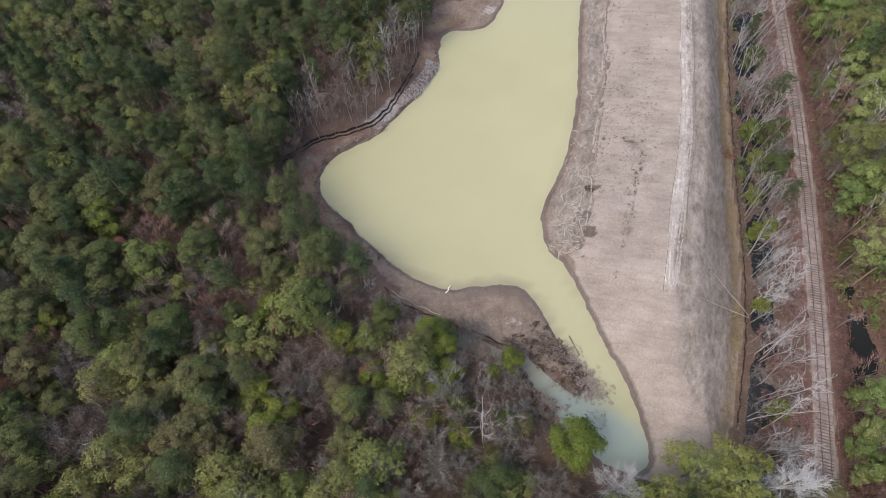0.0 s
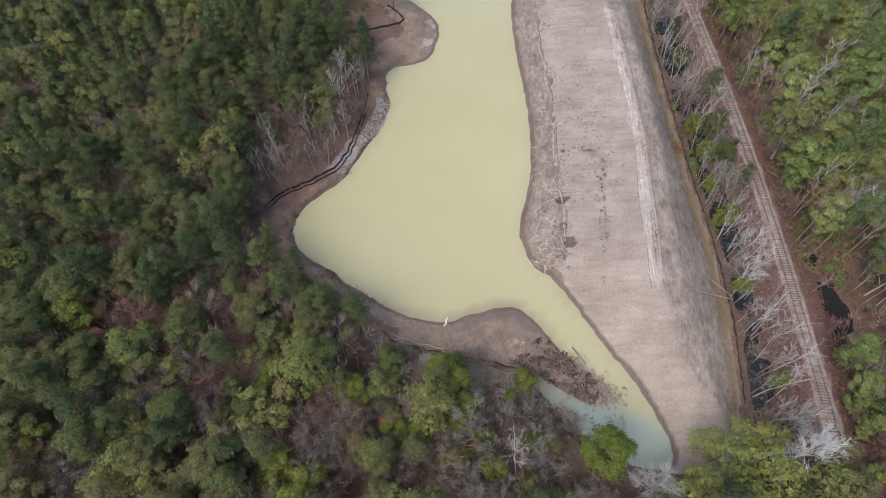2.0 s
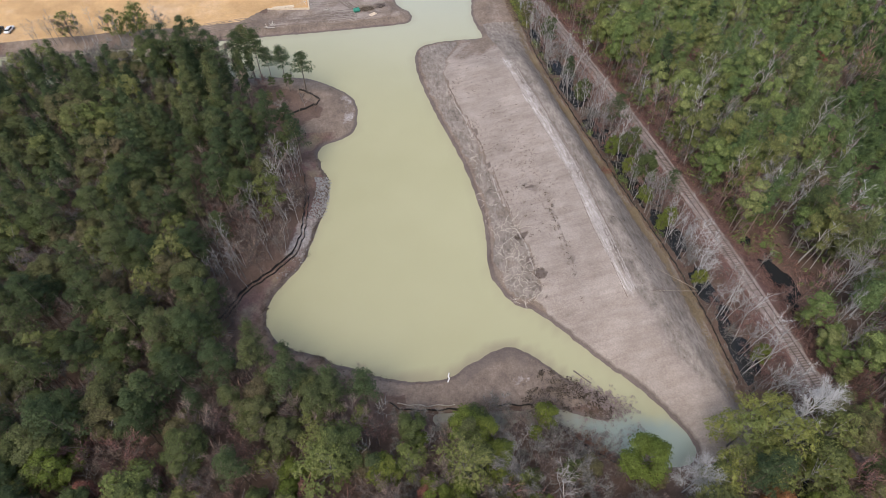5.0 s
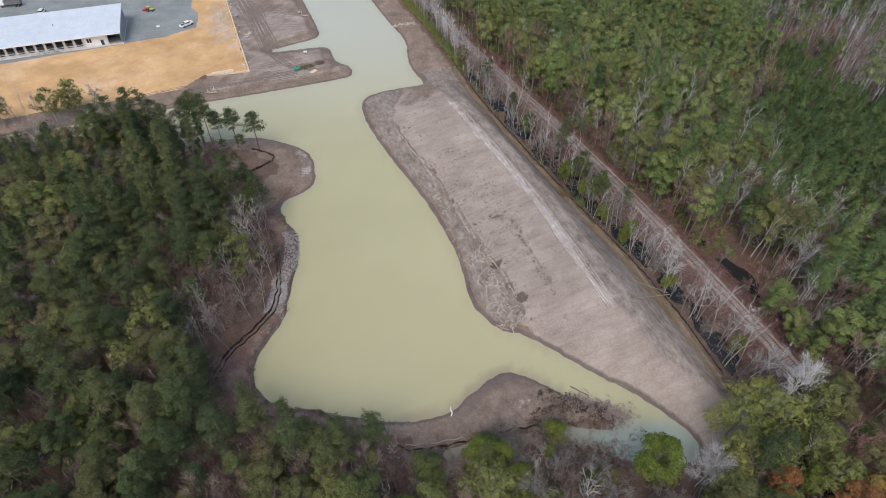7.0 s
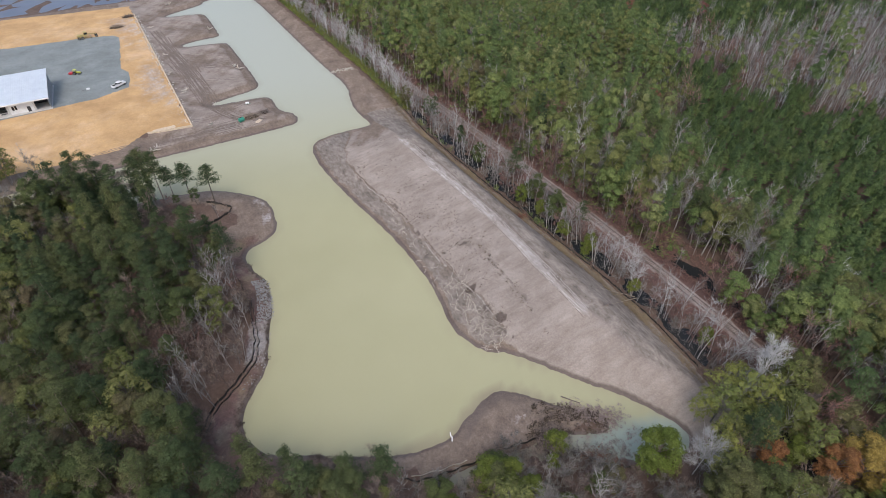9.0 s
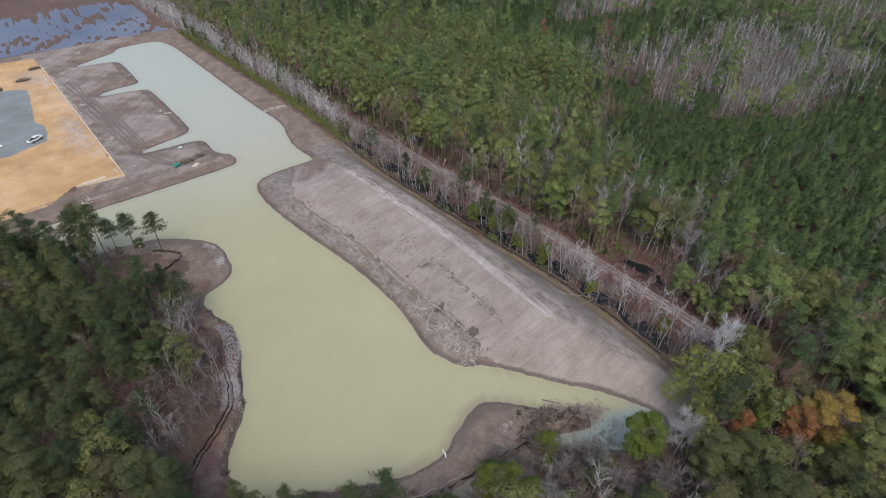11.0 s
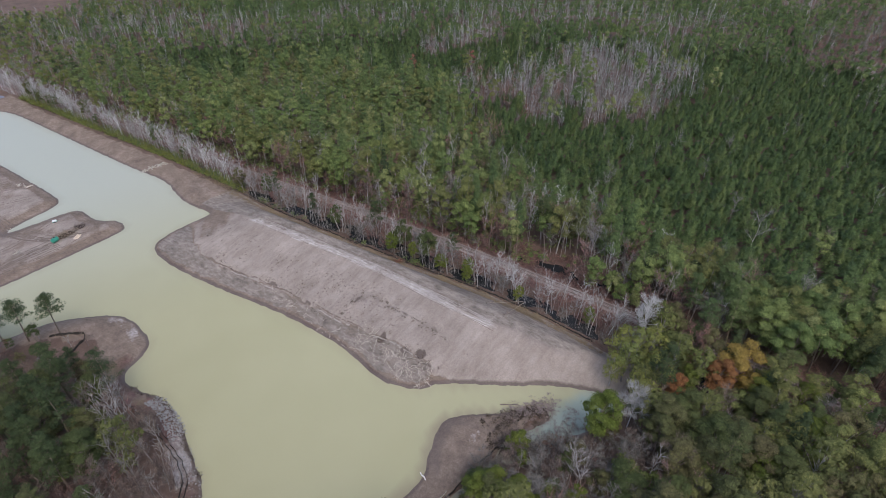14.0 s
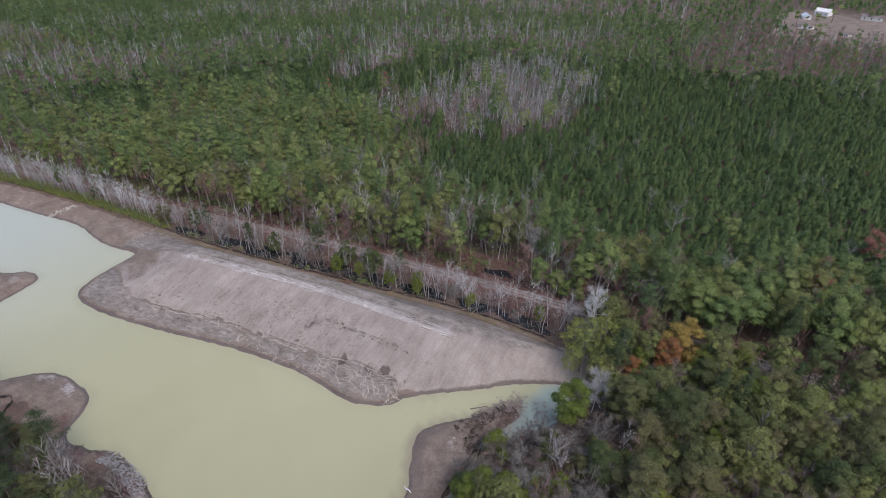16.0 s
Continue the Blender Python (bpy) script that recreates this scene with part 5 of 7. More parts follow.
for x, y in zip(X, Y):
    g = ((x - 223) / 60) ** 2 + ((y - 120) / 42) ** 2 + 0.9 * float(wave(x, y, 0.09, 3)) + 0.75 * float(wave(x, y, 0.21, 4))
    if g < 0.9:
        low_rows.append((choose(r, {"ashen": 3, "greytwig": 2}), x, y, r.uniform(0.6, 1.1)))
tree("bare", 146, 72.5, 0.8, i=1, label="single pale dead pine standing among young green ones")
stand("east_wood", "tall mixed wood of green pines and bare trees beyond the track", MID, mid_rows, r, 1.05)
stand("north_east_wood", "mixed green and bare wood stretching away beyond the track", LITE, lite_rows, r)
stand("pine_plantation", "dense young green pine plantation beyond the mixed wood", LITE, plant_rows, r)
stand("far_wood", "far wood of young pines with grey bare patches", LOW, low_rows, r)
X, Y = scatter(-120, 40, 486, 640, 9.0, r)
stand("north_wood", "distant brown and grey bare wood beyond the marsh", LOW, [(choose(r, {"twig": 4, "greytwig": 3, "pine": 1}), x, y, r.uniform(0.9, 1.4)) for x, y in zip(X, Y)], r)


# ---- railway ----
def strip_mesh(name, ys, offs, zs, material):
    """A long bar that follows the track: cross-section points offs, zs."""
    q = []
    X = rail_x(ys)
    for (o0, z0), (o1, z1) in zip(zip(offs, zs), list(zip(offs, zs))[1:]):
        a = np.stack([X + o0, ys, np.full_like(ys, z0)], 1)
        b = np.stack([X + o1, ys, np.full_like(ys, z1)], 1)
        q.append(np.stack([a[:-1], a[1:], b[1:], b[:-1]], 1))
    return quads_mesh(name, np.concatenate(q), material)


track = root("railway_track", "old single railway track with dark ties and rusty rails", "railway track")
ys = np.arange(-60, 470, 3.0)
mesh_part("ballast", strip_mesh("ballast", ys, [-2.6, -1.5, 1.5, 2.6], [1.62, 2.06, 2.06, 1.62], BALLAST), track, "brown-grey ballast bed")
for side in (-0.7175, 0.7175):
    mesh_part("rail", strip_mesh("rail", ys, [side - 0.065, side - 0.03, side + 0.03, side + 0.065], [2.14, 2.32, 2.32, 2.14], STEEL), track, "rusty steel rail")
r = np.random.default_rng(51)
tbm = bmesh.new()
box(tbm, -1.2, -0.115, 0, 1.2, 0.115, 0.10)
tme = bpy.data.meshes.new("tie")
tbm.to_mesh(tme)
tbm.free()
tme.materials.append(TIE)
ty = np.arange(30.0, 194.0, 0.56)
for y in ty:
    if r.uniform() < 0.10:
        continue
    slope = float(rail_x(y + 1) - rail_x(y - 1)) / 2
    t = mesh_part("tie", tme, track)
    t.matrix_basis = pose(float(rail_x(y)) + r.normal() * 0.05, y, 1.985 + 0.035 * math.sin(y * 0.21) + 0.02 * r.normal(), 0, 0, -math.degrees(math.atan(slope)) + r.normal() * 1.5)
segs = []
for y in np.concatenate([np.arange(-60, 30, 0.56), np.arange(194, 420, 0.56)]):
    x = float(rail_x(y))
    segs.append([x - 1.3, y, 2.1, x + 1.3, y, 2.1, 0.13, 0.13])
rest = mesh_part("distant_timber", quads_mesh("distant_timber", tubes(segs, 4), TIE), track)
rest["kind"] = "stuff"

# ---- brush along the track, the ditch and the banks ----
def brush(name, label, rows, material, r, cards=10, slim=0.35, size=0.42):
    """Low growth: rows of x, y, width, height."""
    q, t = [], []
    for x, y, w, h in rows:
        c = sprays(r, (x, y, max(gz(x, y), 0.0) + h * 0.45), w, cards, w * size, squash=h / (2 * w), slim=slim)
        q.append(c)
        t.append(np.full(len(c), r.uniform()))
    ob = tagged(new(name, leaf_mesh(name, np.concatenate(q), material, np.concatenate(t))), label, "brush", kind="stuff")
    return ob


r = np.random.default_rng(61)
rows = []
for _ in range(4600):
    y = r.uniform(-30, 330)
    o = (1 if r.uniform() < 0.62 else -1) * (2.0 + abs(r.normal()) * 3.6)
    x = float(rail_x(y)) + o
    if x > float(toe_x(y)) + 2 and gz(x, y) > 0.25:
        rows.append((x, y, r.uniform(0.5, 1.3), r.uniform(0.6, 1.8)))
for _ in range(700):
    y = r.uniform(38, 84)
    x = float(rail_x(y)) + r.uniform(4, 15)
    if gz(x, y) > 0.2:
        rows.append((x, y, r.uniform(0.5, 1.4), r.uniform(0.6, 2.0)))
brush("red_brown_brush", "leafless red-brown brush lining the railway track", rows, REDTWIGS, r, 20, slim=0.06, size=0.36)
rows = [(float(toe_x(y)) - 1.0 + r.normal() * 0.7, y, r.uniform(0.25, 0.6), r.uniform(0.3, 0.7)) for y in r.uniform(34, 205, 2200)]
brush("dry_grass", "dry straw-coloured grass tufts along the ditch", rows, surface("straw_blades", (0.14, 0.105, 0.065), (0.26, 0.20, 0.125), 2.0), r, 6)
rows = [(float(toe_x(y)) + r.uniform(0.6, 4.6), y, r.uniform(0.6, 1.4), r.uniform(0.8, 2.6)) for y in r.uniform(180, 352, 1100)]
rows += [(float(rail_x(y)) + r.uniform(7, 40), y, r.uniform(0.8, 1.8), r.uniform(0.8, 2.4)) for y in r.uniform(20, 300, 700)]
rows += [(float(rail_x(y)) + r.uniform(3.4, 13), y, r.uniform(0.9, 1.7), r.uniform(1.5, 4.0)) for y in r.uniform(66, 300, 420)]
rows += [(float(toe_x(y)) + r.uniform(1.4, 3.4), y, r.uniform(0.5, 1.0), r.uniform(0.8, 2.2)) for y in (list(r.uniform(92, 102, 30)) + list(r.uniform(116, 122, 16)) + list(r.uniform(76, 80, 12)) + list(r.uniform(140, 170, 40)))]
hedge = [(float(toe_x(y)) + 0.4 + 3.0 * r.uniform() ** 1.3, y, r.uniform(0.6, 1.3), r.uniform(1.0, 3.0)) for y in np.concatenate([r.uniform(212, 352, 760), r.uniform(176, 212, 110)])]
brush("ditch_hedge", "bright yellow-green shrubs lining the ditch beside the bank road", hedge, WILLOW, r, 20)
rows = [k for k in rows if gz(k[0], k[1]) > 0.25]
brush("green_shrubs", "low green shrubs along the ditch and under the trees", rows, EASTLEAF, r, 16)
rows = [(float(toe_x(y)) - 0.4 + r.normal() * 0.8, 101.5 + r.normal() * 0.9, r.uniform(0.4, 0.8), r.uniform(0.4, 1.0)) for y in np.full(26, 101.5)]
brush("rust_brush_heap", "heap of rusty brown dead pine brush beside the ditch", rows, RUST, r, 10)
rows = []
while len(rows) < 260:
    x, y = r.uniform(-26, 17), r.uniform(34, 47)
    d = shore_d(x, y)
    if 0.2 < d < 4 and (y < 43.5 or x > 3):
        rows.append((x, y, r.uniform(0.3, 0.8), r.uniform(0.3, 0.8)))
while len(rows) < 520:
    k = int(r.integers(0, len(SHORE)))
    x, y = SHORE[k] + r.normal(size=2) * 0.8
    if x < -26 and y < 120 and shore_d(x, y) > 0.0:
        rows.append((x, y, r.uniform(0.2, 0.55), r.uniform(0.2, 0.6)))
brush("shore_weeds", "dark dead weeds and clods along the muddy shore", rows, TUFT, r, 9)
rows = [(9.5 + 6.5 * t + r.normal() * 1.3, 42.8 - 5.0 * t + r.normal() * 1.3, r.uniform(0.18, 0.45), r.uniform(0.12, 0.35)) for t in r.uniform(0, 1.2, 620)]
rows += [(r.uniform(8, 20), r.uniform(28, 38), r.uniform(0.15, 0.5), r.uniform(0.06, 0.2)) for _ in range(150)]
brush("spit_weeds", "dull purple-brown dead weeds on the end of the spit", rows, surface("dead_weed_blades", (0.15, 0.115, 0.105), (0.34, 0.28, 0.26), 1.4), r, 10, size=0.5)
rows = [(x + r.normal() * 0.7, y + r.normal() * 0.7, r.uniform(0.4, 0.8), r.uniform(0.5, 1.1)) for x, y in ((7.0 + 5.0 * t, 33.2 - 5.2 * t) for t in r.uniform(0, 1, 90))]
brush("rusty_grass", "rusty brown dead grass on the backwater's bank", rows, surface("rusty_blades", (0.12, 0.062, 0.040), (0.24, 0.13, 0.085), 2.0), r, 9)
rows = []
for y in r.uniform(24, 330, 1700):
    a, b = float(toe_x(y)) + 1.0, float(rail_x(y)) - 3.0
    rows.append((r.uniform(a, b), y, r.uniform(0.5, 1.1), r.uniform(0.8, 2.4)))
brush("swamp_brush", "grey leafless brush standing in the wet strip beside the track", rows, GREYTWIGS, r, 16, slim=0.05, size=0.4)
# weeds and clods dotted over the graded slope
rows = []
for cx0, cy0, sx, sy, n in ((4.1, 146.5, 1.2, 0.8, 16), (7.4, 139.6, 1.6, 0.7, 10), (6.0, 124.5, 0.8, 3.0, 16), (8.8, 113, 1.3, 1.0, 14), (8.6, 96, 1.2, 0.9, 14), (14, 128, 3, 4, 26), (15.5, 108, 3, 4, 34), (13, 97, 2.5, 3, 26), (16.8, 82, 0.5, 9, 90), (12, 150, 3, 5, 30), (11, 118, 4, 14, 110), (13, 100, 3.5, 16, 110), (9.3, 70, 1.2, 1.6, 40), (8.2, 81, 1.2, 0.7, 30), (9, 84, 1.2, 5, 16), (18.5, 92, 1.5, 5, 22), (2.0, 138, 0.8, 8, 26), (5.6, 110, 0.7, 9, 30), (31, 92, 3, 30, 60)):
    rows += [(cx0 + r.normal() * sx, cy0 + r.normal() * sy, r.uniform(0.22, 0.5), r.uniform(0.18, 0.4)) for _ in range(n)]
rows = [k for k in rows if gz(k[0], k[1]) > 0.3]
brush("slope_weeds", "small dark weed tufts and clods dotting the graded slope", rows, TUFT, r, 7)


def sticks(name, label, rows, material, r, kids=3):
    """Bleached sticks lying about: rows of x, y, length."""
    segs = []
    for x, y, l in rows:
        a = r.uniform(0, 6.283)
        p = np.array([x, y])
        for k in range(5):
            a2 = a + r.normal() * 0.5
            q = p + np.array([math.cos(a2), math.sin(a2)]) * l / 5
            z0, z1 = gz(*p) + 0.10 + 0.05 * k % 0.2, gz(*q) + 0.12
            segs.append([*p, z0, *q, z1, 0.052 - 0.007 * k, 0.045 - 0.007 * k])
            if k and r.uniform() < 0.75:
                b = a2 + r.choice([-1, 1]) * r.uniform(0.5, 1.1)
                e = q + np.array([math.cos(b), math.sin(b)]) * l * 0.3 * r.uniform(0.5, 1.2)
                segs.append([*q, z1, *e, gz(*e) + 0.16, 0.032, 0.014])
            p = q
    return tagged(new(name, quads_mesh(name, tubes(segs, 4), material)), label, "driftwood", kind="stuff")


rows = [(r.uniform(2.2, 8.5), r.uniform(63.5, 88), r.uniform(1.5, 3.8)) for _ in range(80)]
rows += [(r.uniform(1.2, 5.5), r.uniform(88, 122), r.uniform(0.8, 2.0)) for _ in range(26)]
rows += [(r.uniform(0.5, 3), r.uniform(112, 122), r.uniform(2, 3)) for _ in range(3)]
sticks("driftwood", "bleached dead branches strewn over the lower slope", rows, LOGWOOD, r)
rows = [(r.uniform(4, 14), r.uniform(39, 46), r.uniform(0.6, 1.5)) for _ in range(26)]
rows = [k for k in rows if gz(k[0], k[1]) > 0.1]
sticks("spit_sticks", "grey dead sticks on the muddy spit", rows, POSTWOOD, r)


# ---- logs ----
def log(name, label, a, b, r0, r1, material, seed, limbs=0):
    r = np.random.default_rng(seed)
    a, b = np.array(a, float), np.array(b, float)
    n, segs = 7, []
    for i in range(n):
        p, q = a + (b - a) * i / n, a + (b - a) * (i + 1) / n
        w = np.array([0, 0, 0.04 * math.sin(i * 1.3)])
        segs.append([*(p + w), *(q + np.array([0, 0, 0.04 * math.sin((i + 1) * 1.3)])), r0 + (r1 - r0) * i / n, r0 + (r1 - r0) * (i + 1) / n])
    ob = root(name, label, "log")
    mesh_part("stem", quads_mesh("stem", tubes(segs, 7), material), ob)
    if limbs:
        ls = []
        for _ in range(limbs):
            t = r.uniform(0.75, 1.0)
            p = a + (b - a) * t
            e = p + np.array([r.normal(), r.normal(), abs(r.normal()) * 0.5]) * 1.1
            ls.append([*p, *e, 0.05, 0.015])
        mesh_part("branching_top", quads_mesh("branching_top", tubes(ls, 3), BROWNWOOD), ob, "thin dark branching top")
    return ob


log("fallen_log", "long bleached fallen tree trunk lying across the ditch", (42.3, 58.9, 3.3), (31.5, 59.0, gz(31.5, 59.0) + 0.14), 0.09, 0.04, OLDLOG, 1, 30)
log("fallen_log", "slim bleached fallen trunk resting on the berm", (42.2, 59.4, 3.3), (34.6, 66.2, gz(34.6, 66.2) + 0.10), 0.08, 0.03, OLDLOG, 2, 4)
log("fallen_log", "dark waterlogged log floating beside the spit", (10.6, 46.2, 0.05), (13.2, 43.0, 0.05), 0.16, 0.10, TIE, 3)
log("fallen_log", "dark fallen trunk beside the railway track", (58.5, 95.0, gz(58.5, 95) + 0.15), (63.5, 94.0, gz(63.5, 94) + 0.15), 0.2, 0.12, TIE, 4)


# ---- silt fences ----
def silt_fence(label, pts, high=0.75, fabric=FABRIC, gap=2.6, seed=0):
    r = np.random.default_rng(seed)
    ob = root("silt_fence", label, "fence")
    p = np.array(pts, float)
    run = np.concatenate([[0], np.cumsum(np.hypot(*np.diff(p, axis=0).T))])
    s = np.arange(0, run[-1], 0.65)
    x, y = np.interp(s, run, p[:, 0]), np.interp(s, run, p[:, 1])
    x, y = x + 0.12 * np.sin(s * 1.9), y + 0.12 * np.cos(s * 1.6)
    z = ground_z(x, y)
    top = z + high * (0.8 + 0.25 * np.sin(s * 0.9) * np.sin(s * 2.3))
    q = []
    for o in (-0.05, 0.05):
        a, b = np.stack([x + o, y + o, z - 0.1], 1), np.stack([x + o * 0.4, y + o * 0.4, top], 1)
        q.append(np.stack([a[:-1], a[1:], b[1:], b[:-1]], 1))
    a, b = np.stack([x - 0.02, y - 0.02, top], 1), np.stack([x + 0.02, y + 0.02, top], 1)
    q.append(np.stack([a[:-1], a[1:], b[1:], b[:-1]], 1))
    mesh_part("fabric", quads_mesh("fabric", np.concatenate(q), fabric), ob)
    bm = bmesh.new()
    rod(bm, (0, 0, -0.3), (0, 0, high + 0.35), 0.05, 0.045, 5)
    me = bpy.data.meshes.new("post")
    bm.to_mesh(me)
    bm.free()
    me.materials.append(POSTWOOD)
    for d in np.arange(0.5, run[-1], gap):
        px, py = float(np.interp(d, run, p[:, 0])), float(np.interp(d, run, p[:, 1]))
        t = mesh_part("post", me, ob)
        t.matrix_basis = pose(px, py, gz(px, py), r.normal() * 5, r.normal() * 5, 0)
    return ob


WEST_FENCE = [(-64, 64.5), (-60, 70.5), (-56.4, 76.2), (-50.5, 81), (-46, 85.6), (-44.2, 91), (-43.3, 98), (-42.8, 105), (-43.2, 113)]
silt_fence("black silt fence on wooden posts along the wood's edge", WEST_FENCE, 0.85)
silt_fence("second black silt fence line sagging beside the first", [(x + 0.75, y - 0.45) for x, y in WEST_FENCE[:-1]], 0.6, seed=1)
silt_fence("black silt fence rounding the bare point", [(-52, 136.5), (-47, 139), (-39.6, 142.6), (-38.3, 144.8), (-41, 148), (-45, 151.5)], 0.9, seed=2)
silt_fence("sagging black silt fence between the spit and the wood", [(-27, 44.6), (-24.8, 43.0), (-20, 42.2), (-15, 41.7), (-10.5, 41.3), (-6, 41), (0, 40.2), (3.0, 38.5), (4.5, 35), (8.5, 30), (13, 26.5)], 0.7, seed=3)
silt_fence("pale weathered silt fabric lying along the spit", [(-25.5, 44.4), (-20, 43.1), (-14, 42.4)], 0.35, PALEFABRIC, seed=4)
silt_fence("long black silt fence along the ditch below the berm", [(float(toe_x(y)) + 0.9, float(y)) for y in range(38, 214, 4)], 0.6, seed=5)

# white pipe at the waterline
pipe = root("bent_pipe", "short bent white plastic pipe at the muddy waterline", "pipe")
bm = bmesh.new()
rod(bm, (-15.1, 47.6, 0.3), (-14.7, 48.3, 0.38), 0.13, 0.13, 8)
rod(bm, (-14.7, 48.3, 0.38), (-14.85, 48.8, 0.5), 0.14, 0.14, 8)
rod(bm, (-14.85, 48.8, 0.5), (-14.55, 49.4, 0.62), 0.12, 0.10, 8)
part("tube", bm, WHITEPIPE, pipe)


# ---- stones ----
def stones(name, label, rows, material, r):
    """Loose angular stones: rows of x, y, size."""
    q = []
    base = np.array([[-1, -1, -1], [1, -1, -1], [1, 1, -1], [-1, 1, -1], [-1, -1, 1], [1, -1, 1], [1, 1, 1], [-1, 1, 1]], float) / 2
    faces = [[0, 1, 5, 4], [1, 2, 6, 5], [2, 3, 7, 6], [3, 0, 4, 7], [4, 5, 6, 7]]
    for x, y, s in rows:
        v = base * np.array([1, r.uniform(0.6, 1), r.uniform(0.5, 0.8)]) * s + r.normal(size=(8, 3)) * 0.12 * s
        v[4:, :2] *= 0.75
        a = r.uniform(0, 6.28)
        c, n = math.cos(a), math.sin(a)
        v = v @ np.array([[c, n, 0], [-n, c, 0], [0, 0, 1]]) + np.array([x, y, gz(x, y) + 0.2 * s])
        q += [v[f] for f in faces]
    return tagged(new(name, quads_mesh(name, np.array(q), material)), label, "stones", kind="stuff")


r = np.random.default_rng(71)
rows = []
while len(rows) < 620:
    x, y = r.uniform(-44, -34), r.uniform(96.5, 111.5)
    d = shore_d(x, y)
    if -0.5 < d < 3.4:
        rows.append((x, y, r.uniform(0.18, 0.42)))
while len(rows) < 760:
    x, y = r.uniform(-50, -38), r.uniform(79, 93)
    d = shore_d(x, y)
    if -0.4 < d < 2.6:
        rows.append((x, y, r.uniform(0.1, 0.3)))
stones("riprap", "grey-white riprap stones on the west bank", rows, ROCK, r)
rows = [(18.6 + 10.5 * t + r.normal() * 0.3, 225.3 - 3.6 * t + r.normal() * 0.7, r.uniform(0.25, 0.6)) for t in r.uniform(0, 1, 110)]
stones("spillway_stones", "pale stones lining the spillway through the bank", rows, ROCKTAN, r)
rows = [(-30.5 + r.normal() * 0.9, 218.6 + r.normal() * 0.7, r.uniform(0.2, 0.45)) for _ in range(16)]
stones("inlet_stones", "pale stones at the head of the inlet", rows, ROCKTAN, r)


# ---- root wads and rubbish heaps on the banks ----
def root_wad(x, y, size, seed, label="bleached uprooted stump lying on the bare bank"):
    r = np.random.default_rng(seed)
    z = gz(x, y)
    ob = root("stump", label, "stump", "stumps on the bank")
    segs = []
    d = unit([r.normal(), r.normal(), 0.15])
    c = np.array([x, y, z + 0.35 * size])
    segs.append([*c, *(c + d * 1.9 * size), 0.22 * size, 0.15 * size])
    mesh_part("stem", quads_mesh("stem", tubes(segs, 7), LOGWOOD), ob)
    segs = []
    for _ in range(11):
        e = unit(-d * 0.4 + r.normal(size=3) * 0.8) * size * r.uniform(0.7, 1.5)
        e[2] = abs(e[2])
        segs.append([*c, *(c + e * 0.5), 0.12 * size, 0.07 * size])
        segs.append([*(c + e * 0.5), *(c + e + r.normal(size=3) * 0.2), 0.07 * size, 0.02])
    mesh_part("roots", quads_mesh("roots", tubes(segs, 4), LOGWOOD), ob)
    return ob


for i, (x, y, s) in enumerate(((-15.2, 244.5, 1.3), (-16.5, 247.5, 1.0), (-18.2, 298.9, 1.2), (-38.5, 233.5, 1.1), (-39.5, 231, 0.9), (-42.0, 274.6, 1.0), (-42.3, 252.1, 0.9), (-44.2, 313.5, 1.1), (-31, 346.5, 1.2), (-34.4, 199.2, 1.0), (-56, 190.5, 1.4), (-54.5, 191.5, 1.1))):
    root_wad(x, y, s, 80 + i)


def heap(name, label, x, y, rx, ry, h, n, material, seed):
    """A tangled heap of branches on a low mound."""
    r = np.random.default_rng(seed)
    z = gz(x, y)
    ob = root(name, label, "heap")
    segs = []
    for _ in range(n):
        u, v = r.normal() * 0.4, r.normal() * 0.4
        top = h * max(0.1, 1 - u * u - v * v)
        p = np.array([x + u * rx, y + v * ry, z + top * r.uniform(0.1, 1)])
        d = unit([r.normal(), r.normal(), r.normal() * 0.3]) * r.uniform(0.5, 1.5)
        segs.append([*(p - d), *(p + d), 0.07, 0.03])
    mesh_part("tangle", quads_mesh("tangle", tubes(segs, 4), material), ob)
    bm = bmesh.new()
    bmesh.ops.create_icosphere(bm, subdivisions=3, radius=1.0)
    for v in bm.verts:
        k = 1 + 0.25 * noise.noise(v.co * 2.0 + Vector((seed, 0, 0)))
        v.co = Vector((x + v.co.x * rx * 0.7 * k, y + v.co.y * ry * 0.7 * k, z - 0.1 + max(v.co.z, -0.1) * h * 0.55 * k))
    part("mound", bm, TUFT, ob, "dark earth mound")
    return ob


heap("brush_heap", "tangled heap of dead branches and scrap on the bank", -20.5, 198.6, 4.5, 2.2, 1.5, 130, POSTWOOD, 5)
heap("brush_heap", "spread of dark dead branches beside the heap", -15.2, 200.0, 2.6, 2.0, 0.9, 60, BROWNWOOD, 6)
tank = root("green_tank", "teal-green plastic tank lying beside the brush heap", "tank")
bm = bmesh.new()
rod(bm, (-25.1, 196.8, gz(-24.3, 197) + 0.75), (-23.3, 197.4, gz(-24.3, 197) + 0.75), 0.8, 0.8, 14)
rod(bm, (-25.3, 196.73, gz(-24.3, 197) + 0.75), (-25.1, 196.8, gz(-24.3, 197) + 0.75), 0.4, 0.8, 14)
part("shell", bm, GREENPAINT, tank, smooth=False)
bm = bmesh.new()
rod(bm, (-24.2, 197.1, gz(-24.3, 197) + 1.5), (-24.2, 197.1, gz(-24.3, 197) + 1.7), 0.25, 0.22, 10)
part("cap", bm, DARK, tank)


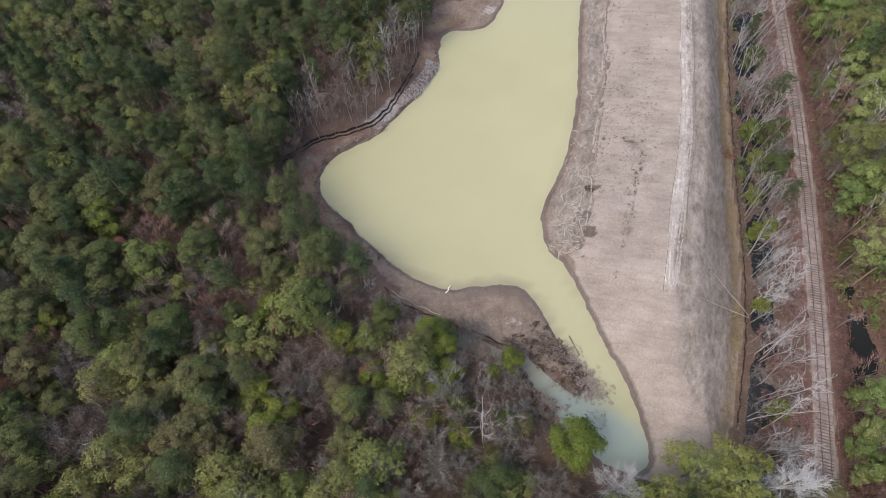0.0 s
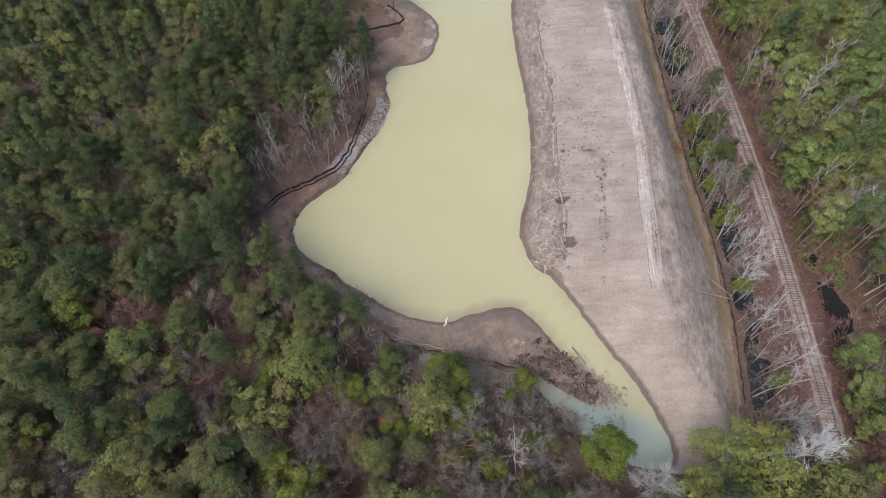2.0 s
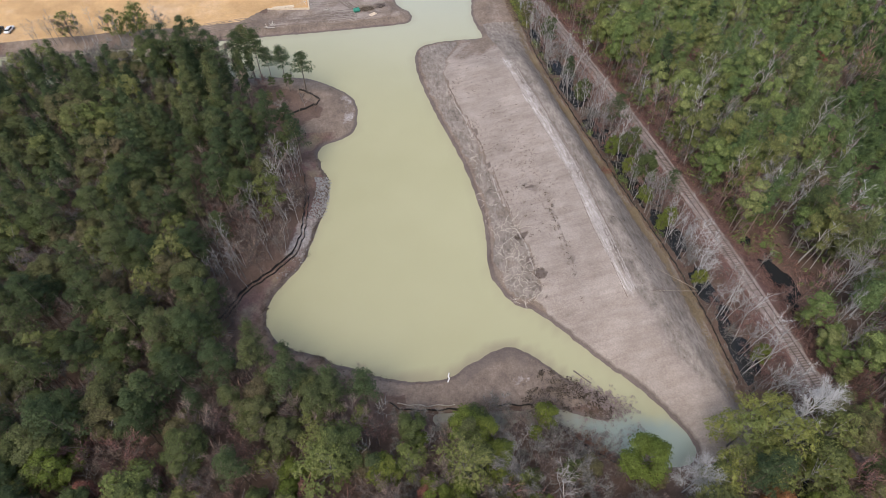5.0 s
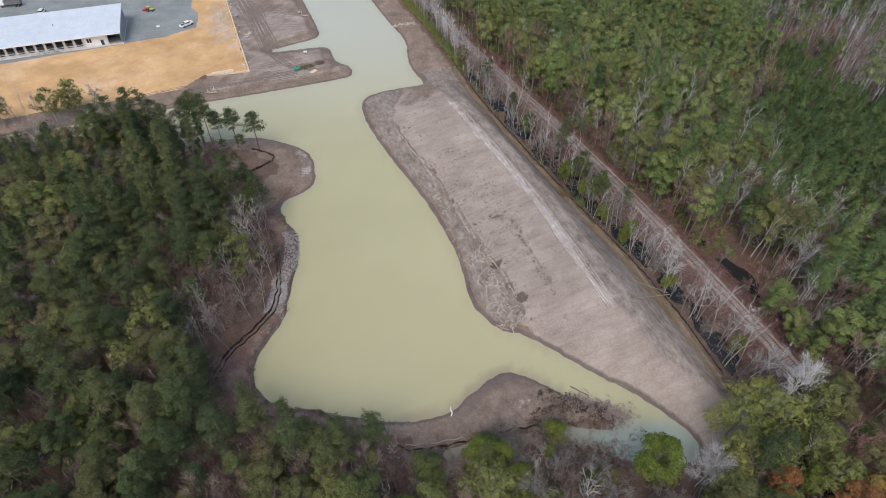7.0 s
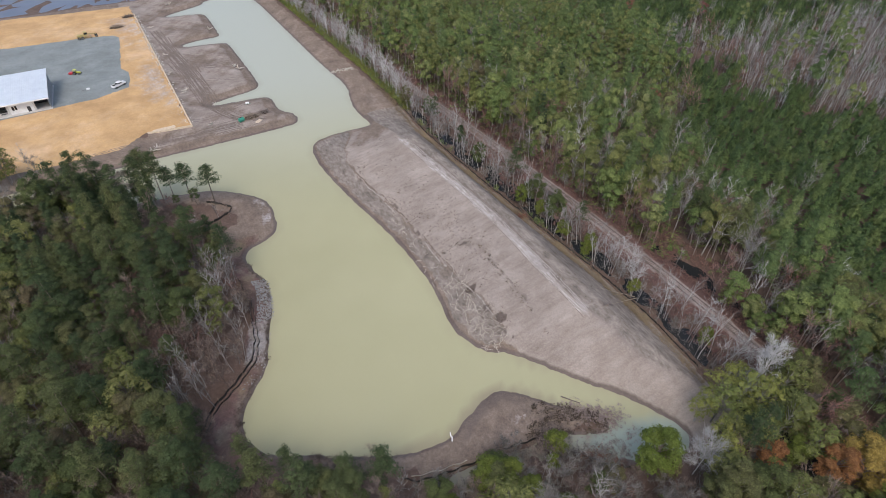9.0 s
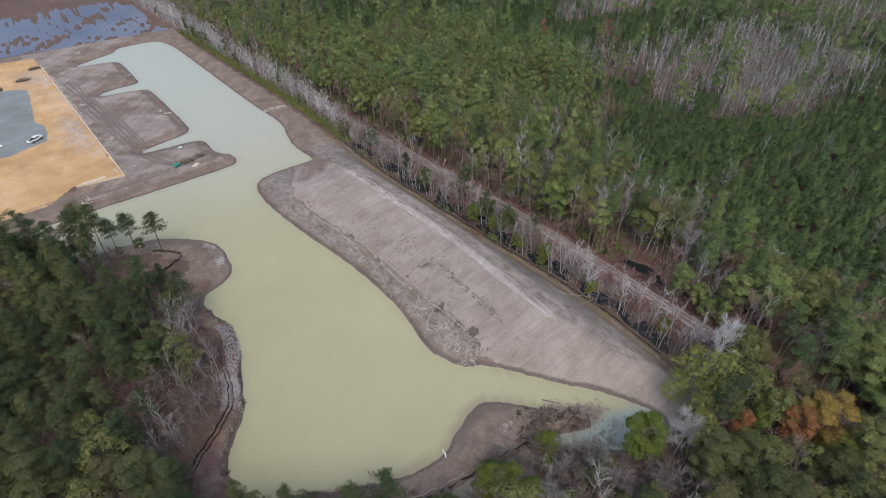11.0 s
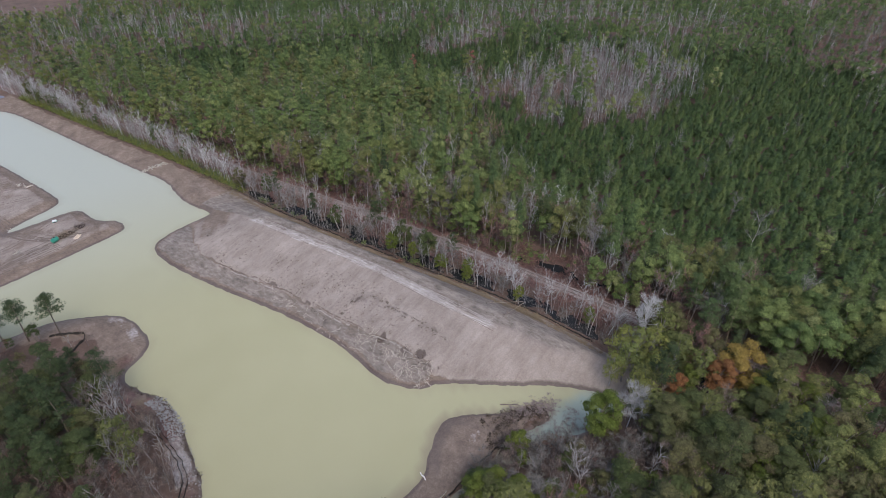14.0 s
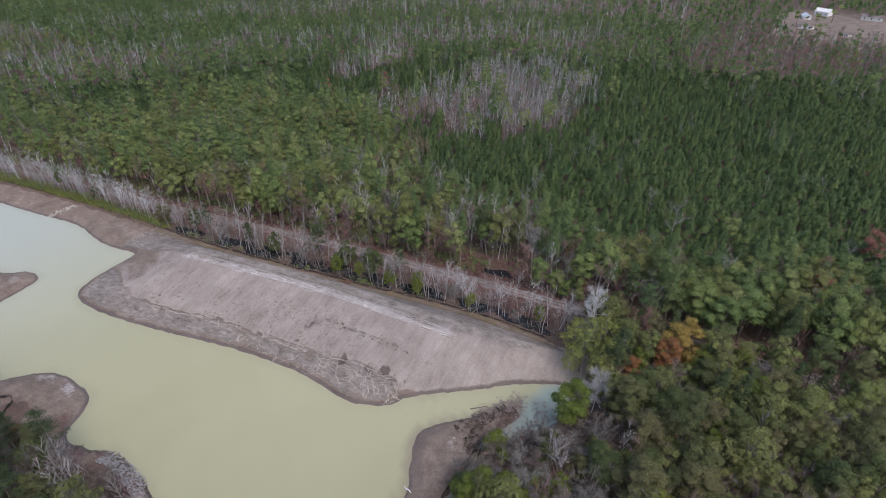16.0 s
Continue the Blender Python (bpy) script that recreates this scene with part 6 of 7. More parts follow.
def board_stack(x, y, l, w, n, turn, label):
    ob = root("lumber_stack", label, "lumber", "", pose(x, y, gz(x, y), 0, 0, turn))
    r = np.random.default_rng(int(abs(x * 7)))
    for i in range(n):
        bm = bmesh.new()
        o = (i % 3 - 1) * w * 0.33
        box(bm, -l / 2 + r.normal() * 0.15, o - w * 0.15, 0.02 + 0.12 * (i // 3), l / 2 + r.normal() * 0.15, o + w * 0.15, 0.12 + 0.12 * (i // 3), 0.01)
        part("board", bm, LUMBER, ob)
    return ob


board_stack(-18.6, 194.3, 2.6, 1.6, 3, 40, "pale boards lying flat on the bank")
board_stack(-50.5, 202.4, 7.5, 1.5, 9, 3, "stack of pale lumber at the yard's corner")
board_stack(-22.0, 199.4, 2.2, 0.8, 4, 70, "pale scrap boards in the brush heap")

# timber edging of the yard
edge = root("timber_edging", "weathered timber edging along the yard's bank", "edging")
for (x0, y0), (x1, y1), n in (((-41.2, 199.8), (-49.5, 336), 42), ((-41.2, 199.8), (-56.2, 202.0), 6)):
    for i in range(n):
        a, b = i / n, (i + 0.97) / n
        p, q = Vector((x0 + (x1 - x0) * a, y0 + (y1 - y0) * a, 0)), Vector((x0 + (x1 - x0) * b, y0 + (y1 - y0) * b, 0))
        p.z, q.z = gz(p.x, p.y) + 0.25, gz(q.x, q.y) + 0.25
        bm = bmesh.new()
        d = (q - p).normalized()
        s = Vector((d.y, -d.x, 0)) * 0.22
        vs = [bm.verts.new(c + o + Vector((0, 0, h))) for c in (p, q) for o in (-s, s) for h in (-0.5, 0.3)]
        for f in ((0, 1, 3, 2), (4, 6, 7, 5), (1, 5, 7, 3), (0, 4, 5, 1), (2, 3, 7, 6), (0, 2, 6, 4)):
            bm.faces.new([vs[k] for k in f])
        bmesh.ops.recalc_face_normals(bm, faces=bm.faces)
        part("timber", bm, LUMBER, edge)
r = np.random.default_rng(91)
rows = [(-41.2 - 8.3 * t + r.choice([-0.8, 0.9]) + r.normal() * 0.4, 199.8 + 136.2 * t, r.uniform(0.15, 0.5)) for t in np.concatenate([r.uniform(0, 1, 150), r.uniform(0.45, 1.0, 260)])]
stones("rubble", "pale rubble and wood scraps along the timber edging", rows, SHARD, r)


# ---- wheel ruts and worn lines ----
def ruts(name, label, paths, material, r):
    """Shallow marks pressed in the ground: rows of points, width, raggedness."""
    q = []
    for pts, w, rag in paths:
        p = np.array(pts, float)
        run = np.concatenate([[0], np.cumsum(np.hypot(*np.diff(p, axis=0).T))])
        s = np.arange(0, run[-1], 0.55)
        x, y = np.interp(s, run, p[:, 0]), np.interp(s, run, p[:, 1])
        k = np.ones(9) / 9
        if len(x) > 24:
            x[4:-4], y[4:-4] = np.convolve(x, k, "valid"), np.convolve(y, k, "valid")
        dx, dy = np.gradient(x), np.gradient(y)
        l = np.hypot(dx, dy) + 1e-9
        nx, ny = -dy / l, dx / l
        off = np.cumsum(r.normal(size=len(s))) * 0.02 * rag
        wl, wr = w * (0.5 + rag * 0.35 * r.uniform(-1, 1, len(s))), w * (0.5 + rag * 0.35 * r.uniform(-1, 1, len(s)))
        a = np.stack([x + nx * (off + wl), y + ny * (off + wl)], 1)
        b = np.stack([x + nx * (off - wr), y + ny * (off - wr)], 1)
        za, zb = ground_z(a[:, 0], a[:, 1]) + 0.05, ground_z(b[:, 0], b[:, 1]) + 0.05
        a, b = np.column_stack([a, za]), np.column_stack([b, zb])
        f = np.stack([a[:-1], b[:-1], b[1:], a[1:]], 1)
        q.append(f[r.uniform(size=len(f)) > 0.12 * rag])
    return tagged(new(name, quads_mesh(name, np.concatenate(q), material)), label, "wheel ruts", kind="stuff")


r = np.random.default_rng(95)
paths = []
spine = [(-46, 318), (-44, 300), (-41.8, 283), (-37.6, 256), (-34.8, 231), (-33.7, 213), (-28, 200), (-17, 193)]
for i in range(9):
    o = r.normal() * 2.6
    a, b = sorted(r.uniform(0, len(spine) - 1.01, 2))
    if b - a < 1.4:
        a, b = 0.5, len(spine) - 1.2
    idx = np.linspace(a, b, 14)
    px = np.interp(idx, range(len(spine)), [k[0] for k in spine]) + o + np.sin(idx * 1.3 + i) * 0.8
    py = np.interp(idx, range(len(spine)), [k[1] for k in spine])
    for g in (0, 1.7):
        paths.append((list(zip(px + g, py)), r.uniform(0.28, 0.5), 0.9))
for y0, y1 in ((306, 300), (303, 296), (262, 247), (256, 252), (240, 236), (205, 210), (194.5, 196), (192, 191), (275, 262), (268, 244)):
    n = np.linspace(0, 1, 8)
    px, py = -42 + 25 * n, y0 + (y1 - y0) * n + 2.0 * np.sin(n * 3 + y0)
    for g in (0, 1.7):
        paths.append((list(zip(px, py + g)), 0.34, 0.9))
for i in range(7):
    y0 = 191.5 + i * 0.9
    paths.append(([(-78, y0 - 2.2), (-60, y0), (-44, y0 + 1.5 * math.sin(i)), (-24, y0 + 1)], 0.35, 0.9))
for y0 in (272, 262, 252):
    paths.append(([(-38, y0), (-34, y0 - 6), (-31, y0 - 14), (-30.5, y0 - 24)], 0.5, 0.7))
ruts("wheel_ruts", "dark machine ruts churned across the graded banks", paths, RUT, r)
# edges of the crest lane, the ledge and old drag lines on the berm
paths = []
ys = np.arange(58, 156, 3.0)
paths.append(([(float(crest_x(y)) - 1.35 + 0.12 * math.sin(y * 0.3), y) for y in ys], 0.10, 1.3))
paths.append(([(float(crest_x(y)) + 1.9 + 0.2 * math.sin(y * 0.2), y) for y in ys[4:]], 0.2, 1.0))
for a, b in ((88, 108), (110, 131), (133, 150)):
    paths.append(([(float(line(SCARP, y)) + 0.25 + 0.25 * math.sin(y * 0.5), y) for y in np.arange(a, b, 2.0)], 0.3, 1.2))
ruts("drag_lines", "faint dark drag lines and ledges on the graded berm", paths, RUT, r)
paths = []
for o in (-0.95, -0.2, 0.6, 1.3):
    paths.append(([(float(crest_x(y)) + o + 0.15 * math.sin(y * 0.25 + o), y) for y in np.arange(60, 152, 3.0)], 0.3, 1.2))
for a, b in ((70, 86), (92, 106), (120, 140)):
    paths.append(([(float(line(SCARP, y)) - 0.45 + 0.2 * math.sin(y * 0.5), y) for y in np.arange(a, b, 2.0)], 0.3, 1.1))
ruts("pale_tracks", "pale dry wheel tracks along the berm's crest", paths, PALERUT, r)


# ---- warehouse ----
def warehouse():
    X0, X1, Y0, Y1, Z, F, B = -165.0, -86.8, 240.2, 261.0, 2.35, 7.1, 9.5
    ob = root("warehouse", "long white metal warehouse with pale roof and open bays", "warehouse")
    # slab
    bm = bmesh.new()
    box(bm, X0 - 0.6, Y0 - 1.4, Z - 0.9, X1 + 0.5, Y1 + 0.5, Z + 0.12)
    part("slab", bm, CONCRETE, ob, "pale concrete slab")

    def roof_z(y):
        return F + (B - F) * (y - Y0) / (Y1 - Y0)
    # roof with standing seams
    bm = bmesh.new()
    ya, yb = Y0 - 1.5, Y1 + 0.4
    for x in np.arange(X0 - 0.5, X1 + 0.55, 0.6):
        x1 = min(x + 0.6, X1 + 0.7)
        for a, b, h in ((x, x1 - 0.1, 0.0), (x1 - 0.1, x1, 0.07)):
            v = [bm.verts.new((px, py, roof_z(py) + dz)) for dz in (0.0, 0.14 + h) for px, py in ((a, ya), (b, ya), (b, yb), (a, yb))]
            for f in ((4, 5, 6, 7), (0, 3, 2, 1), (0, 1, 5, 4), (2, 3, 7, 6), (1, 2, 6, 5), (0, 4, 7, 3)):
                bm.faces.new([v[k] for k in f])
    part("roof", bm, ROOFMETAL, ob, "pale blue-white standing-seam metal roof")
    bm = bmesh.new()
    box(bm, X0 - 0.5, ya - 0.16, roof_z(ya) - 0.35, X1 + 0.7, ya - 0.01, roof_z(ya) + 0.1, 0.03)
    part("gutter", bm, WHITEWALL, ob)
    # side and back walls
    for nm, x in (("side_wall", X1), ("side_wall", X0)):
        bm = bmesh.new()
        v = [bm.verts.new((px, py, pz)) for px in (x - 0.15, x + 0.15) for py, pz in ((Y0, Z), (Y1, Z), (Y1, roof_z(Y1)), (Y0, roof_z(Y0)))]
        for f in ((0, 1, 2, 3), (4, 7, 6, 5), (0, 4, 5, 1), (1, 5, 6, 2), (2, 6, 7, 3), (3, 7, 4, 0)):
            bm.faces.new([v[k] for k in f])
        bmesh.ops.recalc_face_normals(bm, faces=bm.faces)
        side = part(nm, bm, SIDEMETAL, ob, "ribbed grey metal side wall")
        for y in np.arange(Y0 + 0.6, Y1, 1.2):
            rb = bmesh.new()
            xs = x + (0.15 if x == X1 else -0.15)
            box(rb, xs - 0.02, y, Z, xs + 0.05, y + 0.12, roof_z(y) - 0.05)
            part("rib", rb, SIDEMETAL, side)
    bm = bmesh.new()
    box(bm, X0 + 0.16, Y1 - 0.3, Z, X1 - 0.16, Y1, roof_z(Y1) - 0.05)
    part("back_wall", bm, WALLMETAL, ob)
    bm = bmesh.new()
    box(bm, X0 + 0.2, Y0 + 6.0, Z + 0.13, X1 - 0.2, Y0 + 6.2, roof_z(Y0 + 6) - 0.1)
    part("inner_wall", bm, DARK, ob, "dark inner wall behind the bays")
    bm = bmesh.new()
    box(bm, X0 + 0.16, Y0, F - 0.75, X1 - 0.16, Y0 + 0.3, F - 0.02)
    part("fascia", bm, WALLMETAL, ob)
    # bays with posts, kerbs and bumpers
    x = X1 - 13.6
    while x > X0 + 1:
        bm = bmesh.new()
        box(bm, x - 0.42, Y0 - 0.02, Z, x + 0.42, Y0 + 0.4, F - 0.76, 0.03)
        part("pillar", bm, WALLMETAL, ob)
        bm = bmesh.new()
        box(bm, x - 2.9, Y0 + 0.02, Z, x - 0.44, Y0 + 0.32, Z + 1.25, 0.02)
        sill = part("bay_wall", bm, WALLMETAL, ob)
        bm = bmesh.new()
        box(bm, x - 2.7, Y0 - 0.25, Z + 0.8, x - 0.64, Y0 + 0.0, Z + 1.05, 0.04)
        part("bumper", bm, DARK, sill, "dark dock bumper")
        bm = bmesh.new()
        box(bm, x - 2.3, Y0 - 1.2, Z + 0.12, x - 1.1, Y0 - 0.3, Z + 0.5, 0.05)
        part("kerb_block", bm, CONCRETE, ob)
        x -= 3.38
    # office front
    bm = bmesh.new()
    box(bm, X1 - 13.2, Y0, Z, X1 - 5.4, Y0 + 0.3, F - 0.76)
    office = part("office_wall", bm, WHITEWALL, ob, "white office wall")
    bm = bmesh.new()
    box(bm, X1 - 7.6, Y0 - 0.06, Z + 0.1, X1 - 6.5, Y0 - 0.002, Z + 2.2, 0.02)
    part("door", bm, DARK, office, "dark office door")
    for k in range(2):
        bm = bmesh.new()
        box(bm, X1 - 12.3 + 0.9 * k, Y0 - 0.05, Z + 1.6, X1 - 11.6 + 0.9 * k, Y0 - 0.002, Z + 3.2, 0.02)
        part("window", bm, GLASS, office, "dark office window")
    bm = bmesh.new()
    box(bm, X1 - 5.3, Y0, Z, X1 - 4.8, Y0 + 0.5, F - 0.76, 0.02)
    part("pillar", bm, WALLMETAL, ob)
    for k in range(3):
        bm = bmesh.new()
        xk = X1 - 24 - 22 * k
        rod(bm, (xk, Y0 + 10, roof_z(Y0 + 10)), (xk, Y0 + 10, roof_z(Y0 + 10) + 0.6), 0.22, 0.22, 8)
        part("roof_vent", bm, STEELGREY, ob)
    return ob


warehouse()


# ---- vehicles ----
def wheel(parent, x, y, rad, width):
    bm = bmesh.new()
    rod(bm, (x, y - width / 2, rad), (x, y + width / 2, rad), rad, rad, 16)
    t = part("wheel", bm, RUBBER, parent)
    bm = bmesh.new()
    rod(bm, (x, y - width / 2 - 0.01, rad), (x, y + width / 2 + 0.01, rad), rad * 0.55, rad * 0.55, 12)
    part("rim", bm, STEELGREY, t)


def pickup(x, y, turn):
    ob = root("pickup_truck", "white pickup truck with a dark open bed, parked on gravel", "pickup truck", "", pose(x, y, gz(x, y), 0, 0, turn))
    bm = bmesh.new()
    box(bm, -3.0, -0.98, 0.45, 3.0, 0.98, 1.02, 0.12)
    box(bm, 1.25, -0.95, 0.95, 2.9, 0.95, 1.22, 0.10)
    for s in (-0.92, 0.8):
        box(bm, -2.98, s, 0.95, -0.75, s + 0.12, 1.35, 0.03)
    box(bm, -3.0, -0.92, 0.95, -2.88, 0.92, 1.35, 0.03)
    part("body", bm, WHITECAR, ob, smooth=False)
    bm = bmesh.new()
    box(bm, -0.8, -0.9, 0.98, 1.5, 0.9, 1.86, 0.14, 0.14)
    part("cab", bm, WHITECAR, ob)
    for a in ((-0.7, -0.84, 1.3, 1.3, 0.84, 1.72),):
        bm = bmesh.new()
        box(bm, -0.9, -0.80, 1.25, 1.56, 0.80, 1.66, 0.06, 0.10)
        part("windscreen", bm, GLASS, ob, "dark tinted glass")
        bm = bmesh.new()
        box(bm, -0.55, -0.93, 1.25, 1.15, 0.93, 1.62, 0.05, 0.05)
        part("side_glass", bm, GLASS, ob, "dark tinted glass")
    bm = bmesh.new()
    box(bm, -2.87, -0.79, 1.03, -0.82, 0.79, 1.08)
    part("bed", bm, RUBBER, ob, "dark bed liner")
    for s in (-0.7, 0.7):
        bm = bmesh.new()
        box(bm, 2.96, s - 0.18, 0.85, 3.04, s + 0.18, 1.02, 0.02)
        part("headlight", bm, STEELGREY, ob)
    for wx in (-1.9, 1.95):
        for wy in (-0.88, 0.88):
            wheel(ob, wx, wy, 0.4, 0.28)
    return ob


def car(x, y, turn, paint, label, tall=0.0):
    ob = root("parked_car", label, "car", "parked cars", pose(x, y, gz(x, y), 0, 0, turn))
    bm = bmesh.new()
    box(bm, -2.3, -0.9, 0.35, 2.3, 0.9, 0.95 + tall * 0.5, 0.16)
    part("body", bm, paint, ob)
    bm = bmesh.new()
    box(bm, -1.7 - tall * 0.5, -0.8, 0.9 + tall * 0.5, 1.0 + tall * 0.4, 0.8, 1.5 + tall, 0.16, 0.16)
    part("roof", bm, paint, ob)
    bm = bmesh.new()
    box(bm, -1.72 - tall * 0.5, -0.82, 1.0 + tall * 0.5, 1.06 + tall * 0.4, 0.82, 1.36 + tall * 0.8, 0.05, 0.12)
    part("glass", bm, GLASS, ob, "dark glass")
    for wx in (-1.4, 1.4):
        for wy in (-0.82, 0.82):
            wheel(ob, wx, wy, 0.34, 0.22)
    return ob


pickup(-62.4, 247.7, 38)
car(-121.6, 281.0, 80, WHITECAR, "white van parked on the gravel lot", 0.5)
car(-150.2, 200.0, 85, surface("grey_car_paint", (0.10, 0.10, 0.11), (0.16, 0.16, 0.17), 1, 0.3), "dark grey car parked beyond the channel")
car(-146.8, 200.2, 88, surface("black_car_paint", (0.02, 0.02, 0.02), (0.04, 0.04, 0.04), 1, 0.3), "black car parked beyond the channel")
car(-143.4, 200.0, 84, WHITECAR, "white car parked beyond the channel")


def dump_truck(x, y, turn):
    ob = root("dump_truck", "white and grey dump truck on the gravel lot", "truck", "", pose(x, y, gz(x, y), 0, 0, turn))
    bm = bmesh.new()
    box(bm, 2.0, -1.15, 0.9, 3.9, 1.15, 2.8, 0.15, 0.06)
    box(bm, 3.7, -1.0, 0.8, 4.7, 1.0, 1.7, 0.15)
    cab = part("cab", bm, WHITECAR, ob)
    bm = bmesh.new()
    box(bm, 3.5, -0.95, 1.9, 3.95, 0.95, 2.5, 0.05)
    part("windscreen", bm, GLASS, cab, "dark glass")
    bm = bmesh.new()
    box(bm, -4.4, -0.5, 0.7, 3.0, 0.5, 1.0, 0.03)
    part("frame", bm, DARK, ob)
    bm = bmesh.new()
    for s in (-1.2, 1.08):
        box(bm, -4.6, s, 1.1, 1.7, s + 0.12, 2.5, 0.02)
    for e in (-4.6, 1.58):
        box(bm, e, -1.08, 1.1, e + 0.12, 1.08, 2.5, 0.02)
    box(bm, -4.5, -1.08, 1.1, 1.6, 1.08, 1.2)
    part("dump_bed", bm, STEELGREY, ob)
    for wx in (-3.6, -2.4, 3.3):
        for wy in (-1.0, 1.0):
            wheel(ob, wx, wy, 0.5, 0.35)
    return ob


dump_truck(-136.0, 294.0, 172)


def tractor(x, y, turn):
    ob = root("tractor", "red and yellow-green tractor with an implement on gravel", "tractor", "", pose(x, y, gz(x, y), 0, 0, turn) @ Matrix.Diagonal((0.8, 0.8, 0.8, 1)))
    bm = bmesh.new()
    box(bm, -0.2, -0.45, 0.8, 2.0, 0.45, 1.5, 0.12)
    part("bonnet", bm, LEMON, ob)
    bm = bmesh.new()
    for px in (-1.2, 0.0):
        for py in (-0.6, 0.6):
            rod(bm, (px, py, 1.2), (px, py, 2.5), 0.05, 0.05, 6)
    box(bm, -1.4, -0.8, 2.5, 0.2, 0.8, 2.62, 0.05)
    part("canopy", bm, LEMON, ob)
    bm = bmesh.new()
    box(bm, -1.1, -0.4, 0.9, -0.4, 0.4, 1.35, 0.1)
    part("seat", bm, RUBBER, ob)
    bm = bmesh.new()
    box(bm, -4.0, -1.2, 0.35, -1.9, 1.2, 1.1, 0.2)
    rod(bm, (-1.9, 0, 0.7), (-1.0, 0, 0.8), 0.1, 0.1, 6)
    part("implement", bm, REDPAINT, ob, "red trailed implement")
    for wy in (-0.85, 0.85):
        wheel(ob, -0.8, wy, 0.8, 0.4)
        wheel(ob, 1.6, wy, 0.45, 0.3)
    return ob


tractor(-77.4, 268.6, -25)


def grader(x, y, turn, seed, label):
    ob = root("grader", label, "grader", "", pose(x, y, gz(x, y), 0, 0, turn))
    bm = bmesh.new()
    box(bm, -3.6, -0.9, 1.0, -0.6, 0.9, 2.1, 0.15)
    part("engine_cover", bm, YELLOW, ob)
    bm = bmesh.new()
    box(bm, -0.6, -0.8, 1.0, 0.9, 0.8, 3.1, 0.1, 0.08)
    cab = part("cab", bm, YELLOW, ob)
    bm = bmesh.new()
    box(bm, -0.5, -0.84, 1.9, 1.0, 0.84, 2.8, 0.05, 0.08)
    part("glass", bm, GLASS, cab, "dark glass")
    bm = bmesh.new()
    rod(bm, (0.8, 0, 1.9), (4.4, 0, 1.5), 0.2, 0.16, 8)
    rod(bm, (4.4, 0, 1.5), (4.4, 0, 0.7), 0.16, 0.16, 8)
    part("boom", bm, YELLOW, ob)
    bm = bmesh.new()
    box(bm, 1.9, -1.9, 0.1, 2.05, 1.9, 0.8, 0.03)
    part("blade", bm, STEELGREY, ob)
    for wx in (-3.0, -1.5, 4.4):
        for wy in (-1.0, 1.0):
            wheel(ob, wx, wy, 0.65, 0.4)
    return ob


grader(-72.6, 311.6, 8, 1, "dusty yellow road grader at the edge of the gravel lot")
heap("earth_heap", "heap of brown earth and roots on the sand", -59.0, 319.5, 4.5, 2.2, 1.6, 60, POSTWOOD, 8)
heap("earth_heap", "heap of dark branches at the yard's far edge", -52.5, 333.5, 4.0, 2.0, 1.2, 80, BROWNWOOD, 9)
crate = root("crate", "small white crate on the gravel lot", "crate")
bm = bmesh.new()
box(bm, -74.5, 250.2, 2.3, -73.1, 251.1, 2.9, 0.05)
part("box", bm, WHITEPIPE, crate)
bm = bmesh.new()
box(bm, -76.0, 250.4, 2.3, -74.9, 251.0, 2.5, 0.04)
part("lid", bm, STEELGREY, crate)
pump = root("pump_trailer", "small white and green pump trailer on the bank", "trailer", "", pose(-19.2, 209.8, gz(-19.2, 209.8), 0, 0, -20) @ Matrix.Diagonal((0.7, 0.7, 0.7, 1)))
bm = bmesh.new()
box(bm, -1.0, -0.5, 0.45, 1.0, 0.5, 1.2, 0.12)
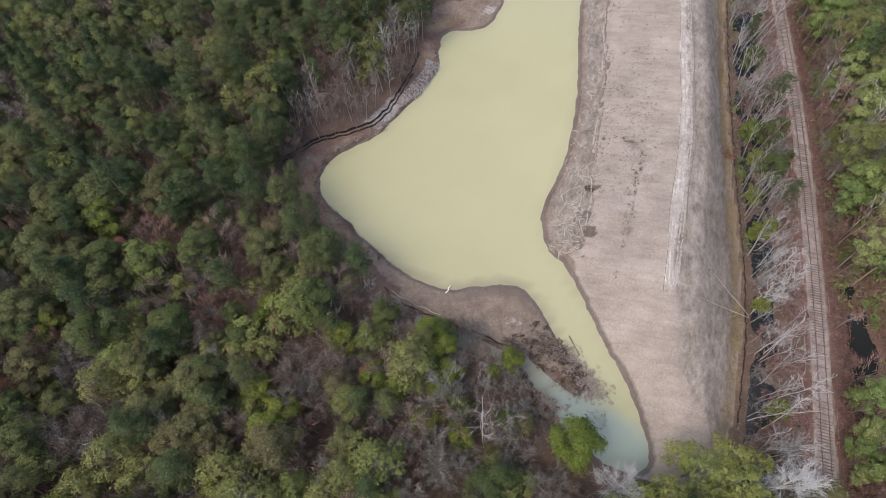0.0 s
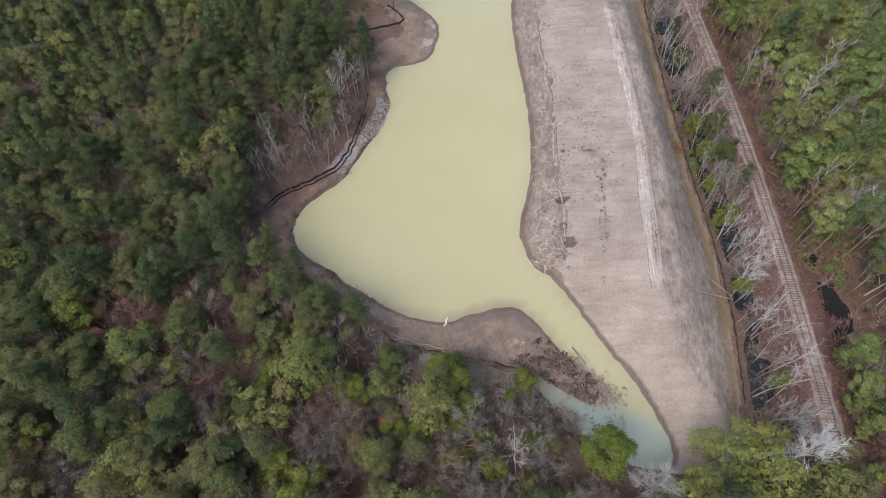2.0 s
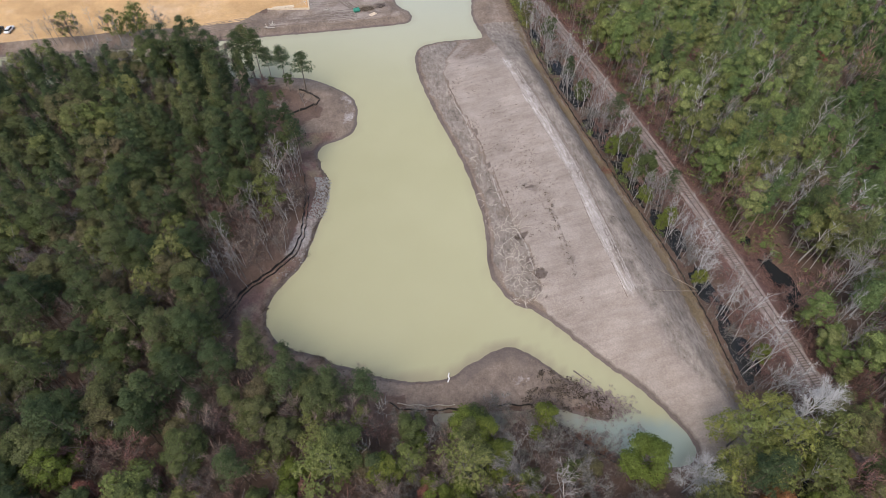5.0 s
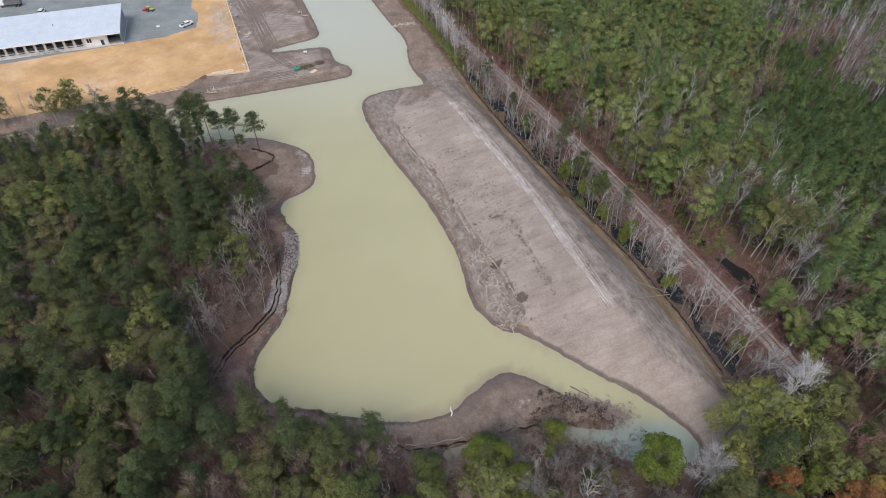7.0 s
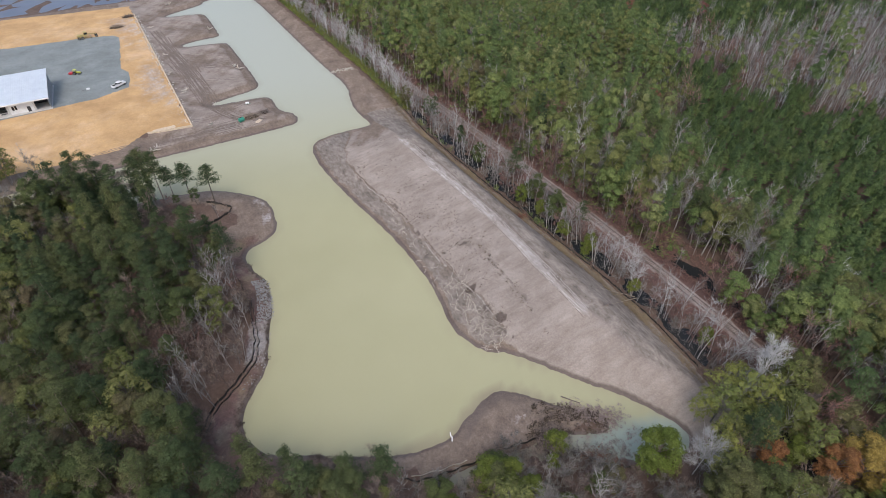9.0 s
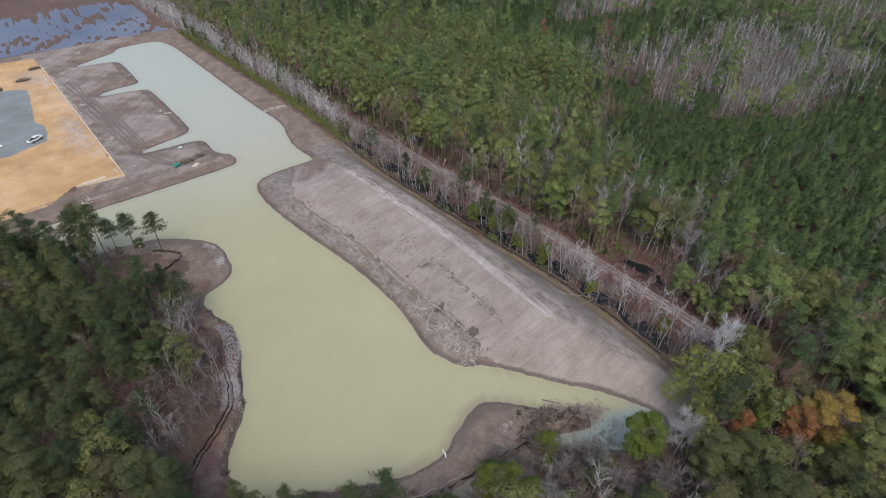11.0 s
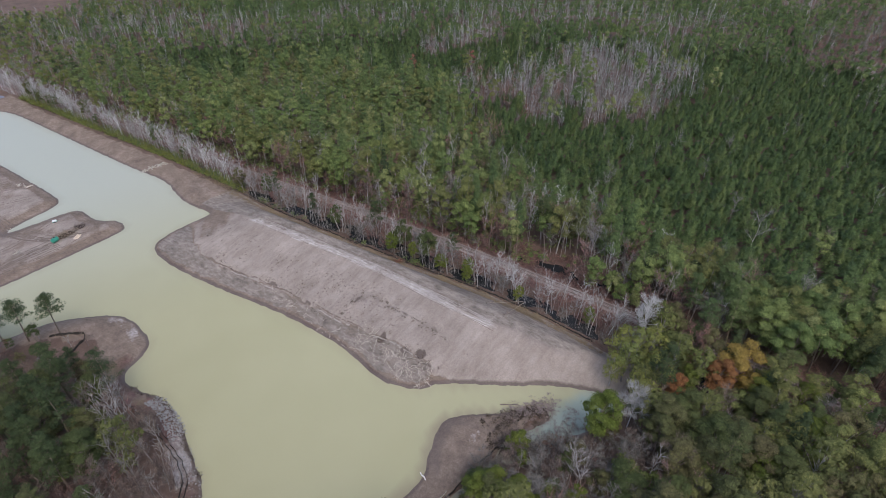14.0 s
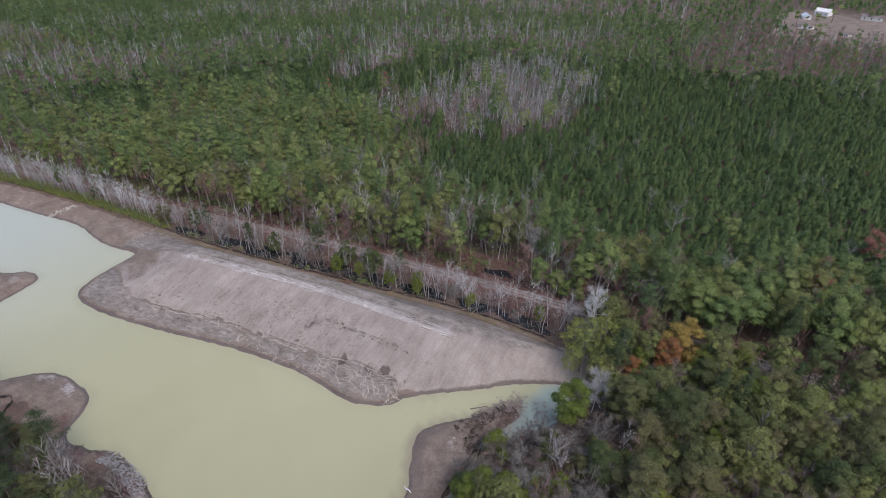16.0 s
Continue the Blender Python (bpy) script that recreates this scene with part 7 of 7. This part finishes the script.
part("housing", bm, WHITECAR, pump)
bm = bmesh.new()
box(bm, -1.1, -0.6, 0.3, 1.1, 0.6, 0.46, 0.03)
rod(bm, (1.0, 0, 0.4), (2.0, 0, 0.3), 0.06, 0.06, 6)
part("chassis", bm, GREENPAINT, pump)
for wy in (-0.62, 0.62):
    wheel(pump, 0.0, wy, 0.32, 0.18)


# ---- far homes on the cleared field ----
def home(x, y, l, w, h, turn, walls, roof, label):
    ob = root("house", label, "house", "far houses", pose(x, y, gz(x, y), 0, 0, turn))
    bm = bmesh.new()
    box(bm, -l / 2, -w / 2, -0.2, l / 2, w / 2, h)
    wall = part("wall", bm, walls, ob)
    bm = bmesh.new()
    v = [bm.verts.new(c) for c in ((-l / 2 - 0.4, -w / 2 - 0.4, h), (l / 2 + 0.4, -w / 2 - 0.4, h), (l / 2 + 0.4, w / 2 + 0.4, h), (-l / 2 - 0.4, w / 2 + 0.4, h), (-l / 2 - 0.4, 0, h + w * 0.32), (l / 2 + 0.4, 0, h + w * 0.32))]
    for f in ((0, 1, 5, 4), (2, 3, 4, 5), (0, 4, 3), (1, 2, 5), (0, 3, 2, 1)):
        bm.faces.new([v[k] for k in f])
    part("roof", bm, roof, ob)
    for k in range(3):
        for s in (-1, 1):
            bm = bmesh.new()
            xk = -l / 3 + k * l / 3
            box(bm, xk - 0.5, s * (w / 2 + 0.02) - 0.03, 1.0, xk + 0.5, s * (w / 2 + 0.02) + 0.03, 2.2)
            part("window", bm, GLASS, wall)
    return ob


home(527, -33, 11, 6.5, 2.6, 70, WHITEWALL, SHINGLE, "small white house with a grey-brown roof on the field")
home(577, -34, 10, 6.5, 2.6, 10, WHITEWALL, ROOFMETAL, "white house with a pale roof beside the wood")
home(603, -49, 13, 8, 3.6, 60, WHITEWALL, WHITEWALL, "white metal barn on the cleared field")
home(597, -88, 17, 7, 2.8, 80, WALLMETAL, SHINGLE, "long low house at the field's edge")
home(506, -62, 6, 4, 2.4, 40, WHITEWALL, SHINGLE, "small white shed on the field")
